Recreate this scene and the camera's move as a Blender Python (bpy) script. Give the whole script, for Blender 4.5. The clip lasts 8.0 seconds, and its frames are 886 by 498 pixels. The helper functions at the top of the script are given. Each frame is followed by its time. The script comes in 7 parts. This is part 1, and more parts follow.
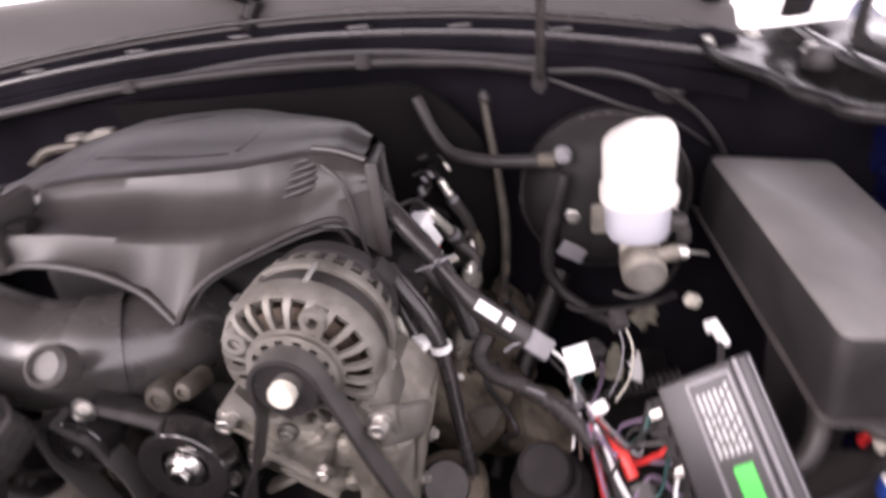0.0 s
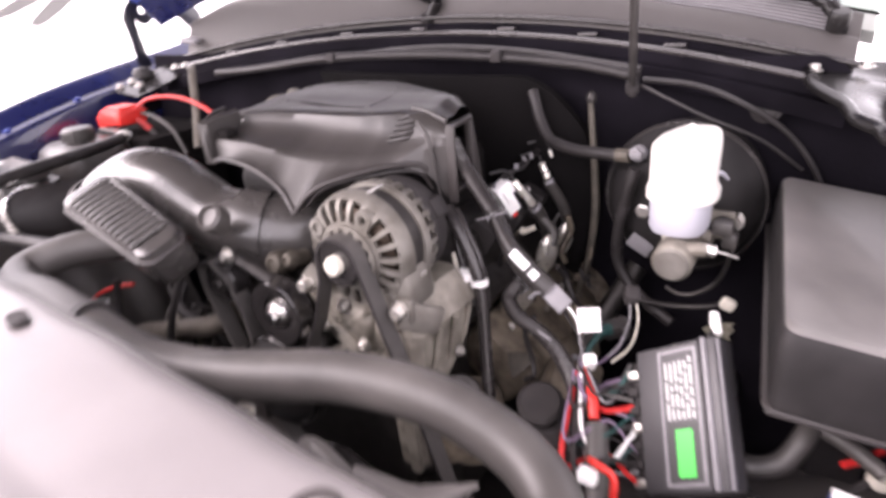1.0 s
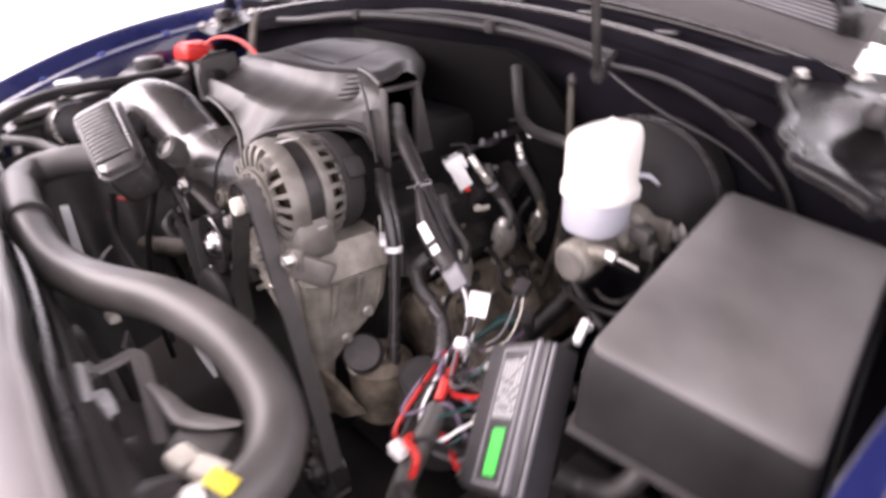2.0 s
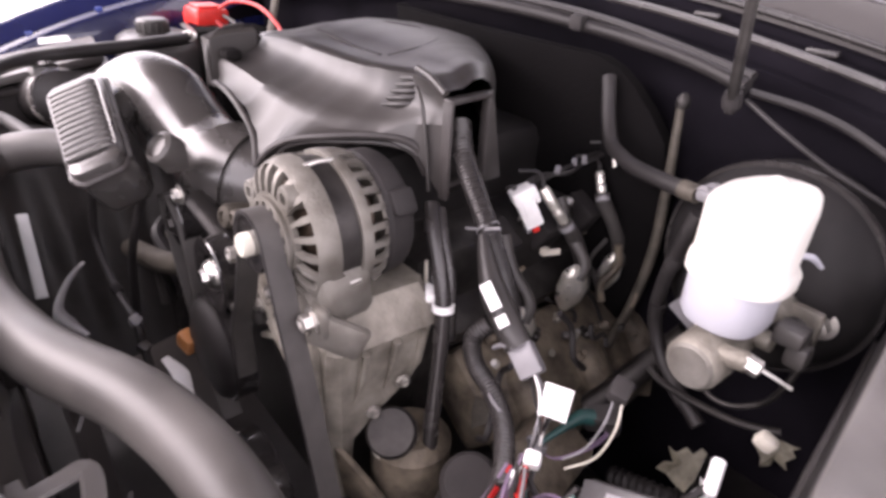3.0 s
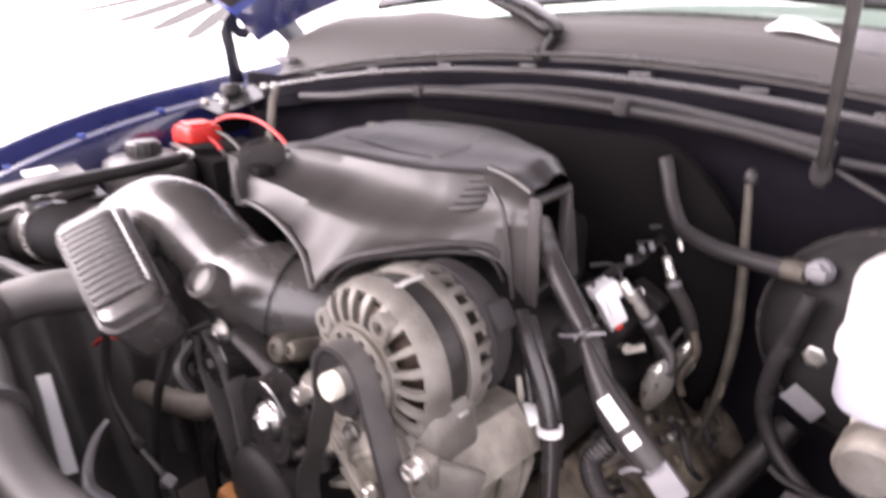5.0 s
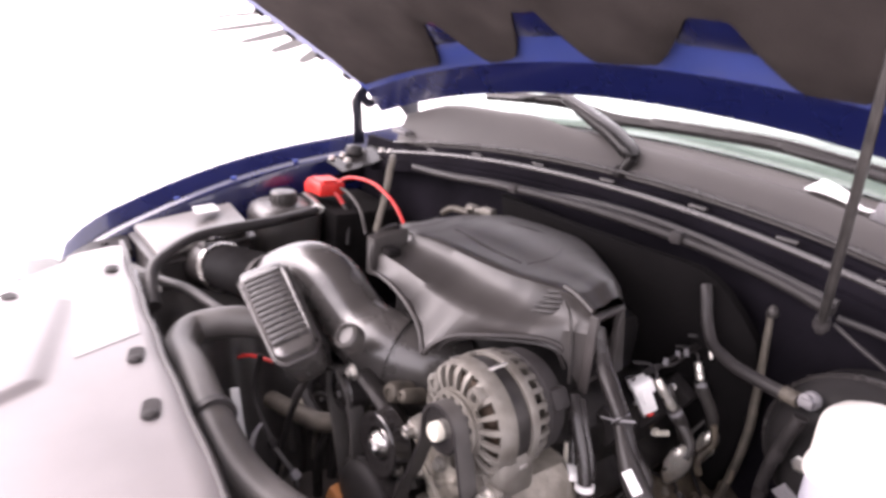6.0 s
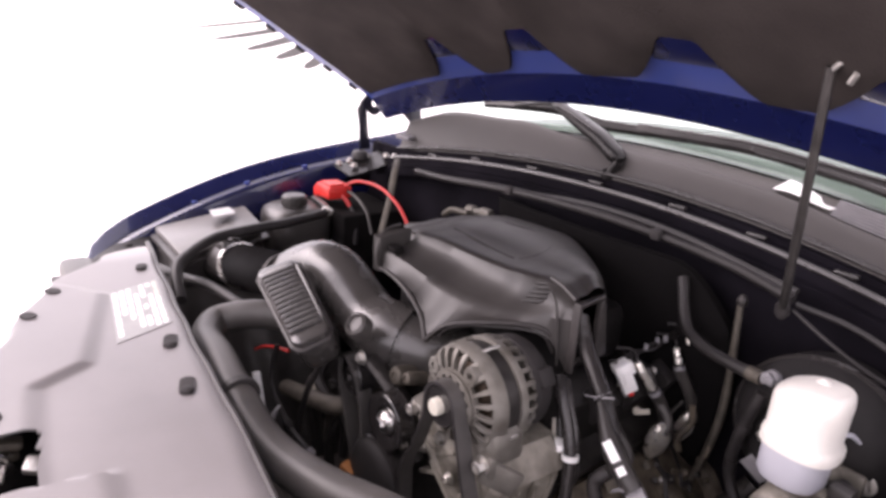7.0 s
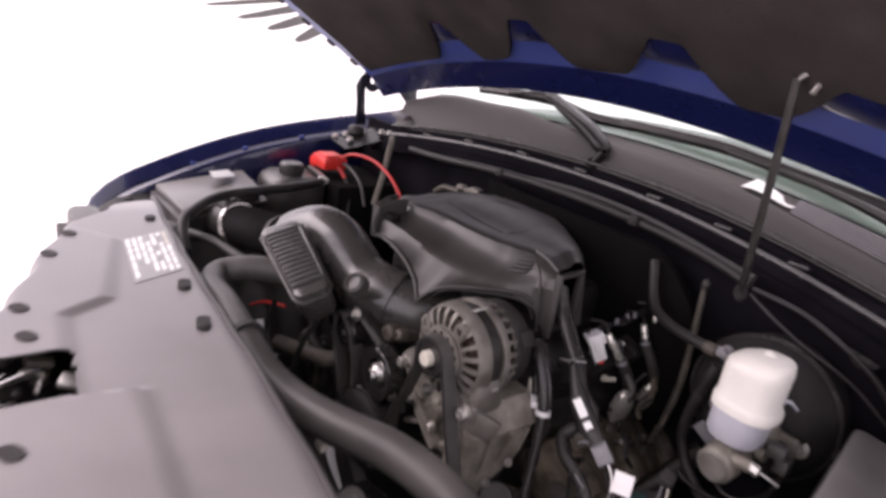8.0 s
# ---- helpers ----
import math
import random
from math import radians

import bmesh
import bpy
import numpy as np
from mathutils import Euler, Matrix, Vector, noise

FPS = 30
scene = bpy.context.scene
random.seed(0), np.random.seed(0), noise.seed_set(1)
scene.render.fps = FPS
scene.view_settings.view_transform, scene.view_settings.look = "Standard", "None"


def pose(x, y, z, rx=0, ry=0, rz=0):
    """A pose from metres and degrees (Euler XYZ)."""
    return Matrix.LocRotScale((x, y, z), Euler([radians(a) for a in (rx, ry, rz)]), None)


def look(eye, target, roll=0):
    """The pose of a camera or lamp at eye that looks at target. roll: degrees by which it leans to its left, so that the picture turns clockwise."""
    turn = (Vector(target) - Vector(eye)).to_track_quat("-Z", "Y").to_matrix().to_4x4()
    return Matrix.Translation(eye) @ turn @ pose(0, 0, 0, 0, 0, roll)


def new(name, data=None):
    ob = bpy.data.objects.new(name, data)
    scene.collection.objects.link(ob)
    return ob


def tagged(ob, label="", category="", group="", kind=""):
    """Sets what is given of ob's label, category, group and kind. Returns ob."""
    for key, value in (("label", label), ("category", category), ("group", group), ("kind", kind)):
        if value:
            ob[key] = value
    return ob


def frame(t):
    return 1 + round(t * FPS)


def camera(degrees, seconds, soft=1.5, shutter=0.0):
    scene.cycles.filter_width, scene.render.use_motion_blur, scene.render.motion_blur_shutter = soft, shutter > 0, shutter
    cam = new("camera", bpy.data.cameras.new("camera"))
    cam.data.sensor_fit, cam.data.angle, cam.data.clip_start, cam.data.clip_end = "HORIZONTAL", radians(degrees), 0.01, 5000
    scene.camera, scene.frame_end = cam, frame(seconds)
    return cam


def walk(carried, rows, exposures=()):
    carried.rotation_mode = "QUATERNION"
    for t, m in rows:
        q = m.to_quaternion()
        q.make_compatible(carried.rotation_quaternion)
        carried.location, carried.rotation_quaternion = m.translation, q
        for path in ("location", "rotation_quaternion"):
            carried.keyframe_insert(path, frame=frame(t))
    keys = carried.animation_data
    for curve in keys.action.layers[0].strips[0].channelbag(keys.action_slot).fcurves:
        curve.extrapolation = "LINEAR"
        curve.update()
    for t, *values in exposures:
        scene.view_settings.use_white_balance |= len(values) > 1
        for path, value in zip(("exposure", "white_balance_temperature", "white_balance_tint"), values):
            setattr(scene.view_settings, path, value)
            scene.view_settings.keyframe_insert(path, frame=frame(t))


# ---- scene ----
cam = camera(72.0, 8.0, soft=3.2, shutter=0.7)
PATH = [
    (0, (0.435, 0.089, 1.373), (0.067, 1.817, 0.435), -7.50),
    (0.2, (0.499, 0.088, 1.352), (-0.088, 1.806, 0.514), -4.54),
    (0.5, (0.582, 0.08, 1.369), (-0.332, 1.631, 0.498), -7.39),
    (0.7, (0.611, 0.043, 1.359), (-0.398, 1.556, 0.528), -8.92),
    (1, (0.692, -0.023, 1.348), (-0.331, 1.487, 0.526), -4.60),
    (1.2, (0.74, -0.056, 1.369), (-0.303, 1.387, 0.459), -4.23),
    (1.5, (0.859, -0.027, 1.363), (-0.287, 1.327, 0.44), -7.89),
    (2, (0.938, 0.176, 1.334), (-0.408, 1.357, 0.443), -0.96),
    (2.2, (0.905, 0.252, 1.369), (-0.504, 1.286, 0.397), -0.41),
    (3.3, (0.696, 0.279, 1.312), (-0.599, 1.463, 0.351), 4.60),
    (3.5, (0.697, 0.29, 1.305), (-0.597, 1.448, 0.313), 3.46),
    (4, (0.608, 0.279, 1.257), (-0.667, 1.526, 0.352), 0.80),
    (4.5, (0.562, 0.257, 1.264), (-0.706, 1.561, 0.431), -2.29),
    (5, (0.575, 0.219, 1.316), (-0.745, 1.55, 0.62), -0.47),
    (5.2, (0.587, 0.191, 1.343), (-0.769, 1.502, 0.679), 0.56),
    (6.3, (0.729, 0.016, 1.506), (-0.777, 1.175, 0.882), 5.13),
    (6.5, (0.752, 0.001, 1.51), (-0.771, 1.145, 0.901), 3.68),
    (7, (0.766, 0.006, 1.5), (-0.724, 1.183, 0.874), 4.49),
    (7.5, (0.768, 0.011, 1.497), (-0.708, 1.195, 0.851), 6.28),
    (8, (0.816, -0.075, 1.495), (-0.61, 1.162, 0.836), 9.21),
]
EXPOSURES = [(0.0, 1.92, 6700, 27), (0.5, 2.32, 6700, 28), (1.0, 2.20, 6700, 27), (1.5, 2.08, 6700, 27), (3.5, 2.17, 6700, 27), (4.5, 2.48, 6700, 25), (5.2, 2.34, 6700, 27), (6.5, 1.76, 6700, 27), (8.0, 0.84, 6700, 27)]
walk(cam, [(t, look(eye, target, roll)) for t, eye, target, roll in PATH], EXPOSURES)

# ---- light: bright overcast daylight, a pale floor all round ----
world = bpy.data.worlds.new("daylight")
scene.world = world
world.use_nodes = True
wn = world.node_tree.nodes
sky = wn.new("ShaderNodeTexSky")
sky.sky_type, sky.sun_disc = "NISHITA", False
sky.sun_elevation, sky.sun_rotation, sky.dust_density = radians(40), radians(229), 1.0
wn["Background"].inputs["Strength"].default_value = 0.12
grey = wn.new("ShaderNodeHueSaturation")
grey.inputs["Saturation"].default_value = 0.25
world.node_tree.links.new(sky.outputs["Color"], grey.inputs["Color"])
haze = wn.new("ShaderNodeMix")
haze.data_type, haze.blend_type = "RGBA", "ADD"
haze.inputs["Factor"].default_value = 1.0
haze.inputs["B"].default_value = (4.6, 4.5, 4.4, 1)
world.node_tree.links.new(grey.outputs["Color"], haze.inputs["A"])
world.node_tree.links.new(haze.outputs["Result"], wn["Background"].inputs["Color"])
sun = new("sun", bpy.data.lights.new("sun", "SUN"))
sun.data.energy, sun.data.angle, sun.data.color = 1.3, radians(50), (1.0, 0.96, 0.93)
sun.matrix_world = look((-2.3, -2.0, 2.7), (0, 0, 0))


# ---- materials ----
def mat(name, col, rough=0.5, metal=0.0, var=0.25, scale=30.0, bump=0.15, fine=400.0, coat=0.0, spec=0.5, dirt=None, emit=0.0, sub=0.0):
    """Colour with patches at two scales, uneven gloss and a fine grain."""
    m = bpy.data.materials.new(name)
    m.use_nodes = True
    nt = m.node_tree
    n, l = nt.nodes, nt.links
    b = n["Principled BSDF"]
    tc = n.new("ShaderNodeTexCoord")
    big, small = n.new("ShaderNodeTexNoise"), n.new("ShaderNodeTexNoise")
    big.inputs["Scale"].default_value, big.inputs["Detail"].default_value = scale, 5
    small.inputs["Scale"].default_value, small.inputs["Detail"].default_value = fine, 3
    for t in (big, small):
        l.new(tc.outputs["Object"], t.inputs["Vector"])
    ramp = n.new("ShaderNodeMapRange")
    ramp.inputs["From Min"].default_value, ramp.inputs["From Max"].default_value = 0.3, 0.7
    ramp.inputs["To Min"].default_value, ramp.inputs["To Max"].default_value = 0.0, 1.0
    l.new(big.outputs["Fac"], ramp.inputs["Value"])
    mix = n.new("ShaderNodeMix")
    mix.data_type = "RGBA"
    dark = dirt or tuple(c * (1 - var) for c in col)
    light = tuple(min(1, c * (1 + var)) for c in col) if not dirt else col
    mix.inputs["A"].default_value, mix.inputs["B"].default_value = (*dark, 1), (*light, 1)
    l.new(ramp.outputs["Result"], mix.inputs["Factor"])
    l.new(mix.outputs["Result"], b.inputs["Base Color"])
    rr = n.new("ShaderNodeMapRange")
    rr.inputs["To Min"].default_value, rr.inputs["To Max"].default_value = max(0.02, rough - 0.12), min(1, rough + 0.12)
    l.new(big.outputs["Fac"], rr.inputs["Value"])
    l.new(rr.outputs["Result"], b.inputs["Roughness"])
    if bump:
        bp = n.new("ShaderNodeBump")
        bp.inputs["Strength"].default_value, bp.inputs["Distance"].default_value = bump, 0.002
        l.new(small.outputs["Fac"], bp.inputs["Height"])
        l.new(bp.outputs["Normal"], b.inputs["Normal"])
    b.inputs["Metallic"].default_value = metal
    b.inputs["Coat Weight"].default_value = coat
    b.inputs["Coat Roughness"].default_value = 0.05
    b.inputs["Specular IOR Level"].default_value = spec
    if sub:
        b.inputs["Subsurface Weight"].default_value = sub
        b.inputs["Subsurface Radius"].default_value = (0.02, 0.02, 0.02)
    return m


M_PLASTIC = mat("black_moulded_plastic", (0.035, 0.031, 0.030), 0.42, var=0.35, scale=14, bump=0.12, fine=700, spec=0.4)
M_SATIN = mat("satin_black_plastic", (0.029, 0.026, 0.0248), 0.41, var=0.30, scale=9, bump=0.10, fine=500)
M_COVER = mat("grey_cover_plastic", (0.20, 0.185, 0.185), 0.36, var=0.12, scale=6, bump=0.05, fine=900)
M_DULL = mat("dull_black_plastic", (0.030, 0.027, 0.027), 0.65, var=0.3, scale=20, bump=0.2, spec=0.2)
M_RUBBER = mat("black_rubber", (0.023, 0.0205, 0.0205), 0.50, var=0.3, scale=25, bump=0.1, spec=0.35)
M_HOSE = mat("grey_black_hose_rubber", (0.058, 0.053, 0.050), 0.46, var=0.35, scale=12, bump=0.08, fine=600)
M_BELT = mat("worn_belt_rubber", (0.060, 0.055, 0.052), 0.62, var=0.2, scale=40, bump=0.1)
M_ALU = mat("cast_aluminium", (0.225, 0.213, 0.192), 0.54, metal=0.5, var=0.3, scale=28, bump=0.5, fine=350, dirt=(0.12, 0.108, 0.092))
M_ALU_OLD = mat("weathered_aluminium", (0.34, 0.315, 0.272), 0.58, metal=0.35, var=0.35, scale=26, bump=0.8, fine=220, dirt=(0.13, 0.116, 0.095))
M_STEEL = mat("bright_steel", (0.62, 0.60, 0.58), 0.28, metal=1.0, var=0.15, scale=60, bump=0.1)
M_ZINC = mat("zinc_plated_steel", (0.55, 0.53, 0.50), 0.38, metal=0.9, var=0.2, scale=60, bump=0.2)
M_DARKSTEEL = mat("dark_steel", (0.05, 0.046, 0.044), 0.45, metal=0.7, var=0.3, scale=40, bump=0.3)
M_RUST = mat("heat_browned_steel", (0.24, 0.20, 0.15), 0.6, metal=0.25, var=0.4, scale=30, bump=0.9, fine=150, dirt=(0.055, 0.044, 0.034))
M_COPPER = mat("varnished_copper", (0.05, 0.034, 0.024), 0.45, metal=0.6, var=0.3, scale=80)
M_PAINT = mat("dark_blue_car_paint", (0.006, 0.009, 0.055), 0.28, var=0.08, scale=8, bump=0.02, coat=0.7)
# lighter copy of the car paint, with reflected light put into the colour
M_PAINT_LIT = mat("blue_paint_lit", (0.045, 0.075, 0.30), 0.36, var=0.12, scale=8, bump=0.05, coat=0.6)
M_PAINTBLACK = mat("glossy_black_enamel", (0.022, 0.020, 0.020), 0.16, var=0.2, scale=20, bump=0.03, coat=0.5)
M_HINGE = mat("navy_black_hinge_paint", (0.008, 0.008, 0.018), 0.35, var=0.2, scale=20, bump=0.05, coat=0.2)
M_FELT = mat("hood_insulation_felt", (0.044, 0.037, 0.035), 0.95, var=0.25, scale=9, bump=0.8, fine=260, spec=0.08)
M_DUCT = mat("glossy_duct_plastic", (0.050, 0.046, 0.044), 0.27, var=0.15, scale=14, bump=0.05, fine=500, spec=0.75)
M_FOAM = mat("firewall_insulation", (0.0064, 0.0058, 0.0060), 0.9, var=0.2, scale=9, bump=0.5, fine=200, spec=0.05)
M_WHITE = mat("white_reservoir_plastic", (0.66, 0.635, 0.59), 0.40, var=0.06, scale=15, bump=0.04, sub=0.10)
M_CLEAR = mat("milky_plastic", (0.40, 0.40, 0.44), 0.35, var=0.06, scale=20, bump=0.04, sub=0.15)
M_LABEL = mat("white_label", (0.82, 0.81, 0.80), 0.5, var=0.05, scale=50, bump=0.03)
M_BOOT = mat("bright_dented_foil", (0.82, 0.79, 0.72), 0.30, metal=0.75, var=0.2, scale=40, bump=1.0, fine=70)
M_IVORY = mat("ivory_plastic", (0.54, 0.51, 0.44), 0.45, var=0.12, scale=50)
M_SCRAP = mat("dirty_ivory_plastic", (0.26, 0.242, 0.185), 0.6, var=0.35, scale=60, bump=0.3, dirt=(0.10, 0.088, 0.062))
M_GREYPL = mat("grey_plastic", (0.19, 0.183, 0.192), 0.45, var=0.12, scale=40)
M_RED = mat("red_plastic", (0.62, 0.030, 0.022), 0.38, var=0.15, scale=40)
M_REDWIRE = mat("red_wire", (0.50, 0.022, 0.020), 0.4, var=0.1, scale=60)
M_GREEN = mat("bright_green_label", (0.05, 0.62, 0.09), 0.4, var=0.06, scale=60, bump=0.02)
M_TEAL = mat("teal_wire", (0.012, 0.055, 0.052), 0.45, var=0.2, scale=60)
M_WIREBROWN = mat("brown_wire", (0.10, 0.06, 0.05), 0.45, var=0.2, scale=60)
M_LILAC = mat("lilac_wire", (0.17, 0.12, 0.18), 0.45, var=0.2, scale=60)
M_STAIN = mat("stained_steel", (0.085, 0.074, 0.060), 0.6, metal=0.3, var=0.35, scale=40, bump=0.5, fine=200)
M_YELLOW = mat("yellow_tag", (0.75, 0.62, 0.03), 0.5, var=0.1, scale=60)
M_ORANGE = mat("amber_plastic", (0.36, 0.15, 0.05), 0.5, var=0.15, scale=60)
M_BLUEBAR = mat("blue_plastic", (0.022, 0.055, 0.27), 0.28, var=0.1, scale=30)
M_TANK = mat("smoky_tank_plastic", (0.050, 0.046, 0.044), 0.35, var=0.2, scale=20)
M_MODULE = mat("dark_module_plastic", (0.040, 0.038, 0.040), 0.45, var=0.12, scale=20)
M_LID = mat("dusty_lightened_lid", (0.125, 0.117, 0.112), 0.36, var=0.32, scale=7, bump=0.12, fine=500)
M_COWL = mat("grey_cowl_plastic", (0.054, 0.048, 0.046), 0.55, var=0.1, scale=8, bump=0.15, fine=600)
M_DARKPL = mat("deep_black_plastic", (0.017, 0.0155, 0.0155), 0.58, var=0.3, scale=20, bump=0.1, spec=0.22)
M_WIPER = mat("glossy_wiper_black", (0.012, 0.011, 0.011), 0.24, var=0.2, scale=20, bump=0.05, spec=0.25)
M_SEAL = mat("cowl_seal_rubber", (0.030, 0.027, 0.0265), 0.26, var=0.2, scale=20)
M_FLOOR = mat("pale_concrete", (0.78, 0.76, 0.74), 0.6, var=0.05, scale=1.2, bump=0.1, fine=60)
M_STRIPE = mat("grey_leaf", (0.10, 0.097, 0.095), 0.7, var=0.1, scale=4)
M_DASH = mat("grey_dashboard", (0.22, 0.22, 0.21), 0.7, var=0.1, scale=6)
M_INK = mat("grey_print", (0.40, 0.40, 0.395), 0.5, var=0.05, scale=60)
# near-black that puts deep shade into the colour of hollows and hidden faces
M_VOID = mat("deep_shade_black", (0.010, 0.009, 0.009), 0.9, var=0.2, scale=20, spec=0.05)
# near-black, set low so the colour carries the shade at the back
M_FIREWALL = mat("shade_black_panel", (0.0078, 0.0068, 0.0092), 0.8, var=0.4, scale=7, bump=0.4, fine=120, spec=0.03)
M_STICKER = mat("faded_sticker_paper", (0.29, 0.285, 0.28), 0.45, var=0.12, scale=30)
M_INK_DARK = mat("dark_print", (0.03, 0.03, 0.03), 0.5, var=0.1, scale=60)

M_GLASS = bpy.data.materials.new("green_tinted_glass")
M_GLASS.use_nodes = True
g = M_GLASS.node_tree.nodes["Principled BSDF"]
g.inputs["Base Color"].default_value = (0.72, 0.84, 0.78, 1)
g.inputs["Roughness"].default_value, g.inputs["Transmission Weight"].default_value = 0.03, 1.0
g.inputs["IOR"].default_value = 1.5

# ---- mesh tools ----
ORG = {}


def finish(name, bm, material, origin, smooth=38):
    bmesh.ops.recalc_face_normals(bm, faces=bm.faces)
    bmesh.ops.translate(bm, verts=bm.verts, vec=-Vector(origin))
    me = bpy.data.meshes.new(name)
    bm.to_mesh(me)
    bm.free()
    me.materials.append(material)
    me.shade_smooth()
    me.set_sharp_from_angle(angle=radians(smooth))
    return new(name, me)


def thing(name, at, label, category, group="", kind=""):
    """An empty at the base of a thing, which its parts hang on."""
    ob = new(name)
    ob.empty_display_size = 0.02
    ob.location = at
    ORG[ob.name] = Vector(at)
    return tagged(ob, label, category, group, kind)


def part(name, bm, material, parent, label=""):
    """Links a bmesh, built in world metres, as one mesh under a thing or a part."""
    o = ORG[parent.name]
    ob = finish(name, bm, material, o)
    ob.parent = parent
    ORG[ob.name] = o
    return tagged(ob, label)


def solid(name, bm, material, label, category="", group="", kind="", at=None):
    """A thing that is one mesh."""
    if at is None:
        zs = [v.co.z for v in bm.verts]
        xs = [v.co.x for v in bm.verts]
        ys = [v.co.y for v in bm.verts]
        at = ((min(xs) + max(xs)) / 2, (min(ys) + max(ys)) / 2, min(zs))
    ob = finish(name, bm, material, at)
    ob.location = at
    ORG[ob.name] = Vector(at)
    return tagged(ob, label, category, group, kind)


def join(*bms):
    out = bmesh.new()
    for b in bms:
        me = bpy.data.meshes.new("tmp")
        b.to_mesh(me)
        b.free()
        out.from_mesh(me)
        bpy.data.meshes.remove(me)
    return out


def axes(z, hint=(0, 0, 1)):
    """A turn whose z looks along the given way."""
    z = Vector(z).normalized()
    h = Vector(hint)
    if abs(z.dot(h.normalized())) > 0.98:
        h = Vector((0, 1, 0))
    x = h.cross(z).normalized()
    y = z.cross(x)
    return Matrix((x, y, z)).transposed()


def block(c, s, bev=0.004, turn=None, seg=2):
    """A bevelled box: centre, size, an optional 3x3 turn."""
    bm = bmesh.new()
    bmesh.ops.create_cube(bm, size=1)
    for v in bm.verts:
        v.co = Vector((v.co.x * s[0], v.co.y * s[1], v.co.z * s[2]))
    if bev:
        bmesh.ops.bevel(bm, geom=list(bm.edges), offset=min(bev, min(s) * 0.45), segments=seg, affect="EDGES", profile=0.5)
    m = Matrix.Translation(c) @ (turn.to_4x4() if turn else Matrix.Identity(4))
    bmesh.ops.transform(bm, matrix=m, verts=bm.verts)
    return bm


def spin(profile, at, way=(0, 0, 1), seg=32, hint=(0, 0, 1)):
    """A turned body: rows of (radius, height along way)."""
    bm = bmesh.new()
    rot = axes(way, hint)
    rings = []
    for r, h in profile:
        if r < 1e-6:
            rings.append([bm.verts.new(Vector(at) + rot @ Vector((0, 0, h)))])
        else:
            rings.append([bm.verts.new(Vector(at) + rot @ Vector((r * math.cos(2 * math.pi * i / seg), r * math.sin(2 * math.pi * i / seg), h))) for i in range(seg)])
    for a, b in zip(rings, rings[1:]):
        for i in range(seg):
            j = (i + 1) % seg
            if len(a) == 1 and len(b) == 1:
                continue
            if len(a) == 1:
                bm.faces.new((a[0], b[i], b[j]))
            elif len(b) == 1:
                bm.faces.new((a[i], b[0], a[j]))
            else:
                bm.faces.new((a[i], b[i], b[j], a[j]))
    if len(rings[0]) > 2 and len(rings[-1]) > 2:
        a, b = rings[-1], rings[0]
        for i in range(seg):
            j = (i + 1) % seg
            bm.faces.new((a[i], b[i], b[j], a[j]))
    else:
        for ring in (rings[0], rings[-1]):
            if len(ring) > 2:
                bm.faces.new(ring)
    return bm


def slotted(profile, at, way, slots, duty, rows, seg_per=6, thick=0.0032):
    """A turned shell with rings of slots cut through the given rows of its profile."""
    rot = axes(way)
    seg = slots * seg_per
    bm = bmesh.new()
    rings = [[bm.verts.new(Vector(at) + rot @ Vector((r * math.cos(2 * math.pi * i / seg), r * math.sin(2 * math.pi * i / seg), h))) for i in range(seg)] for r, h in profile]
    for k, (a, b) in enumerate(zip(rings, rings[1:])):
        for i in range(seg):
            if k in rows and (i % seg_per) / seg_per < duty:
                continue
            j = (i + 1) % seg
            bm.faces.new((a[i], b[i], b[j], a[j]))
    bmesh.ops.recalc_face_normals(bm, faces=bm.faces)
    bmesh.ops.solidify(bm, geom=list(bm.faces), thickness=thick)
    return bm


def curve_pts(pts, n=8):
    """A smooth line through the points."""
    p = [Vector(q) for q in pts]
    p = [2 * p[0] - p[1]] + p + [2 * p[-1] - p[-2]]
    out = []
    for i in range(1, len(p) - 2):
        a, b, c, d = p[i - 1:i + 3]
        for k in range(n):
            t = k / n
            out.append(0.5 * (2 * b + (c - a) * t + (2 * a - 5 * b + 4 * c - d) * t * t + (3 * b - a - 3 * c + d) * t ** 3))
    out.append(p[-2])
    return out


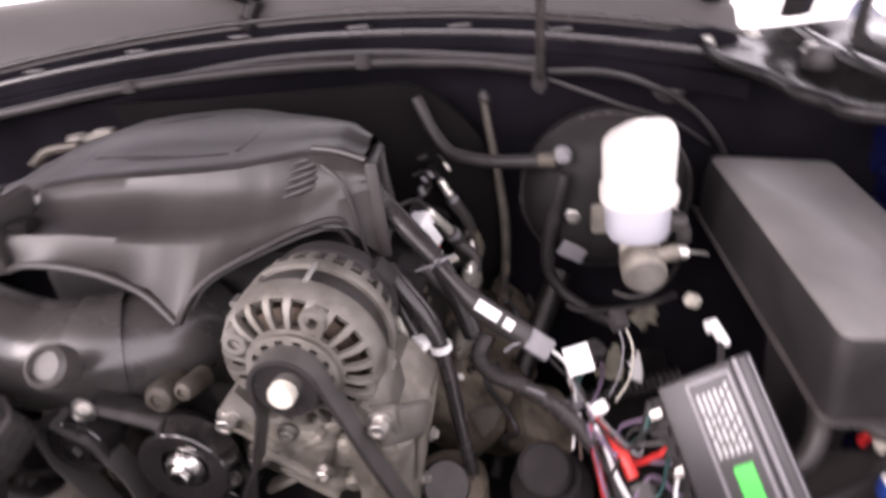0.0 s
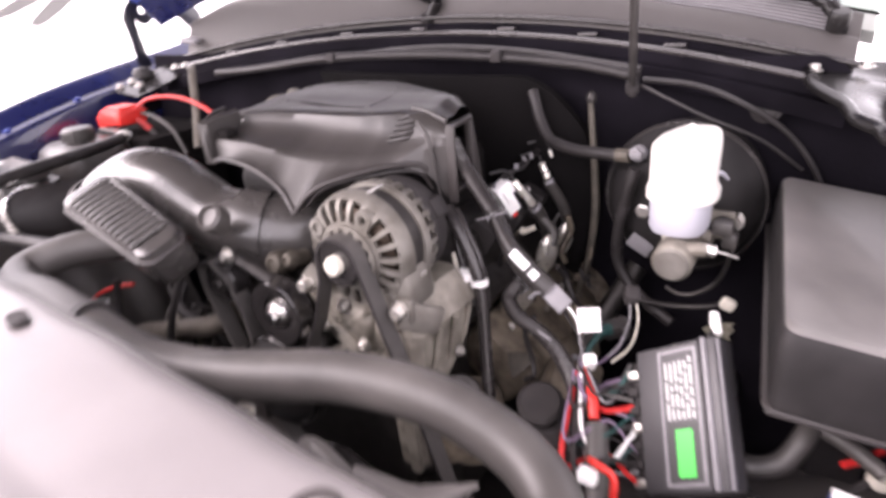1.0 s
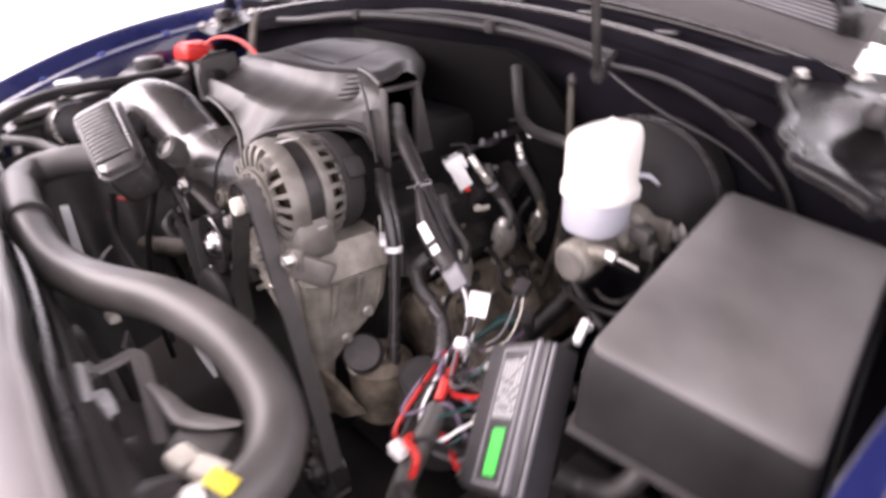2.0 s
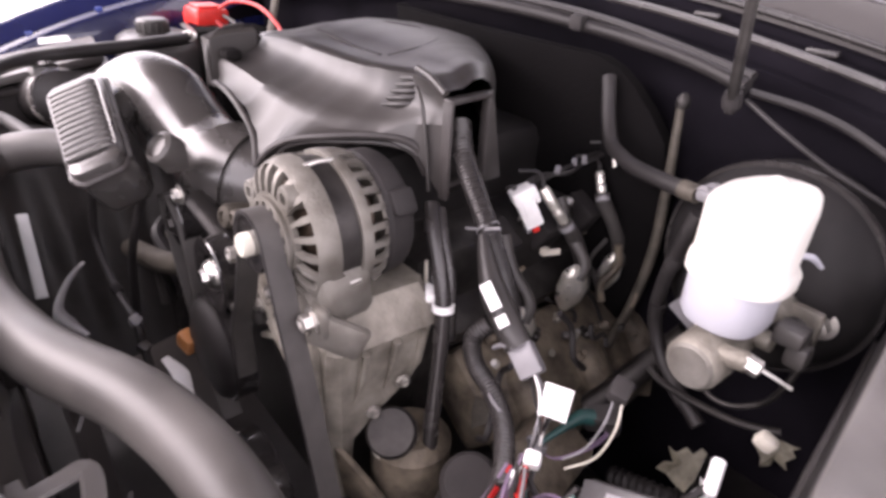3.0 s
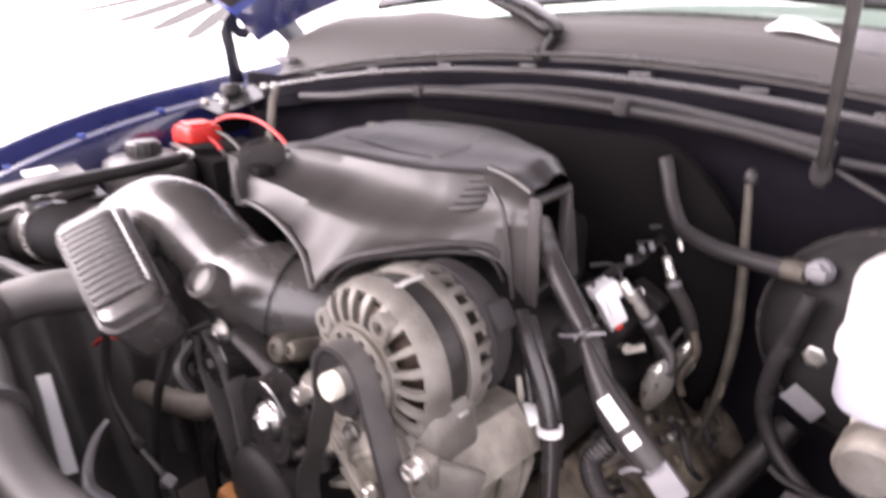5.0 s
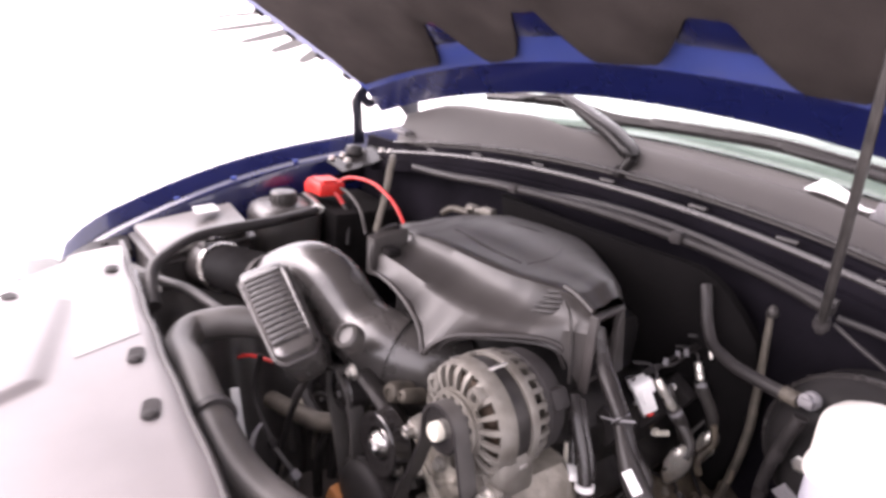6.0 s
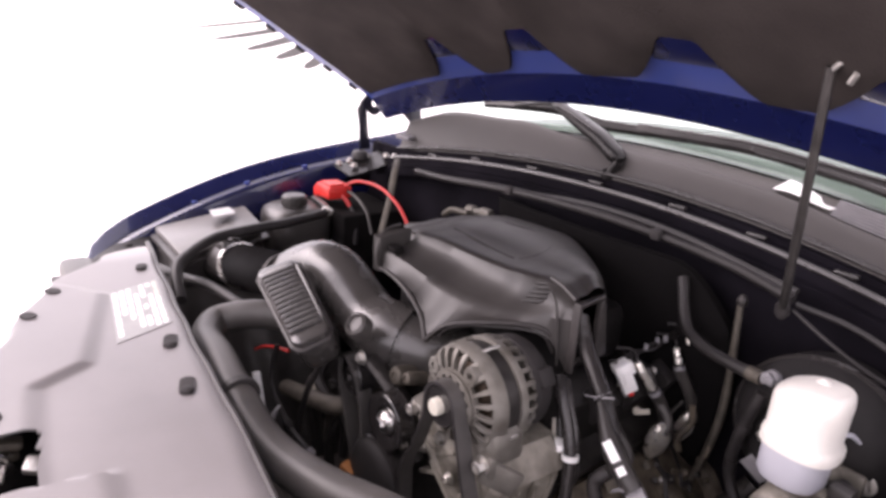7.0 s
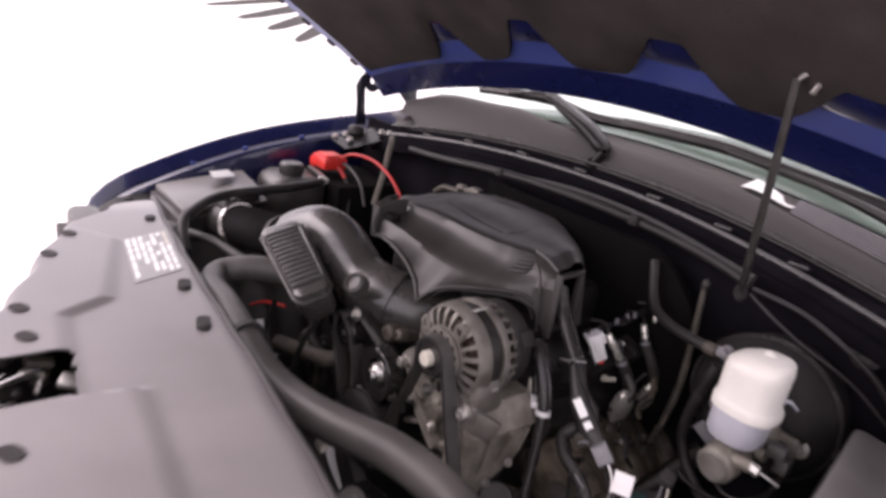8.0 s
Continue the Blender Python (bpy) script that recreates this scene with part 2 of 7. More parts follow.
def tube(pts, r, seg=10, n=8, rib=0.0, pitch=0.006, flat=1.0, square=1.0):
    """A hose or wire along a smooth line; rib: depth of corrugations; r: one radius or one for each point; square: under 1 boxes the section."""
    def bow(c):
        return math.copysign(abs(c) ** square, c)
    line = curve_pts(pts, n)
    if rib:
        fine, run = [], 0.0
        for a, b in zip(line, line[1:]):
            k = max(1, int((b - a).length / (pitch / 4)))
            fine += [a.lerp(b, j / k) for j in range(k)]
        line = fine + [line[-1]]
    bm = bmesh.new()
    rings, x = [], None
    m = len(line)
    for i, q in enumerate(line):
        d = (line[min(i + 1, m - 1)] - line[max(i - 1, 0)]).normalized()
        if x is None:
            x = axes(d).col[0].copy()
        x = (x - d * x.dot(d)).normalized()
        y = d.cross(x)
        if isinstance(r, (tuple, list)):
            u = i / (m - 1) * (len(r) - 1)
            k = min(int(u), len(r) - 2)
            rad = r[k] + (r[k + 1] - r[k]) * (u - k)
        else:
            rad = r
        if rib:
            rad += rib * (0.0, 0.7, 1.0, 0.7)[i % 4]
        rings.append([bm.verts.new(q + (x * bow(math.cos(2 * math.pi * j / seg)) + y * flat * bow(math.sin(2 * math.pi * j / seg))) * rad) for j in range(seg)])
    for a, b in zip(rings, rings[1:]):
        for j in range(seg):
            bm.faces.new((a[j], a[(j + 1) % seg], b[(j + 1) % seg], b[j]))
    bm.faces.new(rings[0])
    bm.faces.new(rings[-1])
    return bm


def plate(poly, up, bev=0.002, holes=()):
    """A flat shape, given by its corners in space, made thick along up."""
    bm = bmesh.new()
    vs = [bm.verts.new(Vector(p)) for p in poly]
    f = bm.faces.new(vs)
    r = bmesh.ops.extrude_face_region(bm, geom=[f])
    bmesh.ops.translate(bm, vec=Vector(up), verts=[e for e in r["geom"] if isinstance(e, bmesh.types.BMVert)])
    if bev:
        bmesh.ops.bevel(bm, geom=list(bm.edges), offset=bev, segments=2, affect="EDGES", profile=0.5)
    return bm


def sheet(f, us, vs, thick, fold=True):
    """A curved panel: f(u, v) gives its points; thick: the vector or a depth along -z."""
    bm = bmesh.new()
    top = [[bm.verts.new(Vector(f(u, v))) for v in vs] for u in us]
    off = Vector(thick) if not isinstance(thick, float) else Vector((0, 0, -thick))
    low = [[bm.verts.new(v.co + off) for v in row] for row in top]
    a, b = len(us), len(vs)
    for i in range(a - 1):
        for j in range(b - 1):
            bm.faces.new((top[i][j], top[i + 1][j], top[i + 1][j + 1], top[i][j + 1]))
            bm.faces.new((low[i][j], low[i][j + 1], low[i + 1][j + 1], low[i + 1][j]))
    for i in range(a - 1):
        bm.faces.new((top[i][0], low[i][0], low[i + 1][0], top[i + 1][0]))
        bm.faces.new((top[i][-1], top[i + 1][-1], low[i + 1][-1], low[i][-1]))
    for j in range(b - 1):
        bm.faces.new((top[0][j], top[0][j + 1], low[0][j + 1], low[0][j]))
        bm.faces.new((top[-1][j], low[-1][j], low[-1][j + 1], top[-1][j + 1]))
    return bm


def loft(rings, cap=True):
    bm = bmesh.new()
    vr = [[bm.verts.new(Vector(p)) for p in ring] for ring in rings]
    n = len(vr[0])
    for a, b in zip(vr, vr[1:]):
        for j in range(n):
            bm.faces.new((a[j], a[(j + 1) % n], b[(j + 1) % n], b[j]))
    if cap:
        bm.faces.new(vr[0])
        bm.faces.new(vr[-1])
    return bm


def hexbolt(parent, at, way, r=0.008, h=0.008, name="bolt", material=None):
    """A flanged hexagon head."""
    m = material or M_ZINC
    b = join(spin([(0, 0), (r * 1.45, 0), (r * 1.45, 0.002), (r * 1.1, 0.003), (0, 0.003)], at, way, 20),
             spin([(0, 0.002), (r, 0.002), (r, h - 0.001), (r * 0.85, h), (r * 0.55, h), (r * 0.5, h - 0.0015), (0, h - 0.0015)], at, way, 6))
    return part(name, b, m, parent)


def rng(a, b, n):
    return [a + (b - a) * i / (n - 1) for i in range(n)]


def lerp_rows(rows, x):
    """Reads a table of (x, value) rows at x."""
    for (a, p), (b, q) in zip(rows, rows[1:]):
        if x <= b:
            t = max(0, (x - a) / (b - a))
            t = t * t * (3 - 2 * t)
            return p + (q - p) * t
    return rows[-1][1]

# ---- the setting ----
solid("floor", block((0, 0, -0.05), (8000, 8000, 0.1), 0), M_FLOOR, "pale bare concrete floor, washed out by daylight", "floor", kind="structure", at=(0, 0, 0))


# a slim white pole beyond the far wing that carries five grey blades, spread like a fan
fan = thing("fan_sign", (-5.2, 3.35, 0), "fan of flat grey blades on a slim white pole", "sign")
part("pole", tube([(-5.2, 3.35, 0), (-5.2, 3.35, 0.8), (-5.2, 3.35, 1.6)], 0.02, 10, 2), M_WHITE, fan, "slim white pole")
part("hub", tube([(-5.2, 3.33, 1.66), (-5.2, 3.35, 1.62), (-5.2, 3.36, 1.45)], 0.03, 10, 2), M_WHITE, fan)
for (ty, tz), (ry, rz), w in (((1.55, 1.484), (3.33, 1.780), 0.022), ((1.83, 1.414), (3.33, 1.72), 0.036), ((2.14, 1.343), (3.33, 1.68), 0.052), ((2.44, 1.282), (3.33, 1.62), 0.068), ((2.74, 1.205), (3.33, 1.54), 0.08)):
    a, b = Vector((0, ty, tz)), Vector((0, ry, rz))
    d = (b - a).normalized()
    s = Vector((0, -d.z, d.y))
    ring = []
    for t in (0.0, 0.06, 0.2, 0.45, 0.75, 1.0):
        ring.append(a.lerp(b, t) - s * w * (0.1 if t == 0 else min(1, 0.45 + t * 2) * (1 - 0.35 * t)))
    for t in (1.0, 0.75, 0.45, 0.2, 0.06):
        ring.append(a.lerp(b, t) + s * w * 0.7 * min(1, 0.2 + t * 1.6) * (1 - 0.35 * t))
    part("blade", plate([p + Vector((-5.21, 0, 0)) for p in ring], (0.014, 0, 0), 0), M_STRIPE, fan)


# ---- body of the truck round the bay ----
def crest(y):
    """Height of the wing's crest along the truck."""
    return 0.992 + 0.288 * (y - 0.27) - 0.03 * max(0.0, y - 1.0) - 1.9 * max(0.0, 0.32 - y) ** 2


def wing(name, x0, side, y0, label, low=0.0):
    ys = rng(y0, 1.30, 34)
    sec = [(0.055, -0.16), (0.050, -0.056), (0.046, -0.047), (0.028, -0.043), (0.021, -0.036), (0.010, -0.007), (0.0, 0.0), (-0.006, -0.003), (-0.022, -0.016), (-0.05, -0.045), (-0.085, -0.10), (-0.10, -0.16), (-0.105, -0.30), (-0.10, -0.50)]

    def f(u, v):
        dx, dz = sec[v]
        lean = 0.045 * max(0.0, (0.9 - u)) ** 1.5
        return (x0 - side * (-dx - lean), u, crest(u) + 0.035 * math.sin(max(0.0, u - 0.2) * 4.19) - 36.0 * max(0.0, 0.22 - u) ** 2 + dz - low * min(1.0, max(0.0, (u - 0.55) / 0.35)))
    th = thing(name, (x0, 0.7, 0.45), label, "car wing")
    part("panel", sheet(f, ys, list(range(len(sec))), (side * 0.0012, 0, -0.0012)), M_PAINT, th)
    for y in (0.30, 0.47, 0.62, 0.80):
        part("clip", block((x0 + side * 0.036, y, crest(y) + 0.035 * math.sin((y - 0.2) * 4.19) - 0.040 - low * min(1.0, max(0.0, (y - 0.55) / 0.35))), (0.010, 0.016, 0.010), 0.003), M_PAINT_LIT, th)
    return th


left_wing = wing("front_wing", -0.985, 1, 0.14, "dark blue glossy painted steel front wing with a folded inner lip")
right_wing = wing("front_wing", 0.955, -1, 0.14, "dark blue painted steel front wing beside the black lid", 0.062)
brace = thing("wing_brace", (0.85, 0.42, 0.93), "straight grey steel tube bracing the wing to the radiator frame", "brace")
part("tube", tube([(0.780, 0.20, 0.972), (0.845, 0.41, 0.970), (0.905, 0.61, 0.968)], 0.0047, 12, 2), M_ZINC, brace)
part("foot", block((0.912, 0.63, 0.966), (0.03, 0.05, 0.012), 0.004), M_PAINT_LIT, brace)


def hood_z(x):
    return 1.408 - 0.17 * x ** 2


def hood_f(x, v):
    """Underside of the hood: v counts metres forward from its rear edge."""
    z0 = hood_z(x)
    if v < 0.055:
        return (x, 1.045 - v, z0 + v * 1.13)
    return (x, 0.990 - (v - 0.055) * 0.87, z0 + 0.062 + (v - 0.055) * 0.50)


hood = thing("hood", (0, 1.05, 1.33), "raised dark blue engine hood with a brown-black felt pad beneath", "hood")
xs = rng(-0.89, 0.79, 41)
# one paint in two tones: dark lip for shade, lighter panel for reflected light
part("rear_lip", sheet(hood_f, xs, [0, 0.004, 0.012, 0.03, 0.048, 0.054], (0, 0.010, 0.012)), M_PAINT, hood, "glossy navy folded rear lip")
part("inner_panel", sheet(hood_f, xs, [0.0545, 0.058, 0.066, 0.1, 0.16, 0.25, 0.4, 0.6, 0.85, 1.1, 1.35], (0, 0.010, 0.018)), M_PAINT_LIT, hood, "inner panel, painted a lighter blue for the light it catches")
part("outer_skin", sheet(lambda u, v: Vector(hood_f(u * 1.02, v)) + Vector((0, 0.02, 0.034)), xs, [-0.006, 0.05, 0.25, 0.6, 1.0, 1.38], (0, 0.004, 0.006)), M_PAINT, hood)
NOTCHES = ((-0.432, 0.085, 0.02), (-0.160, 0.100, 0.030), (0.188, 0.115, 0.034), (0.505, 0.120, 0.038), (0.76, 0.06, 0.03))


def scallop(x):
    """How far forward the pad's rear edge lies."""
    e = 0.082
    for c, w, flat in NOTCHES:
        t = abs(x - c)
        if t < w:
            k = min(1.0, (w - t) / (w - flat))
            e += 0.138 * k * (0.6 + 0.4 * k)
    for c, w in ((-0.03, 0.10), (0.30, 0.09), (-0.33, 0.07)):
        e -= 0.012 * max(0.0, 1 - (abs(x - c) / w) ** 2)
    return e


def pad_f(x, v):
    p = Vector(hood_f(x + 0.2 * (scallop(x) - 0.082) * max(0.0, 1 - v * 3), scallop(x) + v * (1.28 - scallop(x))))
    puff = 0.007 + 0.005 * math.sin(math.pi * min(1, v * 9 + 0.1)) * (v < 0.1) + 0.005 * math.sin(x * 11) * math.sin(v * 14)
    return p + Vector((0, -0.5, -0.86)) * puff


part("insulation_pad", sheet(pad_f, rng(-0.85, 0.75, 150), [0, 0.006, 0.02, 0.05, 0.1, 0.18, 0.3, 0.45, 0.6, 0.8, 1.0], (0, 0.006, 0.010)), M_FELT, hood, "scalloped brown-black felt insulation pad")
# dark plates laid on the panel paint the shade of its pressed hollows
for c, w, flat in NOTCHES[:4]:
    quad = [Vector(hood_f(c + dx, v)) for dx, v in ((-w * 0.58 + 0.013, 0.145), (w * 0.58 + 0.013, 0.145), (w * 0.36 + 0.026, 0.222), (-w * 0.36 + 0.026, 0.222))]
    part("pocket", plate(quad, (0, -0.002, -0.004), 0.001), M_PAINT, hood, "dark plate painted for the shade in a pressed hollow")
for v in rng(0.14, 0.9, 9):
    p = Vector(hood_f(-0.87, v))
    part("edge_buffer", block(p + Vector((0.0, -0.004, -0.012)), (0.012, 0.030, 0.010), 0.003, axes((0, -0.5, -0.86))), M_RUBBER, hood)

# hood hinge on the far side: arm with a hole, and link
for side, x0, nm in ((1, -0.925, "far"), (-1, 0.83, "near")):
    h = new("hinge")
    h.empty_display_size, h.parent = 0.02, hood
    h["label"] = "dark painted steel hinge"
    ORG[h.name] = ORG[hood.name]
    if side > 0:
        link = plate([(x0, 0.972, 1.175), (x0, 0.968, 1.250), (x0, 0.960, 1.300), (x0, 0.972, 1.325), (x0, 0.998, 1.352), (x0, 1.006, 1.340), (x0, 0.992, 1.312), (x0, 0.994, 1.292), (x0, 1.000, 1.235), (x0, 1.010, 1.175)], (0.007, 0, 0), 0.0015)
        part("link", link, M_HINGE, h)
        arm = plate([(x0 + 0.012, 1.000, 1.385), (x0 + 0.012, 1.090, 1.410), (x0 + 0.012, 1.190, 1.300), (x0 + 0.012, 1.200, 1.200), (x0 + 0.012, 1.160, 1.200), (x0 + 0.012, 1.158, 1.250), (x0 + 0.012, 1.110, 1.298), (x0 + 0.012, 1.045, 1.352), (x0 + 0.012, 1.020, 1.360)], (0.008, 0, 0), 0.0015)
        part("arm", arm, M_HINGE, h)
    else:
        part("link", tube([(x0, 0.995, 1.165), (x0, 0.985, 1.22), (x0, 0.972, 1.276), (x0, 1.0, 1.335), (x0, 1.06, 1.385)], 0.010, 10, 6, flat=0.45), M_PAINTBLACK, h)
        part("arm", tube([(x0 - 0.02, 1.165, 1.185), (x0 - 0.02, 1.135, 1.245), (x0 - 0.02, 1.085, 1.315), (x0 - 0.02, 1.03, 1.365)], (0.026, 0.025, 0.034, 0.038), 10, 6, flat=0.35), M_PAINTBLACK, h)
    lobe = []
    for k in range(14):
        a0, a1 = 2 * math.pi * k / 14, 2 * math.pi * (k + 1) / 14
        c = Vector((x0 + 0.004, 1.018, 1.320))
        quad = [c + Vector((0, math.cos(a) * r, math.sin(a) * r * 1.25)) for a, r in ((a0, 0.010), (a0, 0.031), (a1, 0.031), (a1, 0.010))]
        lobe.append(plate(quad, (0.006, 0, 0), 0))
    part("lobe", join(*lobe), M_HINGE, h, "lobe with a hole through it")
    if side > 0:
        base = sheet(lambda u, v: (x0 + side * (0.03 + v * 0.10 + 0.02 * math.sin(u * 3)), 0.87 + u * 0.17, crest(0.87 + u * 0.17) - 0.030 - 0.012 * v), rng(0, 1, 9), rng(0, 1, 5), 0.004)
    else:
        near_edge = [(0.73, 0.83), (0.79, 0.745), (0.86, 0.705), (1.0, 0.650), (1.10, 0.630)]
        base = sheet(lambda u, v: (lerp_rows(near_edge, 0.73 + u * 0.36) * (1 - v) + 0.925 * v, 0.73 + u * 0.36, 1.140 + 0.047 * u - 0.026 * math.exp(-((v - 0.36) / 0.15) ** 2 - ((u - 0.42) / 0.24) ** 2) + 0.016 * math.exp(-((v - 0.72) / 0.12) ** 2 - ((u - 0.5) / 0.35) ** 2) - 0.014 * math.exp(-((v - 0.42) / 0.2) ** 2 - ((u - 0.86) / 0.10) ** 2)), rng(0, 1, 36), rng(0, 1, 30), 0.004)
        part("rolled_edge", tube([(lerp_rows(near_edge, y), y, 1.140 + 0.13 * (y - 0.73)) for y in rng(0.73, 1.09, 14)], 0.009, 12, 4), M_WIPER, h, "glossy rolled edge")
        part("stiffener", tube([(0.90, 0.76, 1.150), (0.83, 0.82, 1.158), (0.79, 0.92, 1.172), (0.775, 1.05, 1.186)], (0.008, 0.014, 0.014, 0.008), 10, 6, flat=0.6), M_WIPER, h, "glossy raised stiffener")
    part("base_plate", base, M_WIPER, h, "glossy black base plate")
    spots = ((-0.89, 0.885), (-0.88, 0.915), (-0.865, 0.965), (-0.805, 1.00), (-0.775, 1.01), (-0.825, 0.90)) if side > 0 else ((0.652, 1.026), (0.715, 1.045), (0.765, 0.965), (0.83, 0.88))
    for bx, y in spots:
        hexbolt(h, (bx, y, crest(y) - 0.030 if side > 0 else 1.142 + 0.13 * (y - 0.73)), (0, 0, 1), 0.008, 0.010)
    part("grommet", spin([(0, 0), (0.024, 0), (0.026, 0.012), (0.020, 0.024), (0, 0.026)], (x0 + side * 0.055, 0.945, crest(0.945) - 0.030), (0, 0, 1), 20), M_RUBBER, h, "black rubber bump stop")


# ---- cowl, screen and wipers ----
def cowl_z(x):
    return 1.266 - (0.062 if x > -0.02 else 0.046) * (abs(x + 0.02) / 0.64) ** 2


def cowl_y(x):
    return 1.085 - 0.045 * (abs(x + 0.04) / 0.75) ** 2.5


def strip(name, sec, material, label, kind="structure"):
    bm = sheet(lambda u, v: (u, cowl_y(u) + sec[v][0], cowl_z(u) + sec[v][1]), rng(-0.82, 0.70, 40), list(range(len(sec))), (0, 0.001, -0.0025))
    return solid(name, bm, material, label, "cowl", kind=kind)


COWL_H = [(-0.84, 0.082), (-0.64, 0.104), (-0.40, 0.088), (-0.18, 0.061), (0.0, 0.049), (0.27, 0.046), (0.46, 0.036), (0.72, 0.030)]


def cowl_f(u, v):
    """The panel: a rising face, a crisp edge, and a ledge back to the glass."""
    h = lerp_rows(COWL_H, u)
    y, z = ((0.010, -0.012), (0.012, 0.002), (0.019, 0.22 * h), (0.032, 0.62 * h), (0.042, 0.90 * h), (0.047, 0.98 * h), (0.051, h), (0.055, h - 0.001), (0.057, h - 0.007), (0.070, 0.5 * (h - 0.007) + 0.029), (0.092, 0.060), (0.13, 0.060))[v]
    return (u, cowl_y(u) + y, cowl_z(u) + z)


solid("cowl_panel", sheet(cowl_f, rng(-0.81, 0.70, 48), list(range(12)), (0, 0.001, -0.0025)), M_COWL, "grey-black moulded plastic cowl panel below the windscreen", "cowl", kind="structure")
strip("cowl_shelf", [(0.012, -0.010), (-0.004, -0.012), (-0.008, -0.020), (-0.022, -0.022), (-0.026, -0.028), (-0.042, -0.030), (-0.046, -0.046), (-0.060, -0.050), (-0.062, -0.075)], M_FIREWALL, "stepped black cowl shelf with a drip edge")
solid("cowl_seal", tube([(x, cowl_y(x) + 0.002, cowl_z(x) + 0.001) for x in rng(-0.81, 0.705, 14)], 0.0045, 10, 6), M_SEAL, "glossy black rubber seal along the cowl edge", "seal", kind="structure")
solid("cowl_seal_lower", tube([(x, cowl_y(x) - 0.036, cowl_z(x) - 0.026) for x in rng(-0.80, 0.70, 14)], 0.006, 8, 6), M_SEAL, "lower black rubber seal along the cowl shelf", "seal", kind="structure")
tabs = thing("cowl_clips", (0, 1.05, 1.2), "black plastic clips along the cowl shelf", "clips", kind="structure")
for x in (-0.62, -0.45, -0.25, -0.06, 0.14, 0.30, 0.45):
    part("clip", block((x, cowl_y(x) - 0.020, cowl_z(x) - 0.018), (0.035, 0.012, 0.007), 0.002), M_SEAL, tabs)
part("end_block", block((-0.772, 1.042, 1.236), (0.05, 0.035, 0.014), 0.005, pose(0, 0, 0, 0, 8, 20).to_3x3()), M_GREYPL, tabs, "pale grey end block")

screen = thing("windscreen", (0, 1.2, 1.3), "green-tinted raked windscreen glass behind the cowl", "windscreen", kind="structure")
part("pane", sheet(lambda u, v: (u, cowl_y(u) + 0.09 + v * 0.86, cowl_z(u) + 0.066 + v * 0.50), rng(-0.80, 0.72, 24), rng(0, 1.0, 8), (0, 0.003, -0.005)), M_GLASS, screen)
solid("dashboard", sheet(lambda u, v: (u, cowl_y(u) + 0.17 + v * 0.55, cowl_z(u) + 0.03 + 0.05 * math.sin(v * 3)), rng(-0.80, 0.72, 16), rng(0, 1, 8), 0.02), M_DASH, "pale grey dashboard top behind the windscreen", "dashboard", kind="structure")
vent = thing("cowl_grille", (0.40, 1.15, 1.30), "grey slotted air intake grille in the cowl", "grille", kind="structure")
for i in range(7):
    k = i / 6
    part("rib", tube([(x, cowl_y(x) + 0.061 + 0.028 * k, cowl_z(x) + lerp_rows(COWL_H, x) * (1 - k) + 0.060 * k + 0.001) for x in rng(0.375, 0.66, 8)], 0.0017, 6, 2), M_GREYPL, vent)
note = thing("white_slip", (0.30, 1.15, 1.30), "small curved white sheet at the foot of the windscreen", "paper")
part("sheet", sheet(lambda u, v: (0.272 + 0.100 * u + 0.012 * v, cowl_y(0.30 + 0.07 * u) + 0.060 + (0.030 + 0.004 * math.cos(6.2 * u)) * v, cowl_z(0.272 + 0.1 * u) + 0.050 + 0.016 * v * abs(1 - 1.2 * u) + 0.003 * math.sin(5 * u)), rng(0, 1, 12), rng(0, 1, 5), (0, 0, 0.001)), M_LABEL, note)


def wiper(pts, radii, pivot, blade, label):
    w = thing("windscreen_wiper", pivot, label, "wiper", "windscreen wipers")
    part("arm", tube(pts, radii, 14, 6, flat=0.8, square=0.5), M_WIPER, w)
    part("pivot", join(spin([(0, -0.03), (0.015, -0.03), (0.016, 0.004), (0.012, 0.012), (0, 0.013)], pivot, (0.1, -0.4, 1), 18), tube([Vector(pivot) + Vector((0, 0, -0.002)), Vector(pivot).lerp(Vector(pts[0]), 0.6), Vector(pts[0])], (0.010, 0.012, 0.013), 10, 4)), M_WIPER, w)
    part("blade", tube(blade, 0.007, 6, 4, flat=1.6), M_WIPER, w, "black rubber blade")
    part("spine", tube([Vector(p) + Vector((0, 0.004, 0.012)) for p in blade], 0.004, 6, 4), M_WIPER, w, "thin spine over the blade")


wiper([(-0.034, 1.100, 1.297), (-0.050, 1.104, 1.308), (-0.11, 1.122, 1.334), (-0.19, 1.142, 1.358), (-0.275, 1.160, 1.384), (-0.30, 1.166, 1.388), (-0.37, 1.176, 1.381), (-0.46, 1.186, 1.366)], (0.012, 0.019, 0.020, 0.018, 0.014, 0.009, 0.006, 0.005), (-0.058, 1.098, 1.262), [(-0.60, 1.20, 1.354), (-0.45, 1.20, 1.364), (-0.30, 1.20, 1.368), (-0.182, 1.20, 1.352), (-0.04, 1.205, 1.352)], "black windscreen wiper with a broad bent arm, parked on the glass")
wiper([(0.655, 1.115, 1.262), (0.60, 1.135, 1.290), (0.50, 1.165, 1.318), (0.345, 1.195, 1.340), (0.20, 1.197, 1.353)], (0.010, 0.013, 0.011, 0.008, 0.005), (0.67, 1.10, 1.245), [(0.52, 1.20, 1.322), (0.345, 1.20, 1.340), (0.20, 1.20, 1.356), (0.075, 1.20, 1.357), (-0.08, 1.205, 1.355)], "black windscreen wiper parked low on the glass")

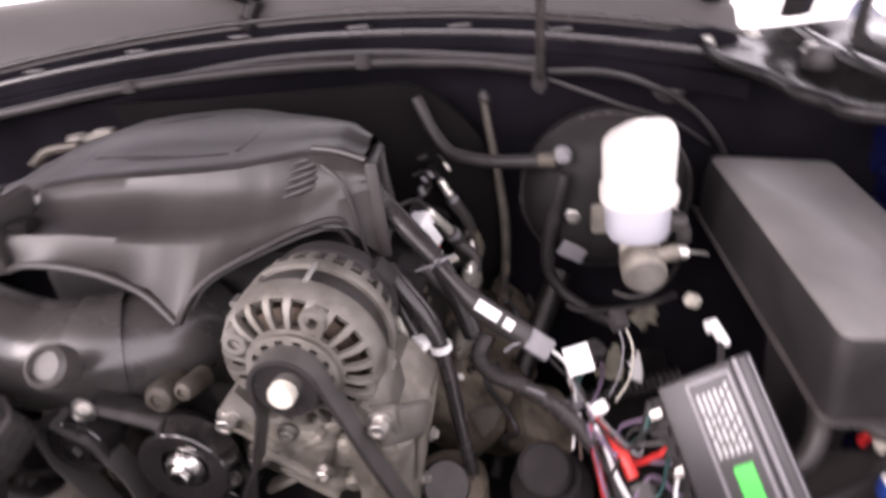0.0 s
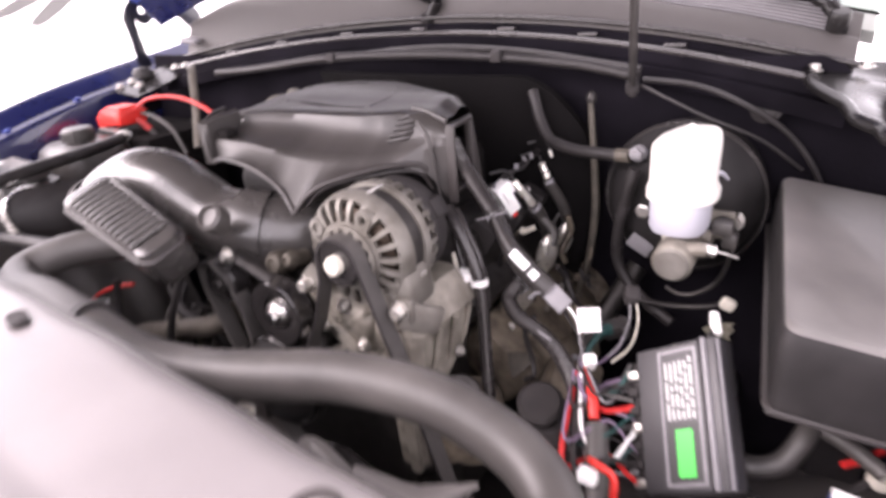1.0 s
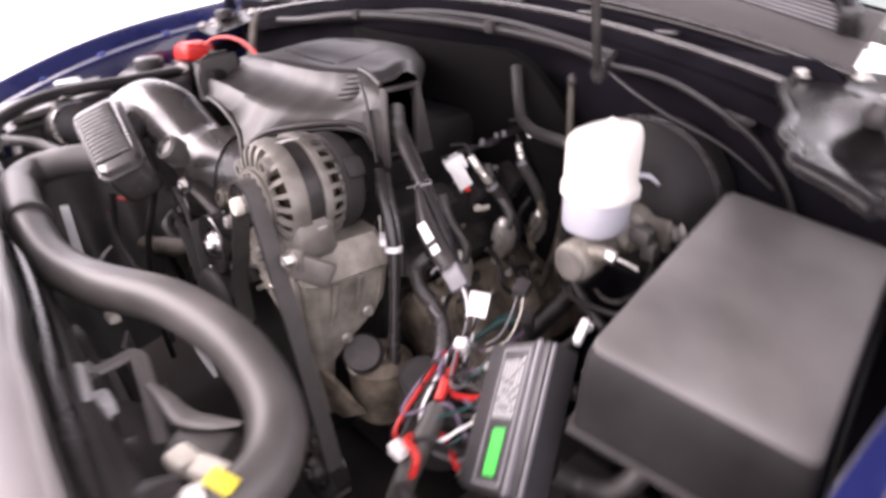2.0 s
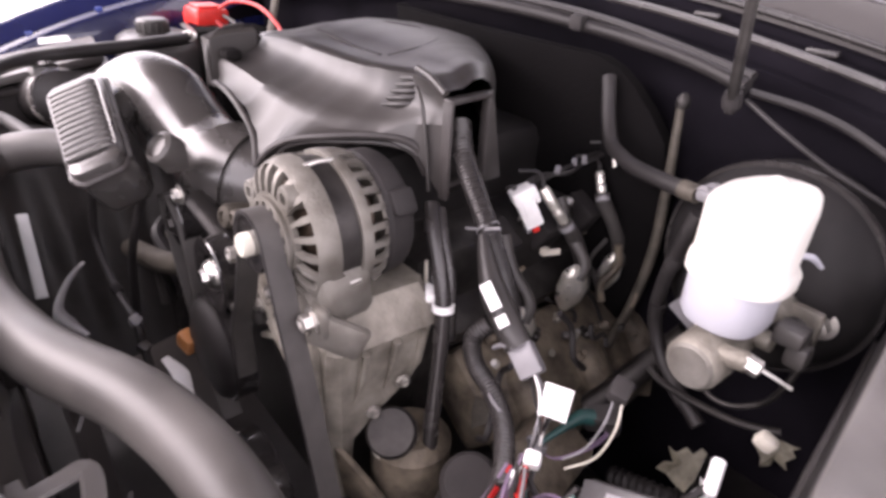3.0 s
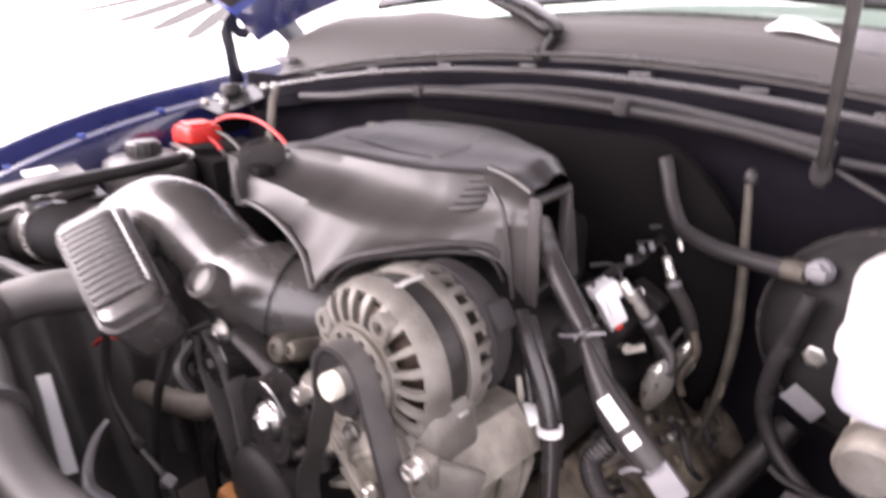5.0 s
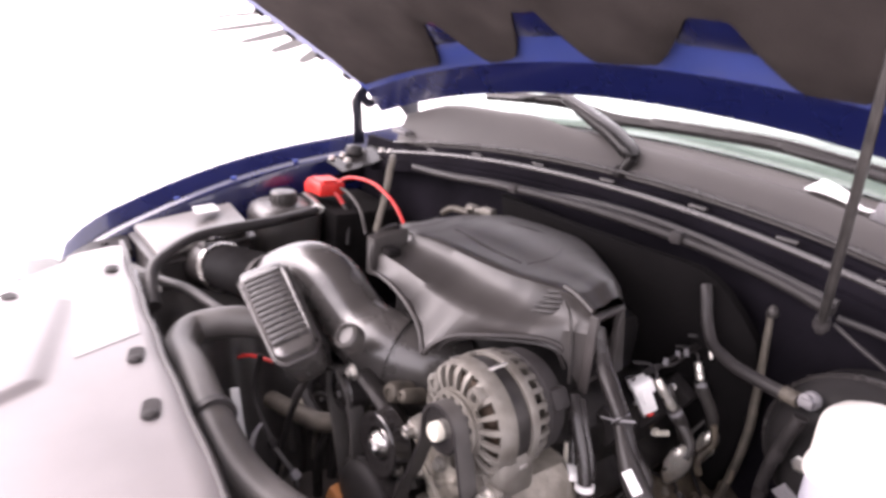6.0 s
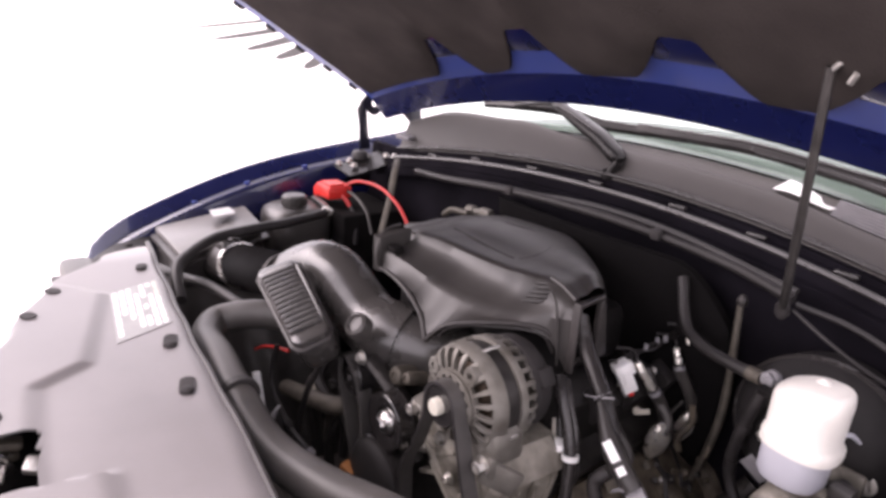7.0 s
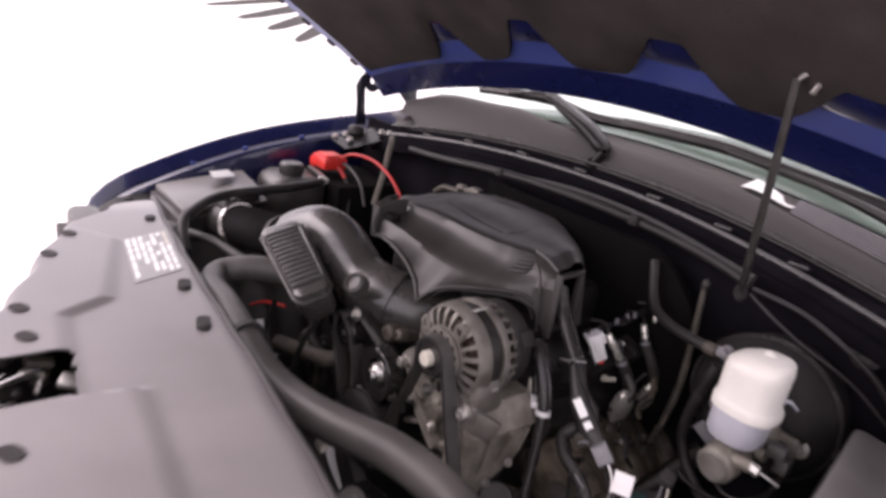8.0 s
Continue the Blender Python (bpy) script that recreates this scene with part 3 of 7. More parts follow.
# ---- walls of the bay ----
# firewall and far wing panel take the shade under the hood as colour
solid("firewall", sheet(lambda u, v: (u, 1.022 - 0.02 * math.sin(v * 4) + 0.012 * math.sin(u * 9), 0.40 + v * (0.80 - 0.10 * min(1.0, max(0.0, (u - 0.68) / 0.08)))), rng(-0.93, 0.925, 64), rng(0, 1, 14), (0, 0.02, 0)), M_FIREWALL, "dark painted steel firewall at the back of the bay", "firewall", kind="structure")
solid("inner_wing_panel", sheet(lambda u, v: (-0.93, 0.14 + u * 1.0, 0.40 + v * (crest(0.14 + u) - 0.10 - 0.40)), rng(0, 1, 16), rng(0, 1, 8), (-0.01, 0, 0)), M_FIREWALL, "inner wing panel, painted blue-black for the shade on it", "panel", kind="structure")
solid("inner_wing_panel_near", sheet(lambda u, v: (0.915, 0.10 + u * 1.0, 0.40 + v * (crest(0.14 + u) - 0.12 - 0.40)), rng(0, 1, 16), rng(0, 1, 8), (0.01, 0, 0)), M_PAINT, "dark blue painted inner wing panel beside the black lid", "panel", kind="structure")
solid("bay_floor", block((0.0, 0.45, 0.43), (1.94, 1.25, 0.03), 0.005), M_PLASTIC, "dark dirty undertray below the engine", "undertray", kind="structure")
solid("front_closing_panel", block((-0.05, -0.16, 0.72), (1.55, 0.03, 0.60), 0.01), M_DULL, "black panel that closes the front", "panel", kind="structure")
radiator = thing("radiator", (-0.05, 0.15, 0.45), "black radiator with a plastic end frame behind the cover", "radiator")
part("core", block((-0.05, 0.12, 0.72), (1.25, 0.05, 0.52), 0.004), M_DULL, radiator)
part("top_tank", block((-0.05, 0.135, 1.01), (1.10, 0.06, 0.07), 0.015), M_PLASTIC, radiator)
shroud = thing("fan_shroud", (0.0, 0.22, 0.5), "black plastic fan shroud with a ribbed edge", "fan shroud")
part("shroud", block((-0.05, 0.20, 0.75), (1.2, 0.06, 0.42), 0.012), M_PLASTIC, shroud)
for x in rng(-0.5, 0.45, 9):
    part("rib", block((x, 0.236, 0.80), (0.010, 0.012, 0.30), 0.002), M_PLASTIC, shroud)
for cx in (-0.30, 0.22):
    part("fan_ring", spin([(0.17, -0.01), (0.185, -0.01), (0.19, 0.02), (0.175, 0.022)], (cx, 0.235, 0.74), (0, 1, 0), 40), M_PLASTIC, shroud)

# ---- radiator cover ----
BACK = [(-0.60, 0.270), (-0.35, 0.247), (-0.20, 0.233), (-0.05, 0.221), (0.13, 0.211), (0.30, 0.197), (0.44, 0.183), (0.58, 0.175), (0.80, 0.162)]
FRONT = [(-0.60, 0.252), (-0.50, 0.165), (-0.385, 0.068), (-0.21, 0.002), (-0.10, -0.040), (0.02, -0.105), (0.15, -0.145), (0.40, -0.17), (0.80, -0.18)]


def cov_y(x, v):
    return lerp_rows(FRONT, x) * (1 - v) + lerp_rows(BACK, x) * v


STEP = [(-0.64, 0.12), (-0.330, 0.12), (-0.300, 0.144), (-0.066, 0.085), (-0.030, 0.025), (0.150, 0.010), (0.168, 0.010), (0.176, 0.072), (0.36, 0.060), (0.80, 0.045)]


def recess(x, y):
    """Pressed step in the cover: its front part stands higher, behind a cornered line."""
    g = STEP[-1][1]
    for (a, p), (b, q) in zip(STEP, STEP[1:]):
        if x <= b:
            g = p + (q - p) * max(0, x - a) / (b - a)
            break
    t = max(0.0, min(1.0, (g - y) / 0.028 + 0.5))
    side = max(0.0, min(1.0, (x + 0.32 + (y - 0.142) * -1.05) / 0.016))
    return t * t * (3 - 2 * t) * side


def cover_top(u, v):
    y = cov_y(u, v)
    edge = 0.010 * max(0.0, (v - 0.93) / 0.07) ** 2 + 0.03 * max(0.0, (0.06 - v) / 0.06) ** 2
    return (u, y, 1.070 - edge + 0.007 * recess(u, y) - 0.03 * max(0.0, (-0.45 - u) / 0.17) ** 2)


cover = thing("radiator_cover", (0, 0.1, 1.03), "wide grey plastic radiator cover with slots and a latch opening", "cover")
bm = sheet(cover_top, rng(-0.595, 0.80, 230), rng(0, 1, 60), 0.003)
kill = [f for f in bm.faces if 0.060 < f.calc_center_median().x < 0.168 and -0.115 < f.calc_center_median().y < 0.022 - 0.1 * (f.calc_center_median().x - 0.05)]
bmesh.ops.delete(bm, geom=kill, context="FACES")
part("panel", bm, M_COVER, cover)
part("rear_edge", tube([(x, lerp_rows(BACK, x) + 0.001, 1.058) for x in rng(-0.585, 0.79, 20)], 0.005, 8, 4), M_PLASTIC, cover, "black folded rear edge")


def slot(x, y, length, turn, pin=True):
    """A dark oblong plate for the shade in a hole, and a push pin."""
    p = Vector((x, y, 1.0712 + 0.007 * recess(x, y)))
    a = turn
    ring = []
    n = 10
    dx, dy = math.cos(a), math.sin(a)
    for k in range(2 * n):
        ang = a - math.pi / 2 + math.pi * (k % n) / (n - 1) + (math.pi if k >= n else 0)
        s = 1 if k < n else -1
        ring.append(p + Vector((dx * length * s + math.cos(ang) * 0.0095, dy * length * s + math.sin(ang) * 0.0095, 0)))
    part("slot", plate(ring, (0, 0, 0.0012), 0), M_DULL, cover)
    if pin:
        part("push_pin", spin([(0, 0), (0.0085, 0), (0.008, 0.003), (0.004, 0.0045), (0, 0.0045)], p + Vector((dx * length, dy * length, 0)), (0, 0, 1), 14), M_DULL, cover)


for x, y, ln, a in ((-0.083, 0.192, 0.012, -0.3), (0.049, 0.179, 0.012, -0.3), (-0.406, 0.222, 0.008, -0.3)):
    slot(x, y, ln, a)
for x, y in ((0.022, -0.022), (-0.060, -0.022), (0.245, -0.056), (-0.245, 0.034), (-0.332, 0.074)):
    slot(x, y, 0.004, 0.5, False)
ring_c = Vector((0.476, 0.143, 1.0714))
arc_c = [ring_c + Vector((math.cos(a) * 0.0155, math.sin(a) * 0.0155, 0)) for a in rng(0.9, 5.2, 16)]
part("round_clip", tube(arc_c, (0.0022, 0.0048, 0.0055, 0.0050, 0.0020), 8, 2, flat=0.35), M_PLASTIC, cover, "open black ring of a clip")
part("round_clip", spin([(0, 0), (0.0105, 0), (0.0098, 0.0016), (0.004, 0.0022), (0, 0.0022)], ring_c, (0, 0, 1), 22), M_COVER, cover)

# instruction sticker with unreadable bars
stk = thing("warning_sticker", (-0.21, 0.18, 1.0705), "off-white printed sticker on the radiator cover", "sticker")
o, ex, ey = Vector((-0.300, 0.150, 1.0706)), Vector((0.190, -0.022, 0)), Vector((-0.035, 0.082, 0))
part("backing", plate([o, o + ex, o + ex + ey, o + ey], (0, 0, 0.0005), 0), M_STICKER, stk, "pale grey backing")
for r in range(7):
    run_at = 0.04
    while run_at < 0.9:
        w = random.uniform(0.06, 0.22)
        if random.random() < 0.85:
            q = o + ex * run_at + ey * (0.05 + r * 0.135) + Vector((0, 0, 0.0006))
            a, b = ex * min(w, 0.96 - run_at), ey * 0.085
            part("bar", plate([q, q + a, q + a + b, q + b], (0, 0, 0.0003), 0), M_IVORY if r == 6 and run_at < 0.3 else M_LABEL, stk, "faded pale print")
        run_at += w + 0.025

# hood latch below the opening
latch = thing("hood_latch", (0.0, -0.07, 1.0), "bright steel hood latch in the cover's opening", "latch")
# tray and plate behind it are added near-black screens that keep the opening dark
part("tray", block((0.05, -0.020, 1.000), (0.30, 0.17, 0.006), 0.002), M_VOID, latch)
part("dark_back_screen", block((-0.075, -0.02, 1.030), (0.006, 0.18, 0.056), 0.002), M_VOID, latch)
for i in range(24):
    x, y = -0.05 + 0.18 * random.random(), -0.09 + 0.12 * random.random()
    part("plate", block((x, y, 1.015 + 0.03 * random.random()), (0.010 + 0.022 * random.random(), 0.008 + 0.014 * random.random(), 0.010), 0.003, pose(0, 0, 0, 20 * random.random(), 25 * random.random(), 180 * random.random()).to_3x3()), (M_ZINC, M_DARKSTEEL, M_STAIN, M_DARKSTEEL)[i % 4], latch)
part("spring", tube([(0.03 + 0.005 * k, -0.05 + 0.008 * math.cos(k * 1.5), 1.03 + 0.008 * math.sin(k * 1.5)) for k in range(30)], 0.0014, 5, 2), M_STEEL, latch)
part("striker_bar", tube([(0.13, -0.10, 1.03), (0.13, -0.10, 1.06), (0.08, -0.02, 1.06), (0.08, -0.02, 1.03)], 0.004, 8), M_STEEL, latch)

# ---- engine cover ----
# for each x: skirt (y, z), shoulder, ridge
COV = [
    (-0.272, (0.700, 1.075), (0.700, 1.128), (0.704, 1.142)),
    (-0.215, (0.660, 1.080), (0.660, 1.130), (0.680, 1.152)),
    (-0.172, (0.640, 1.085), (0.640, 1.130), (0.672, 1.158)),
    (-0.164, (0.582, 1.100), (0.584, 1.134), (0.660, 1.161)),
    (-0.100, (0.570, 1.106), (0.586, 1.131), (0.665, 1.165)),
    (-0.040, (0.566, 1.098), (0.588, 1.125), (0.668, 1.166)),
    (0.000, (0.562, 1.078), (0.590, 1.120), (0.669, 1.166)),
    (0.035, (0.548, 1.052), (0.594, 1.116), (0.671, 1.166)),
    (0.052, (0.556, 1.074), (0.598, 1.115), (0.673, 1.166)),
    (0.070, (0.574, 1.088), (0.602, 1.116), (0.675, 1.166)),
    (0.105, (0.602, 1.098), (0.616, 1.112), (0.682, 1.168)),
    (0.145, (0.640, 1.102), (0.645, 1.114), (0.692, 1.170)),
    (0.182, (0.670, 1.084), (0.672, 1.128), (0.687, 1.172)),
    (0.213, (0.680, 1.045), (0.680, 1.134), (0.684, 1.162)),
]


def cov_at(x, k):
    a = lerp_rows([(r[0], r[k][0]) for r in COV], x)
    b = lerp_rows([(r[0], r[k][1]) for r in COV], x)
    return a, b


def cover_ring(x):
    (sy, sz), (hy, hz), (ry, rz) = cov_at(x, 1), cov_at(x, 2), cov_at(x, 3)
    side = max(0.0, (x + 0.02) / 0.232) ** 1.3
    lside = max(0.0, (-0.16 - x) / 0.11) ** 2
    drop = 0.006 * side + 0.020 * lside
    ring = [(x, sy + 0.004, sz), (x, sy, sz + 0.004), (x, (sy * 2 + hy) / 3 + 0.002, (sz * 2 + hz) / 3), (x, hy + 0.001, hz - 0.006), (x, hy + 0.006, hz)]
    for t in (0.2, 0.4, 0.6, 0.8):
        bow = 0.010 * math.sin(math.pi * t)
        ring.append((x, hy + (ry - hy) * t + bow * 0.8, hz + (rz - hz) * t - bow * 0.9))
    ring += [(x, ry - 0.006, rz - 0.002), (x, ry, rz + 0.001), (x, ry + 0.012, rz + 0.003)]
    ye = 0.925 - 0.180 * side - 0.05 * lside
    dip = 0.006 * math.exp(-((x + 0.03) / 0.12) ** 2)
    for t, dz in ((0.15, 0.004 - dip), (0.25, 0.007), (0.4, 0.013), (0.6, 0.015), (0.8, 0.010), (0.93, 0.0), (0.98, -0.012)):
        ring.append((x, ry + 0.012 + (ye - ry) * t, rz + dz - drop * t))
    ring += [(x, ye, rz - 0.04 - drop), (x, ye, 1.05)]
    return ring


eng = thing("engine_cover", (0, 0.75, 1.05), "large moulded grey-black plastic engine cover over the manifold", "engine cover")
xs = sorted(set([r[0] for r in COV] + rng(-0.27, 0.2125, 40)))
shell = loft([cover_ring(x) for x in xs])
bmesh.ops.delete(shell, geom=[f for f in shell.faces if min(v.co.x for v in f.verts) > 0.2128], context="FACES")
part("shell", shell, M_SATIN, eng)
part("collar_flange", join(loft([[(-0.172 - 0.010 * math.sin(a) - 0.016 * max(0.0, k - 0.8), 0.646 - 0.072 * math.sin(a), 1.094 + 0.066 * k + 0.010 * math.cos(a)) for k, a in ((0, 0.0), (0, 0.8), (0, 1.5), (1, 1.5), (1, 0.8), (1, 0.0))], [(-0.167, 0.646, 1.094), (-0.167, 0.600, 1.094), (-0.167, 0.578, 1.094), (-0.167, 0.578, 1.158), (-0.167, 0.600, 1.164), (-0.167, 0.646, 1.166)]]), tube([(-0.170, 0.578, 1.100), (-0.172, 0.574, 1.130), (-0.176, 0.582, 1.156), (-0.186, 0.606, 1.168), (-0.196, 0.640, 1.170)], 0.0035, 8)), M_SATIN, eng, "thin raised flange at the duct end")
# near-black block in place of the shaded hollow beside the flange
part("collar_pocket_shade", block((-0.146, 0.598, 1.142), (0.026, 0.024, 0.014), 0.005), M_VOID, eng)
part("duct_lip", tube([(-0.166, 0.578, 1.100), (-0.130, 0.570, 1.108), (-0.085, 0.566, 1.106), (-0.040, 0.562, 1.096), (0.0, 0.558, 1.076), (0.035, 0.544, 1.050)], 0.0042, 8), M_PLASTIC, eng, "rounded lip round the intake duct")
part("arch_lip", tube([(0.036, 0.545, 1.050), (0.044, 0.549, 1.064), (0.054, 0.557, 1.077), (0.072, 0.573, 1.089), (0.105, 0.599, 1.098), (0.145, 0.637, 1.104), (0.175, 0.666, 1.100), (0.190, 0.682, 1.076)], 0.0042, 8), M_PLASTIC, eng, "rounded lip over the alternator")
part("inner_lip", tube([(0.046, 0.560, 1.058), (0.060, 0.570, 1.076), (0.080, 0.586, 1.086), (0.110, 0.612, 1.091), (0.148, 0.648, 1.094), (0.172, 0.672, 1.086), (0.182, 0.684, 1.060)], 0.0030, 8), M_PLASTIC, eng)
part("corner_rib", tube([(0.158, 0.686, 1.177), (0.186, 0.683, 1.173), (0.217, 0.679, 1.163)], 0.0036, 8), M_SATIN, eng)
part("corner_rib", tube([(0.168, 0.678, 1.160), (0.188, 0.672, 1.140), (0.196, 0.673, 1.095), (0.200, 0.676, 1.048)], 0.0026, 8), M_SATIN, eng)
for i in range(5):
    t = i / 4
    a = Vector((0.122 + 0.010 * t, 0.664 + 0.018 * t, 1.131 + 0.030 * t))
    part("louvre", tube([a, a + Vector((0.022, 0.010, 0.004)), a + Vector((0.038, 0.024, 0.007))], (0.002, 0.0042, 0.0025), 8, 4), M_SATIN, eng)
# mouth at the near end, a frame round a dark hole
MF, MB = Vector((0.2205, 0.681, 0)), Vector((0.2140, 0.742, 0))
my = (MB - MF).normalized()
mturn = Matrix((my.cross(Vector((0, 0, 1))), my, Vector((0, 0, 1)))).transposed()
mid_m = (MF + MB) / 2
wide_m = (MB - MF).length
mouth = [block(mid_m + Vector((0, 0, 1.155)), (0.014, wide_m + 0.006, 0.007), 0.003, mturn), block(mid_m + Vector((0, 0, 1.062)), (0.012, wide_m, 0.006), 0.0025, mturn),
         block(MF + Vector((0, 0, 1.100)), (0.014, 0.006, 0.112), 0.0028, mturn), block(MB + Vector((0, 0, 1.105)), (0.012, 0.005, 0.100), 0.0025, mturn)]
part("mouth_frame", join(*mouth), M_PLASTIC, eng, "square frame round an open mouth")
part("end_plate", plate([(0.2125, 0.744, 1.160), (0.2125, 0.750, 1.158), (0.2125, 0.774, 1.050), (0.2125, 0.744, 1.050)], (0.004, 0, 0), 0.001), M_SATIN, eng)


eng.location.x += 0.022  # the cover sits toward the near side of the bay


def cov_z(x, y):
    """Height of the cover's top at a place."""
    ring = [p for p in cover_ring(x)[9:-2]]
    for p, q in zip(ring, ring[1:]):
        if p[1] <= y <= q[1]:
            return p[2] + (q[2] - p[2]) * (y - p[1]) / max(1e-6, q[1] - p[1])
    return ring[-1][2]


def on_top(pts, dz=0.0):
    return [(x, y, cov_z(x, y) + dz) for x, y in pts]


# two dull beads on the top imitate the shade in moulded grooves
part("groove", tube(on_top(((-0.14, 0.731), (-0.08, 0.726), (-0.02, 0.722), (0.04, 0.719)), -0.0012), 0.0042, 8, 6, flat=0.5), M_DULL, eng, "dull black bead that stands for the shade in a groove")
part("groove", tube(on_top(((-0.145, 0.818), (-0.10, 0.826), (-0.05, 0.834), (-0.01, 0.840)), -0.0012), (0.001, 0.004, 0.005, 0.001), 8, 6, flat=0.5), M_DULL, eng, "dull black bead that stands for the shade in a groove")
part("badge_rim", tube(on_top(((0.05, 0.722), (0.062, 0.755), (0.045, 0.80), (0.0, 0.842)), -0.0006), 0.0034, 8, 6, flat=0.5), M_SATIN, eng, "low rim of a blank raised field")

# ---- air intake: ribbed silencer, elbow, bellows, filter box ----
duct = thing("intake_duct", (-0.2, 0.48, 1.0), "glossy black plastic air intake elbow with a ribbed resonator", "air duct")
elbow = tube([(-0.345, 0.468, 1.034), (-0.312, 0.497, 1.057), (-0.264, 0.520, 1.072), (-0.214, 0.534, 1.063), (-0.170, 0.540, 1.036), (-0.120, 0.547, 1.010), (-0.052, 0.560, 0.998), (0.0, 0.60, 0.99), (0.01, 0.65, 0.985)], (0.037, 0.046, 0.053, 0.056, 0.057, 0.059, 0.064, 0.064, 0.06), 36, 8)
part("elbow", elbow, M_DUCT, duct)
part("neck", tube([(-0.27, 0.50, 1.062), (-0.215, 0.455, 1.052), (-0.165, 0.425, 1.032)], (0.034, 0.030, 0.026), 20, 6, flat=0.9, square=0.8), M_DUCT, duct)
part("collar", tube([(-0.074, 0.555, 1.008), (-0.052, 0.559, 1.001), (-0.030, 0.570, 0.997)], 0.0665, 28, 4), M_DUCT, duct, "wide black collar")
part("sensor_plug", join(spin([(0, 0), (0.020, 0), (0.021, 0.006), (0.020, 0.022), (0.015, 0.026), (0.013, 0.020), (0, 0.020)], (-0.022, 0.474, 1.052), (0.15, -0.75, 0.65), 20), block((-0.03, 0.475, 1.045), (0.03, 0.03, 0.03), 0.006)), M_HOSE, duct, "dark grey round plug")
# resonator: a rounded slab with ribs across its top
TLp, TRp, BLp, BRp = Vector((-0.274, 0.386, 1.081)), Vector((-0.244, 0.453, 1.112)), Vector((-0.046, 0.361, 1.038)), Vector((-0.036, 0.421, 1.059))


def res_f(a, b, off=0.0):
    p = TLp.lerp(BLp, a).lerp(TRp.lerp(BRp, a), b)
    n = ((BLp - TLp).cross(TRp - TLp)).normalized()
    if n.z < 0:
        n = -n
    return p + n * off


def res_ring(inset, off):
    out = []
    c = 0.13
    for (u0, v0), (du, dv) in (((0, 0), (1, 1)), ((1, 0), (-1, 1)), ((1, 1), (-1, -1)), ((0, 1), (1, -1))):
        corner = []
        for k in range(6):
            ang = math.pi / 2 * k / 5
            corner.append((u0 + du * (inset + c * (1 - math.sin(ang))), v0 + dv * (inset + 1.8 * c * (1 - math.cos(ang)))))
        if (u0, v0) in ((0, 0), (1, 1)):
            corner.reverse()
        out += [tuple(res_f(a, b, off)) for a, b in corner]
    return out


reso = part("resonator", loft([res_ring(0.03, -0.075), res_ring(-0.01, -0.06), res_ring(-0.01, -0.012), res_ring(0.0, -0.003), res_ring(0.04, 0.001), res_ring(0.10, 0.0)]), M_DUCT, duct, "rounded black resonator box")
part("rim", tube([Vector(p) for p in res_ring(-0.02, -0.016)] + [Vector(res_ring(-0.02, -0.016)[0])], 0.004, 8, 2), M_PLASTIC, reso)
# darker plate under the ribs puts the shade of their gaps into colour
part("rib_gap_shade", plate([res_f(a, b, 0.0002) for a, b in ((0.13, 0.15), (0.90, 0.15), (0.90, 0.84), (0.13, 0.84))], (0, 0, 0.0008), 0), M_DARKPL, reso, "near-black plate painted for the shade between the ribs")
for k in range(13):
    a = 0.145 + 0.061 * k
    part("rib", tube([res_f(a, 0.13, -0.0012), res_f(a, 0.17, 0.0026), res_f(a, 0.80, 0.0028), res_f(a, 0.86, -0.0012)], 0.0044, 8, 4), M_DUCT, reso)
bell = thing("bellows_hose", (-0.45, 0.43, 0.99), "black ribbed rubber intake bellows with a steel clamp", "air hose")
part("bellows", tube([(-0.51, 0.440, 1.006), (-0.45, 0.449, 1.018), (-0.39, 0.460, 1.027), (-0.34, 0.469, 1.034)], 0.0405, 24, 40, rib=0.0075, pitch=0.014), M_RUBBER, bell)
part("clamp", tube([(-0.514, 0.4393, 1.0045), (-0.498, 0.4422, 1.0105)], 0.0515, 28, 2), M_STEEL, bell, "bright steel clamp band")
part("clamp", tube([(-0.346, 0.468, 1.033), (-0.335, 0.470, 1.035)], 0.047, 28, 2), M_DARKSTEEL, bell)

box = thing("air_filter_box", (-0.70, 0.45, 0.75), "black plastic air filter box with a grey lid and sticker", "filter box")
lid = [(-0.86, 0.345, 0.992), (-0.56, 0.330, 1.018), (-0.63, 0.545, 1.035), (-0.85, 0.575, 1.030)]
part("lid", plate(lid, (0.0, 0, 0.018), 0.006), M_LID, box, "dusty grey-black lid")
part("body", plate([Vector(p) + Vector((0, 0, -0.002)) for p in lid], (0, 0, -0.20), 0.01), M_PLASTIC, box)
part("seam", plate([Vector(p) + Vector((0.012 if p[0] > -0.7 else -0.012, -0.010 if p[1] < 0.4 else 0.010, -0.006)) for p in lid], (0, 0, -0.012), 0.003), M_PLASTIC, box)
part("sticker", plate([(-0.80, 0.465, 1.0560), (-0.735, 0.455, 1.0560), (-0.745, 0.515, 1.0575), (-0.81, 0.52, 1.0570)], (0, 0, 0.001), 0), M_INK, box, "pale grey sticker")
part("outlet", tube([(-0.62, 0.42, 0.985), (-0.56, 0.430, 0.995), (-0.505, 0.441, 1.011)], 0.046, 24, 4), M_PLASTIC, box, "round black outlet stub")
part("maf_sensor", block((-0.545, 0.43, 1.045), (0.06, 0.045, 0.035), 0.008), M_SATIN, box, "glossy black sensor housing")
part("maf_cap", block((-0.545, 0.425, 1.066), (0.05, 0.03, 0.006), 0.002), M_STEEL, box)
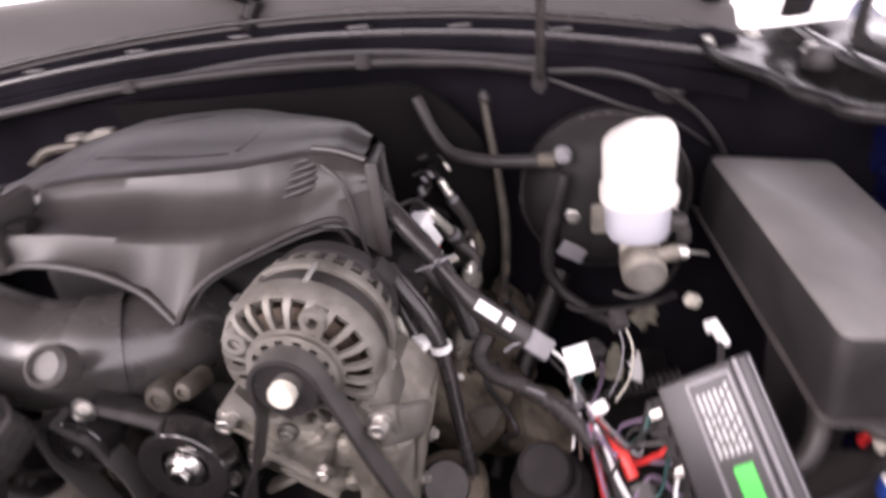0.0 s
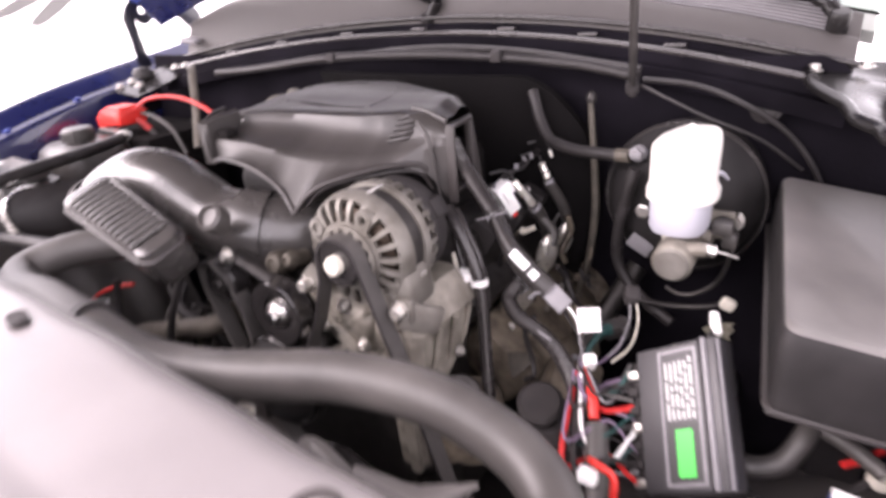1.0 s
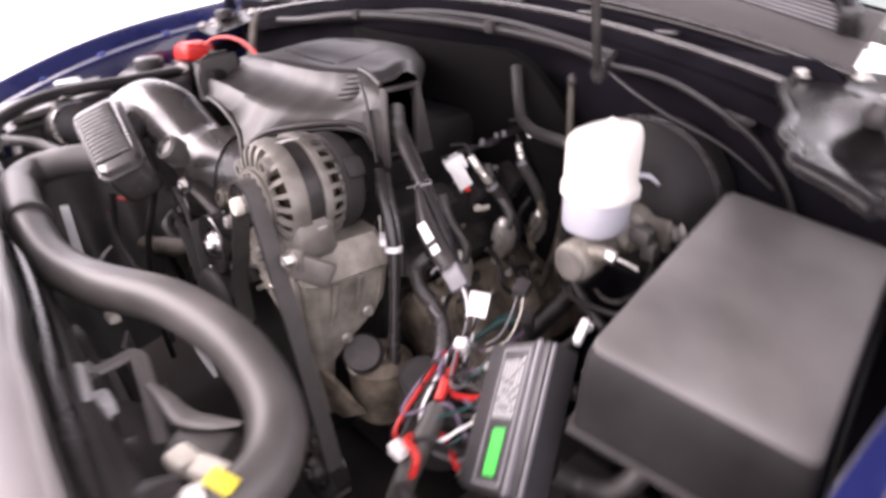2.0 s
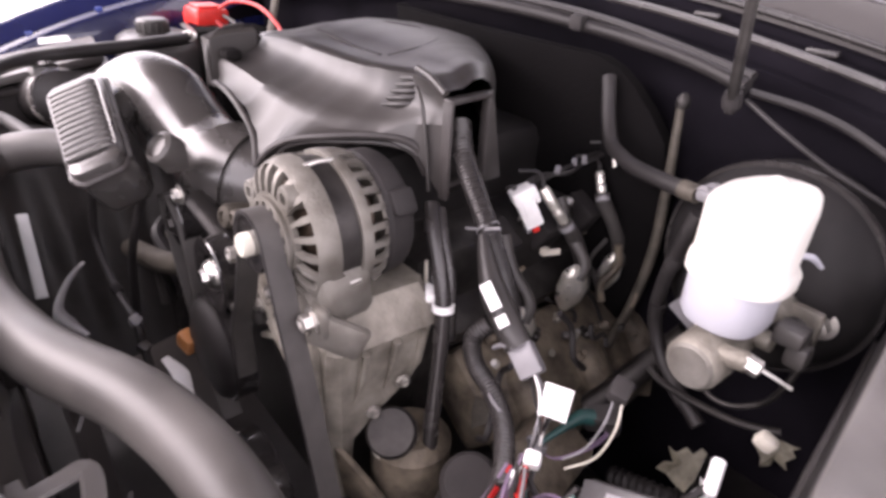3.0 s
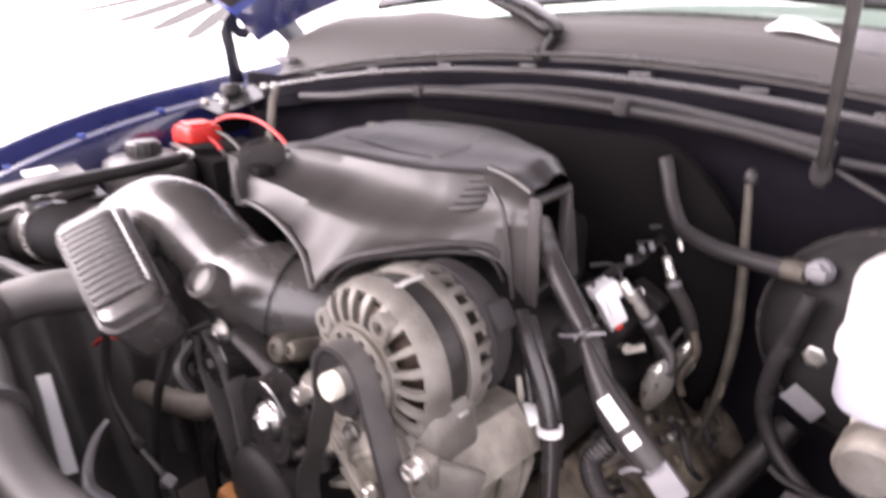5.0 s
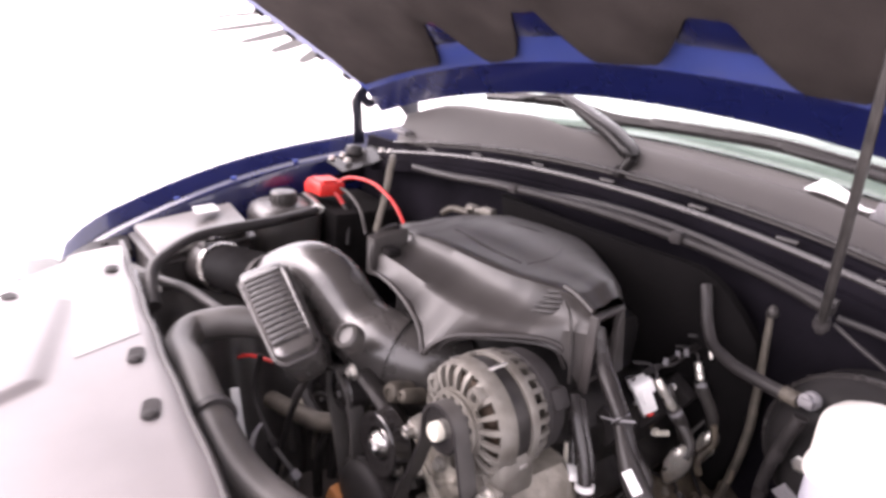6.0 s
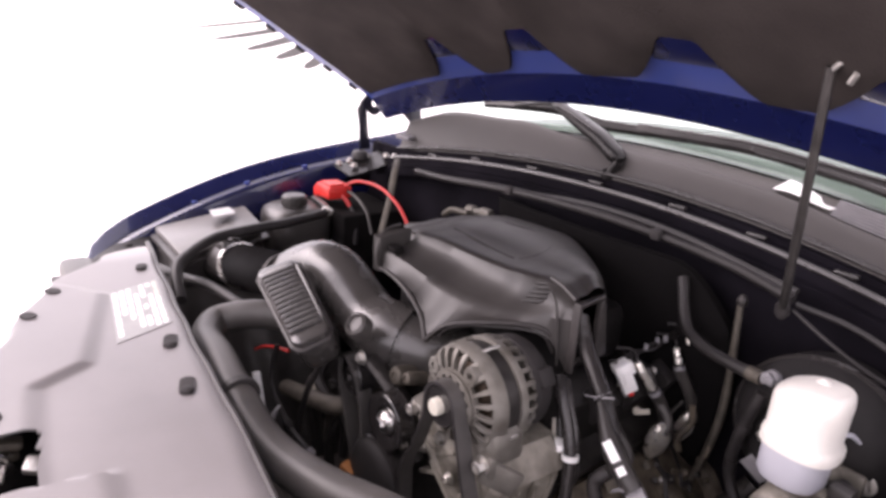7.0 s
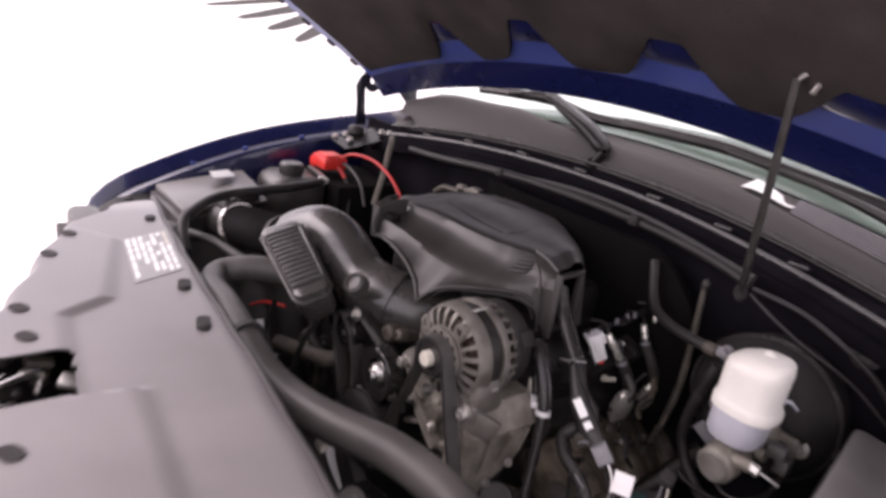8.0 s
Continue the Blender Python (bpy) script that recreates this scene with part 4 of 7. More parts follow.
solid("vapour_hose", tube([(-0.35, 0.272, 1.015), (-0.42, 0.287, 1.048), (-0.462, 0.320, 1.062), (-0.520, 0.392, 1.072), (-0.540, 0.475, 1.076), (-0.560, 0.575, 1.076), (-0.62, 0.705, 1.072)], 0.012, 12), M_RUBBER, "black rubber hose bent round the filter box", "hose")
solid("coolant_pipe", tube([(-0.62, 0.29, 0.99), (-0.50, 0.31, 1.005), (-0.40, 0.34, 1.015), (-0.30, 0.36, 1.015), (-0.22, 0.38, 1.01)], 0.010, 12), M_RUBBER, "black rubber pipe below the intake duct", "hose")

# added panel that brightens the black gap below the filter box
solid("gap_fill_panel", sheet(lambda u, v: (-0.50 + 0.17 * v + 0.010 * math.sin(u * 26) * math.sin(3.1 * v), 0.275 + 0.37 * u, 0.965 - 0.40 * v ** 1.2 + 0.012 * math.sin(u * 9 + 2 * v)), rng(0, 1, 30), rng(0, 1, 14), (-0.004, 0, -0.002)), M_HOSE, "grey-black panel added to lighten the dark gap below the filter box", "liner", kind="structure")

# ---- coolant tank, battery terminal ----
tank = thing("coolant_tank", (-0.74, 0.68, 0.85), "smoky black coolant tank with a screw cap", "coolant tank")
part("body", loft([[(-0.76 + 0.085 * sx * math.copysign(abs(math.cos(a)) ** 0.6, math.cos(a)), 0.685 + 0.085 * sx * math.copysign(abs(math.sin(a)) ** 0.6, math.sin(a)), z) for a in rng(0, 2 * math.pi * 23 / 24, 24)] for z, sx in ((0.85, 0.9), (0.98, 1.0), (1.03, 1.0), (1.05, 0.92), (1.062, 0.72))]), M_TANK, tank)
cp = (-0.745, 0.675, 1.060)
capb = spin([(0, 0), (0.026, 0), (0.026, 0.004), (0.031, 0.006), (0.032, 0.030), (0.028, 0.034), (0, 0.035)], cp, (0, 0, 1), 30)
part("cap", capb, M_TANK, tank, "ribbed black screw cap")
for k in range(16):
    a = 2 * math.pi * k / 16
    part("cap_rib", block((cp[0] + 0.032 * math.cos(a), cp[1] + 0.032 * math.sin(a), cp[2] + 0.017), (0.005, 0.004, 0.022), 0.001, pose(0, 0, 0, 0, 0, math.degrees(a)).to_3x3()), M_TANK, tank)
part("strap", tube([(-0.62, 0.708, 1.066), (-0.68, 0.735, 1.072), (-0.80, 0.76, 1.068)], 0.009, 8, flat=0.5), M_TANK, tank)
hexbolt(tank, (-0.622, 0.708, 1.072), (0.3, -0.4, 1), 0.012, 0.012)

bat = thing("battery", (-0.76, 0.84, 0.80), "black car battery in shade with a red terminal cover", "battery")
# case is near-black to carry the shade it stands in
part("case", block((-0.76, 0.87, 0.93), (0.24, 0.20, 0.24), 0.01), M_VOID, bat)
rc = part("terminal_cover", join(block((-0.765, 0.802, 1.092), (0.085, 0.075, 0.036), 0.008), block((-0.760, 0.800, 1.112), (0.060, 0.055, 0.010), 0.004), block((-0.81, 0.79, 1.082), (0.03, 0.045, 0.03), 0.006)), M_RED, bat, "bright red plastic terminal cover")
solid("battery_cable", tube([(-0.735, 0.815, 1.105), (-0.70, 0.84, 1.128), (-0.62, 0.86, 1.130), (-0.52, 0.855, 1.110), (-0.44, 0.84, 1.075), (-0.40, 0.83, 1.03)], 0.0042, 8), M_REDWIRE, "bright red battery cable arched over the battery", "cable")
lead = thing("battery_lead", (-0.70, 0.81, 1.05), "thick battery lead, red at the clamp and black below", "cable")
part("red_end", tube([(-0.735, 0.805, 1.090), (-0.715, 0.815, 1.076), (-0.697, 0.820, 1.058)], 0.0065, 8), M_REDWIRE, lead, "red insulated end")
part("black_lead", tube([(-0.699, 0.820, 1.060), (-0.675, 0.817, 1.046), (-0.650, 0.812, 1.022), (-0.630, 0.80, 0.97)], 0.0055, 8), M_RUBBER, lead, "black lead")
solid("earth_cable", tube([(-0.722, 0.825, 1.096), (-0.685, 0.832, 1.086), (-0.635, 0.836, 1.058), (-0.595, 0.832, 1.005)], 0.0045, 8), M_HOSE, "black earth cable beside the red terminal cover", "cable")
solid("lift_bracket", tube([(-0.560, 0.84, 1.02), (-0.590, 0.88, 1.10), (-0.622, 0.912, 1.160), (-0.655, 0.94, 1.180), (-0.70, 0.97, 1.182)], 0.009, 8, flat=0.5), M_STAIN, "bent grey steel stay near the battery", "bracket")
solid("fuel_line", tube([(-0.41, 0.93, 1.10), (-0.37, 0.925, 1.122), (-0.31, 0.925, 1.128)], 0.008, 8), M_STAIN, "short stained metal pipe behind the engine cover", "pipe")
solid("pipe_union", join(spin([(0, 0), (0.014, 0), (0.014, 0.02), (0.009, 0.024), (0.009, 0.05), (0, 0.05)], (-0.335, 0.945, 1.128), (1, 0.1, 0.1), 12), block((-0.275, 0.950, 1.136), (0.035, 0.02, 0.02), 0.004)), M_ALU, "dull metal pipe union behind the engine cover", "pipe union")

# ---- alternator ----
HUB = Vector((0.196, 0.466, 1.029))
alt = thing("alternator", (0.20, 0.56, 0.94), "cast aluminium alternator with slotted ends and a dark steel core", "alternator")
AX = Vector((0.0, 1.0, 0.0))


def ax_pt(r, a, h):
    return HUB + Vector((r * math.cos(a), h, r * math.sin(a)))


part("core_pack", spin([(0.068, 0.054), (0.0745, 0.054), (0.0745, 0.094), (0.068, 0.094)], HUB, AX, 64), M_DARKSTEEL, alt, "dark laminated steel core")
part("winding_core", spin([(0, 0.042), (0.040, 0.042), (0.058, 0.050), (0.062, 0.060), (0.062, 0.114), (0.052, 0.122), (0, 0.122)], HUB, AX, 40), M_COPPER, alt, "brown copper windings inside")
part("front_face", slotted([(0.024, 0.034), (0.029, 0.0305), (0.0320, 0.0300), (0.0385, 0.0300), (0.0430, 0.0308)], HUB, AX, 14, 0.5, (2,), thick=0.005), M_ALU, alt, "grey cast front face with a ring of holes")
part("front_housing", slotted([(0.0430, 0.0308), (0.0475, 0.0310), (0.0590, 0.0322), (0.0680, 0.0352), (0.0740, 0.0405), (0.0768, 0.0460), (0.0785, 0.0520), (0.0795, 0.0585), (0.0797, 0.0640)], HUB, AX, 22, 0.56, (1, 2, 3), 9, 0.0066), M_ALU, alt, "grey cast front housing with a ring of slots")
for a in (1.08, 2.60):
    part("boss", spin([(0.0060, -0.004), (0.0115, -0.004), (0.0130, -0.001), (0.0135, 0.02), (0.0060, 0.02)], ax_pt(0.060, a, 0.034), AX, 20), M_ALU, alt, "round boss with a hole")
part("rear_housing", slotted([(0.0735, 0.0890), (0.0790, 0.0890), (0.0797, 0.0900), (0.0797, 0.0985), (0.0795, 0.1010), (0.0785, 0.1130), (0.0750, 0.1220), (0.0680, 0.1270), (0.050, 0.1285)], HUB, AX, 26, 0.55, (4, 5, 6), 8, 0.0050), M_ALU, alt, "grey cast rear housing with fins")
part("rear_cap", spin([(0.0, 0.126), (0.068, 0.126), (0.072, 0.131), (0.071, 0.152), (0.066, 0.160), (0.056, 0.165), (0, 0.166)], HUB, AX, 48), M_DULL, alt, "black plastic rear cap")
part("plug_housing", block(ax_pt(0.058, 0.50, 0.146), (0.040, 0.030, 0.030), 0.006, pose(0, 0, 0, 0, -32, 0).to_3x3()), M_DULL, alt, "black plug housing on the rear cap")
part("clip", tube([ax_pt(0.0780, 1.36, 0.060), ax_pt(0.0800, 1.36, 0.076), ax_pt(0.0785, 1.36, 0.092)], 0.0026, 8, 3), M_ZINC, alt)
for a, wide in ((2.30, 0.26), (-0.62, 0.26), (3.9, 0.25)):
    part("bridge", loft([[ax_pt(r, a + d * w, h) for d, r in ((-1, 0.070), (-1, 0.0792), (-0.5, 0.0803), (0.5, 0.0803), (1, 0.0792), (1, 0.070))] for h, w in ((0.054, wide * 2.0), (0.062, wide * 1.7), (0.072, wide * 1.2), (0.080, wide * 0.8), (0.087, wide * 0.8), (0.092, wide), (0.096, wide * 1.1))]), M_ALU, alt, "cast bridge over the core")
    part("through_bolt", spin([(0, 0.0), (0.0045, 0.0), (0.0045, 0.012), (0.0036, 0.014), (0, 0.014)], ax_pt(0.0815, a + wide * 0.9, 0.072), AX, 10), M_ZINC, alt)
part("foot", loft([[ax_pt(r, a, h) for a, r in ((-0.22, 0.072), (-0.30, 0.0815 + e), (-0.46, 0.090 + e), (-0.66, 0.104 + e), (-0.86, 0.106 + e), (-1.02, 0.094 + e), (-1.20, 0.072))] for h, e in ((0.043, -0.010), (0.046, -0.004), (0.051, 0.0), (0.092, 0.0), (0.098, -0.004), (0.101, -0.010))]), M_ALU, alt, "cast foot below the housing")
part("ear", loft([[ax_pt(0.068, -0.98 + d * 0.3, h) for d, h in ((-1, 0.034), (1, 0.034), (1, 0.056), (-1, 0.056))], [ax_pt(0.093, -0.82 + d * 0.14, h) for d, h in ((-1, 0.034), (1, 0.034), (1, 0.052), (-1, 0.052))]]), M_ALU, alt, "lower mounting ear")
part("ear", loft([[ax_pt(0.066, 3.72 + d * 0.3, h) for d, h in ((-1, 0.024), (1, 0.024), (1, 0.055), (-1, 0.055))], [ax_pt(0.090, 3.70 + d * 0.14, h) for d, h in ((-1, 0.020), (1, 0.020), (1, 0.05), (-1, 0.05))]]), M_ALU, alt)
hexbolt(alt, (0.265, 0.500, 0.965), (0, -1, 0), 0.0095, 0.014)
hexbolt(alt, (0.120, 0.490, 0.978), (0, -1, 0), 0.0095, 0.016)
pul = part("pulley", spin([(0.008, 0.005), (0.030, 0.005), (0.0325, 0.008), (0.030, 0.010), (0.0300, 0.026), (0.0325, 0.028), (0.031, 0.032), (0.012, 0.033), (0.012, 0.03)], HUB, AX, 40), M_PAINTBLACK, alt, "black steel pulley")
part("nut", join(spin([(0.0055, -0.006), (0.011, -0.006), (0.0125, -0.003), (0.0125, 0.012), (0, 0.012)], HUB, AX, 24), spin([(0, -0.001), (0.0056, -0.001), (0.0056, -0.003), (0, -0.003)], HUB, AX, 12)), M_IVORY, pul, "pale nut with a socket")

# bracket and front of the engine
brk = thing("alternator_bracket", (0.28, 0.56, 0.70), "weathered cast aluminium accessory bracket with ribs", "bracket")
def brk_ring(z, xf, xb, yf, yb):
    return [(0.222, yf, z), (xf, yf, z), (xf + 0.012, yf + 0.012, z), (xb, yb - 0.010, z), (xb - 0.010, yb, z), (0.222, yb, z)]


part("casting", loft([brk_ring(0.966, 0.250, 0.268, 0.512, 0.640), brk_ring(0.944, 0.264, 0.284, 0.510, 0.645), brk_ring(0.928, 0.274, 0.292, 0.508, 0.648), brk_ring(0.922, 0.276, 0.294, 0.507, 0.648), brk_ring(0.917, 0.270, 0.288, 0.509, 0.645), brk_ring(0.86, 0.264, 0.280, 0.511, 0.640), brk_ring(0.835, 0.262, 0.277, 0.512, 0.615), brk_ring(0.80, 0.260, 0.272, 0.513, 0.572), brk_ring(0.775, 0.258, 0.268, 0.514, 0.550), brk_ring(0.68, 0.252, 0.262, 0.520, 0.545)]), M_ALU_OLD, brk)
part("rib", plate([(0.240, 0.500, 0.950), (0.256, 0.500, 0.950), (0.262, 0.508, 0.68), (0.244, 0.508, 0.68)], (0, 0.012, 0), 0.003), M_ALU_OLD, brk)
for y0 in (0.545, 0.585, 0.622):
    part("web", tube([(0.292, y0, 0.918), (0.284, y0, 0.88), (0.278, y0 - 0.006, 0.845)], (0.005, 0.004, 0.002), 8, 4), M_ALU_OLD, brk)
part("arm", join(block((0.283, 0.518, 0.948), (0.013, 0.058, 0.040), 0.006, pose(0, 0, 0, -24, 0, -38).to_3x3()), block((0.266, 0.506, 0.964), (0.034, 0.014, 0.034), 0.011)), M_ALU, brk, "clean cast arm")
for p in ((0.284, 0.60, 0.850), (0.276, 0.565, 0.815)):
    hexbolt(brk, p, (1, -0.2, 0), 0.006, 0.008)
pump = thing("steering_pump", (0.292, 0.587, 0.66), "round steel steering pump with a dark cap", "pump")
part("body", spin([(0, 0), (0.045, 0), (0.05, 0.02), (0.05, 0.09), (0.036, 0.105), (0, 0.108)], (0.292, 0.61, 0.67), (0, 0, 1), 32), M_RUST, pump)
part("label", spin([(0.022, 0), (0.031, 0.001), (0.031, 0.004), (0.022, 0.004)], (0.288, 0.585, 0.775), (0.45, -0.5, 0.75), 28), M_IVORY, pump, "pale ring below the cap")
part("cap", spin([(0, 0), (0.028, 0), (0.0305, 0.004), (0.0305, 0.018), (0.027, 0.022), (0, 0.022)], (0.290, 0.584, 0.780), (0.45, -0.5, 0.75), 28), M_DARKSTEEL, pump, "dark round cap")
part("guard", plate([(0.262, 0.518, 0.775), (0.275, 0.522, 0.770), (0.318, 0.556, 0.700), (0.285, 0.540, 0.680), (0.262, 0.530, 0.685)], (0, 0.008, 0), 0.002), M_RUST, pump, "browned guard plate")

PY = 0.468


def pulley(name, x, z, r, label, hub=M_STEEL, y=PY, w=0.026):
    p = thing("belt_pulley", (x, y, z - r), label, "pulley", "belt pulleys")
    part("rim", spin([(r * 0.55, 0.004), (r * 0.86, 0.0), (r, 0.0), (r * 1.03, 0.002), (r, 0.004), (r, w), (r * 1.02, w + 0.002), (r * 0.9, w + 0.003), (r * 0.55, w)], (x, y, z), AX, 40), M_PAINTBLACK, p, "glossy black rim")
    part("web", spin([(0, 0.006), (r * 0.3, 0.006), (r * 0.34, 0.009), (r * 0.58, 0.011), (r * 0.58, 0.018), (0, 0.018)], (x, y, z), AX, 32), M_DARKSTEEL, p)
    b = part("bolt_head", join(spin([(0, -0.002), (0.015, -0.002), (0.020, 0.004), (0.021, 0.008), (0, 0.008)], (x, y - 0.002, z), AX, 20), spin([(0, -0.008), (0.009, -0.008), (0.010, -0.006), (0.010, 0.002), (0, 0.002)], (x, y - 0.002, z), AX, 6)), hub, p, "bright bolt head")
    return p


pulley("idler", 0.063, 0.925, 0.047, "glossy black belt idler pulley with a bright bolt")
pulley("tensioner", -0.045, 0.952, 0.032, "small black belt tensioner pulley", M_DARKSTEEL)
wp = pulley("water_pump", 0.040, 0.800, 0.075, "wide black water pump pulley in shade", M_DARKSTEEL)
part("drum", spin([(0, -0.016), (0.050, -0.014), (0.066, -0.008), (0.071, 0.0), (0.071, 0.006), (0, 0.006)], (0.040, PY, 0.800), AX, 40), M_DARKPL, wp, "smooth black drum face")
pulley("crank", 0.12, 0.60, 0.085, "large dark crankshaft pulley low in the engine", M_DARKSTEEL)
pulley("lower", 0.30, 0.63, 0.06, "dark lower drive pulley", M_DARKSTEEL)


def strip_along(line, half, y0, y1):
    """A band that follows a line in the belt's plane."""
    bm = bmesh.new()
    pts = [Vector((x, 0, z)) for x, z in line]
    rows = []
    n = len(pts)
    for i, p in enumerate(pts):
        d = (pts[min(i + 1, n - 1)] - pts[max(i - 1, 0)]).normalized()
        o = Vector((-d.z, 0, d.x)) * half
        rows.append([bm.verts.new(p + o * s + Vector((0, PY + h, 0))) for s, h in ((-1, y0), (1, y0), (1, y1), (-1, y1))])
    for a, b in zip(rows, rows[1:]):
        for k in range(4):
            bm.faces.new((a[k], a[(k + 1) % 4], b[(k + 1) % 4], b[k]))
    bm.faces.new(rows[0])
    bm.faces.new(rows[-1])
    return bm


arc = [(HUB.x + 0.0325 * math.cos(a), HUB.z + 0.0325 * math.sin(a)) for a in rng(0.12, math.pi - 0.05, 18)]
left = [(HUB.x - 0.033, HUB.z - 0.03), (0.150, 0.96), (0.138, 0.925), (0.120, 0.895), (0.112, 0.86), (0.115, 0.80)]
right = [(0.360, 0.62), (0.325, 0.74), (0.288, 0.86), (0.258, 0.94)]
belt = thing("drive_belt", (0.2, PY, 0.62), "worn grey-black ribbed drive belt over the alternator pulley", "belt")
part("band", strip_along(right + arc + left, 0.0022, 0.002, 0.026), M_BELT, belt)
part("band", strip_along([(-0.088, 0.975), (-0.060, 0.985), (-0.025, 0.955), (-0.006, 0.910), (0.0, 0.865), (-0.002, 0.82)], 0.0022, -0.004, 0.022), M_BELT, belt)
part("band", strip_along([(-0.088, 0.975), (-0.082, 0.93), (-0.060, 0.875), (-0.040, 0.82), (0.0, 0.745), (0.05, 0.68)], 0.0022, -0.004, 0.022), M_BELT, belt)
part("edge", strip_along(right + arc + left, 0.0021, 0.0008, 0.0022), M_RUBBER, belt, "frayed dark edge")

front_cover = thing("timing_cover", (0.12, 0.56, 0.62), "weathered cast aluminium water pump and timing cover", "engine casting")
part("casting", loft([[(-0.10, 0.56, 0.98), (0.24, 0.55, 0.95), (0.24, 0.66, 0.95), (-0.10, 0.66, 0.98)], [(-0.12, 0.54, 0.85), (0.22, 0.53, 0.85), (0.24, 0.66, 0.85), (-0.12, 0.66, 0.85)], [(-0.08, 0.55, 0.60), (0.22, 0.55, 0.60), (0.22, 0.66, 0.60), (-0.08, 0.66, 0.60)]]), M_DARKSTEEL, front_cover)
for i in range(16):
    x, z = 0.13 + 0.09 * random.random(), 0.83 + 0.14 * random.random()
    r = 0.010 + 0.014 * random.random()
    part("boss", spin([(0, 0.03), (r, 0.03), (r * 0.95, 0.004), (r * 0.6, 0), (0, 0)], (x, 0.505 + 0.03 * random.random(), z), (0.3 * random.random() - 0.15, 1, 0.2 * random.random()), 14), M_ALU_OLD, front_cover)
lump = random.Random(7)
part("pump_casting", block((0.150, 0.530, 0.908), (0.105, 0.040, 0.105), 0.018, pose(0, 0, 0, 6, 24, -8).to_3x3(), 3), M_ALU_OLD, front_cover, "pale dusty pump casting")
for x, z, turn, ln in ((0.128, 0.935, 35, 0.060), (0.150, 0.900, 30, 0.080), (0.172, 0.872, 40, 0.070), (0.180, 0.925, -40, 0.060), (0.140, 0.868, -30, 0.045)):
    part("rib", block((x, 0.510, z), (ln, 0.018, 0.009), 0.0035, pose(0, 0, 0, 0, turn, lump.uniform(-8, 8)).to_3x3()), M_ALU_OLD, front_cover)
for x, z, r in ((0.122, 0.905, 0.012), (0.165, 0.945, 0.011), (0.192, 0.890, 0.010)):
    hexbolt(front_cover, (x, 0.506, z), (0, -1, 0), r * 0.7, 0.010)
for x, z, r in ((0.035, 0.985, 0.018), (0.066, 0.996, 0.012), (-0.055, 0.880, 0.017), (-0.030, 0.905, 0.012)):
    part("boss", spin([(0, 0.04), (r, 0.04), (r * 0.95, 0.008), (r * 0.75, 0.002), (r * 0.4, 0.0), (r * 0.35, 0.004), (0, 0.004)], (x, 0.502, z), (lump.uniform(-0.4, 0.4), 1, lump.uniform(-0.3, 0.2)), 16), M_STAIN, front_cover, "stained cast boss")
part("tensioner_arm", tube([(-0.02, 0.488, 0.995), (0.03, 0.505, 0.96), (0.07, 0.515, 0.92), (0.10, 0.520, 0.86)], (0.016, 0.020, 0.022, 0.02), 12, flat=0.6), M_DARKSTEEL, front_cover, "dark tensioner arm")
hexbolt(front_cover, (-0.02, 0.474, 1.0), (0, -1, 0), 0.009, 0.01)
hexbolt(front_cover, (0.10, 0.485, 0.90), (0, -1, 0), 0.008, 0.01)

block_th = thing("engine_block", (0.05, 0.80, 0.45), "dark dirty engine block below the cover", "engine")
part("block", block((0.04, 0.82, 0.72), (0.40, 0.34, 0.50), 0.02), M_DARKSTEEL, block_th)
part("intake_manifold", block((-0.03, 0.81, 1.00), (0.36, 0.30, 0.14), 0.03), M_DARKPL, block_th, "black plastic intake manifold")
head = thing("cylinder_head", (0.28, 0.87, 0.70), "heat-browned cylinder head and rocker cover", "engine casting")
part("rocker_cover", block((0.225, 0.86, 0.872), (0.09, 0.36, 0.06), 0.02, pose(0, 0, 0, 0, 38, 0).to_3x3()), M_DARKSTEEL, head)
part("manifold", tube([(0.345, 0.72, 0.715), (0.352, 0.79, 0.725), (0.345, 0.87, 0.715), (0.352, 0.94, 0.722), (0.35, 1.0, 0.715)], (0.036, 0.042, 0.034, 0.042, 0.034), 16, 6), M_RUST, head, "browned exhaust manifold")
part("head", block((0.285, 0.87, 0.765), (0.13, 0.36, 0.09), 0.015, pose(0, 0, 0, 0, 40, 0).to_3x3()), M_RUST, head)
for y in (0.76, 0.885, 1.0):
    part("port", tube([(0.30, y + 0.012, 0.79), (0.330, y + 0.008, 0.785), (0.358, y + 0.005, 0.755), (0.375, y + 0.01, 0.69)], (0.022, 0.027, 0.027, 0.022), 16), M_RUST, head, "browned exhaust port")
for x, y, z in ((0.303, 0.872, 0.886), (0.293, 0.980, 0.868), (0.305, 0.77, 0.86)):
    cb = thing("plug_boot", (x, y, z - 0.03), "bright dented metal spark plug shield on the head", "plug boot", "plug boots")
    part("shield", tube([(x - 0.012, y + 0.006, z - 0.040), (x - 0.005, y + 0.002, z - 0.018), (x + 0.002, y - 0.004, z + 0.008), (x + 0.006, y - 0.010, z + 0.034), (x + 0.008, y - 0.014, z + 0.046)], (0.007, 0.019, 0.0225, 0.016, 0.004), 18, 5, flat=0.62), M_BOOT, cb)
    part("lead", tube([(x + 0.012, y - 0.008, z + 0.026), (x + 0.01, y, z + 0.05), (x - 0.02, y - 0.005, z + 0.085), (x - 0.045, y, z + 0.12)], 0.0085, 10), M_HOSE, cb, "grey-black plug lead")
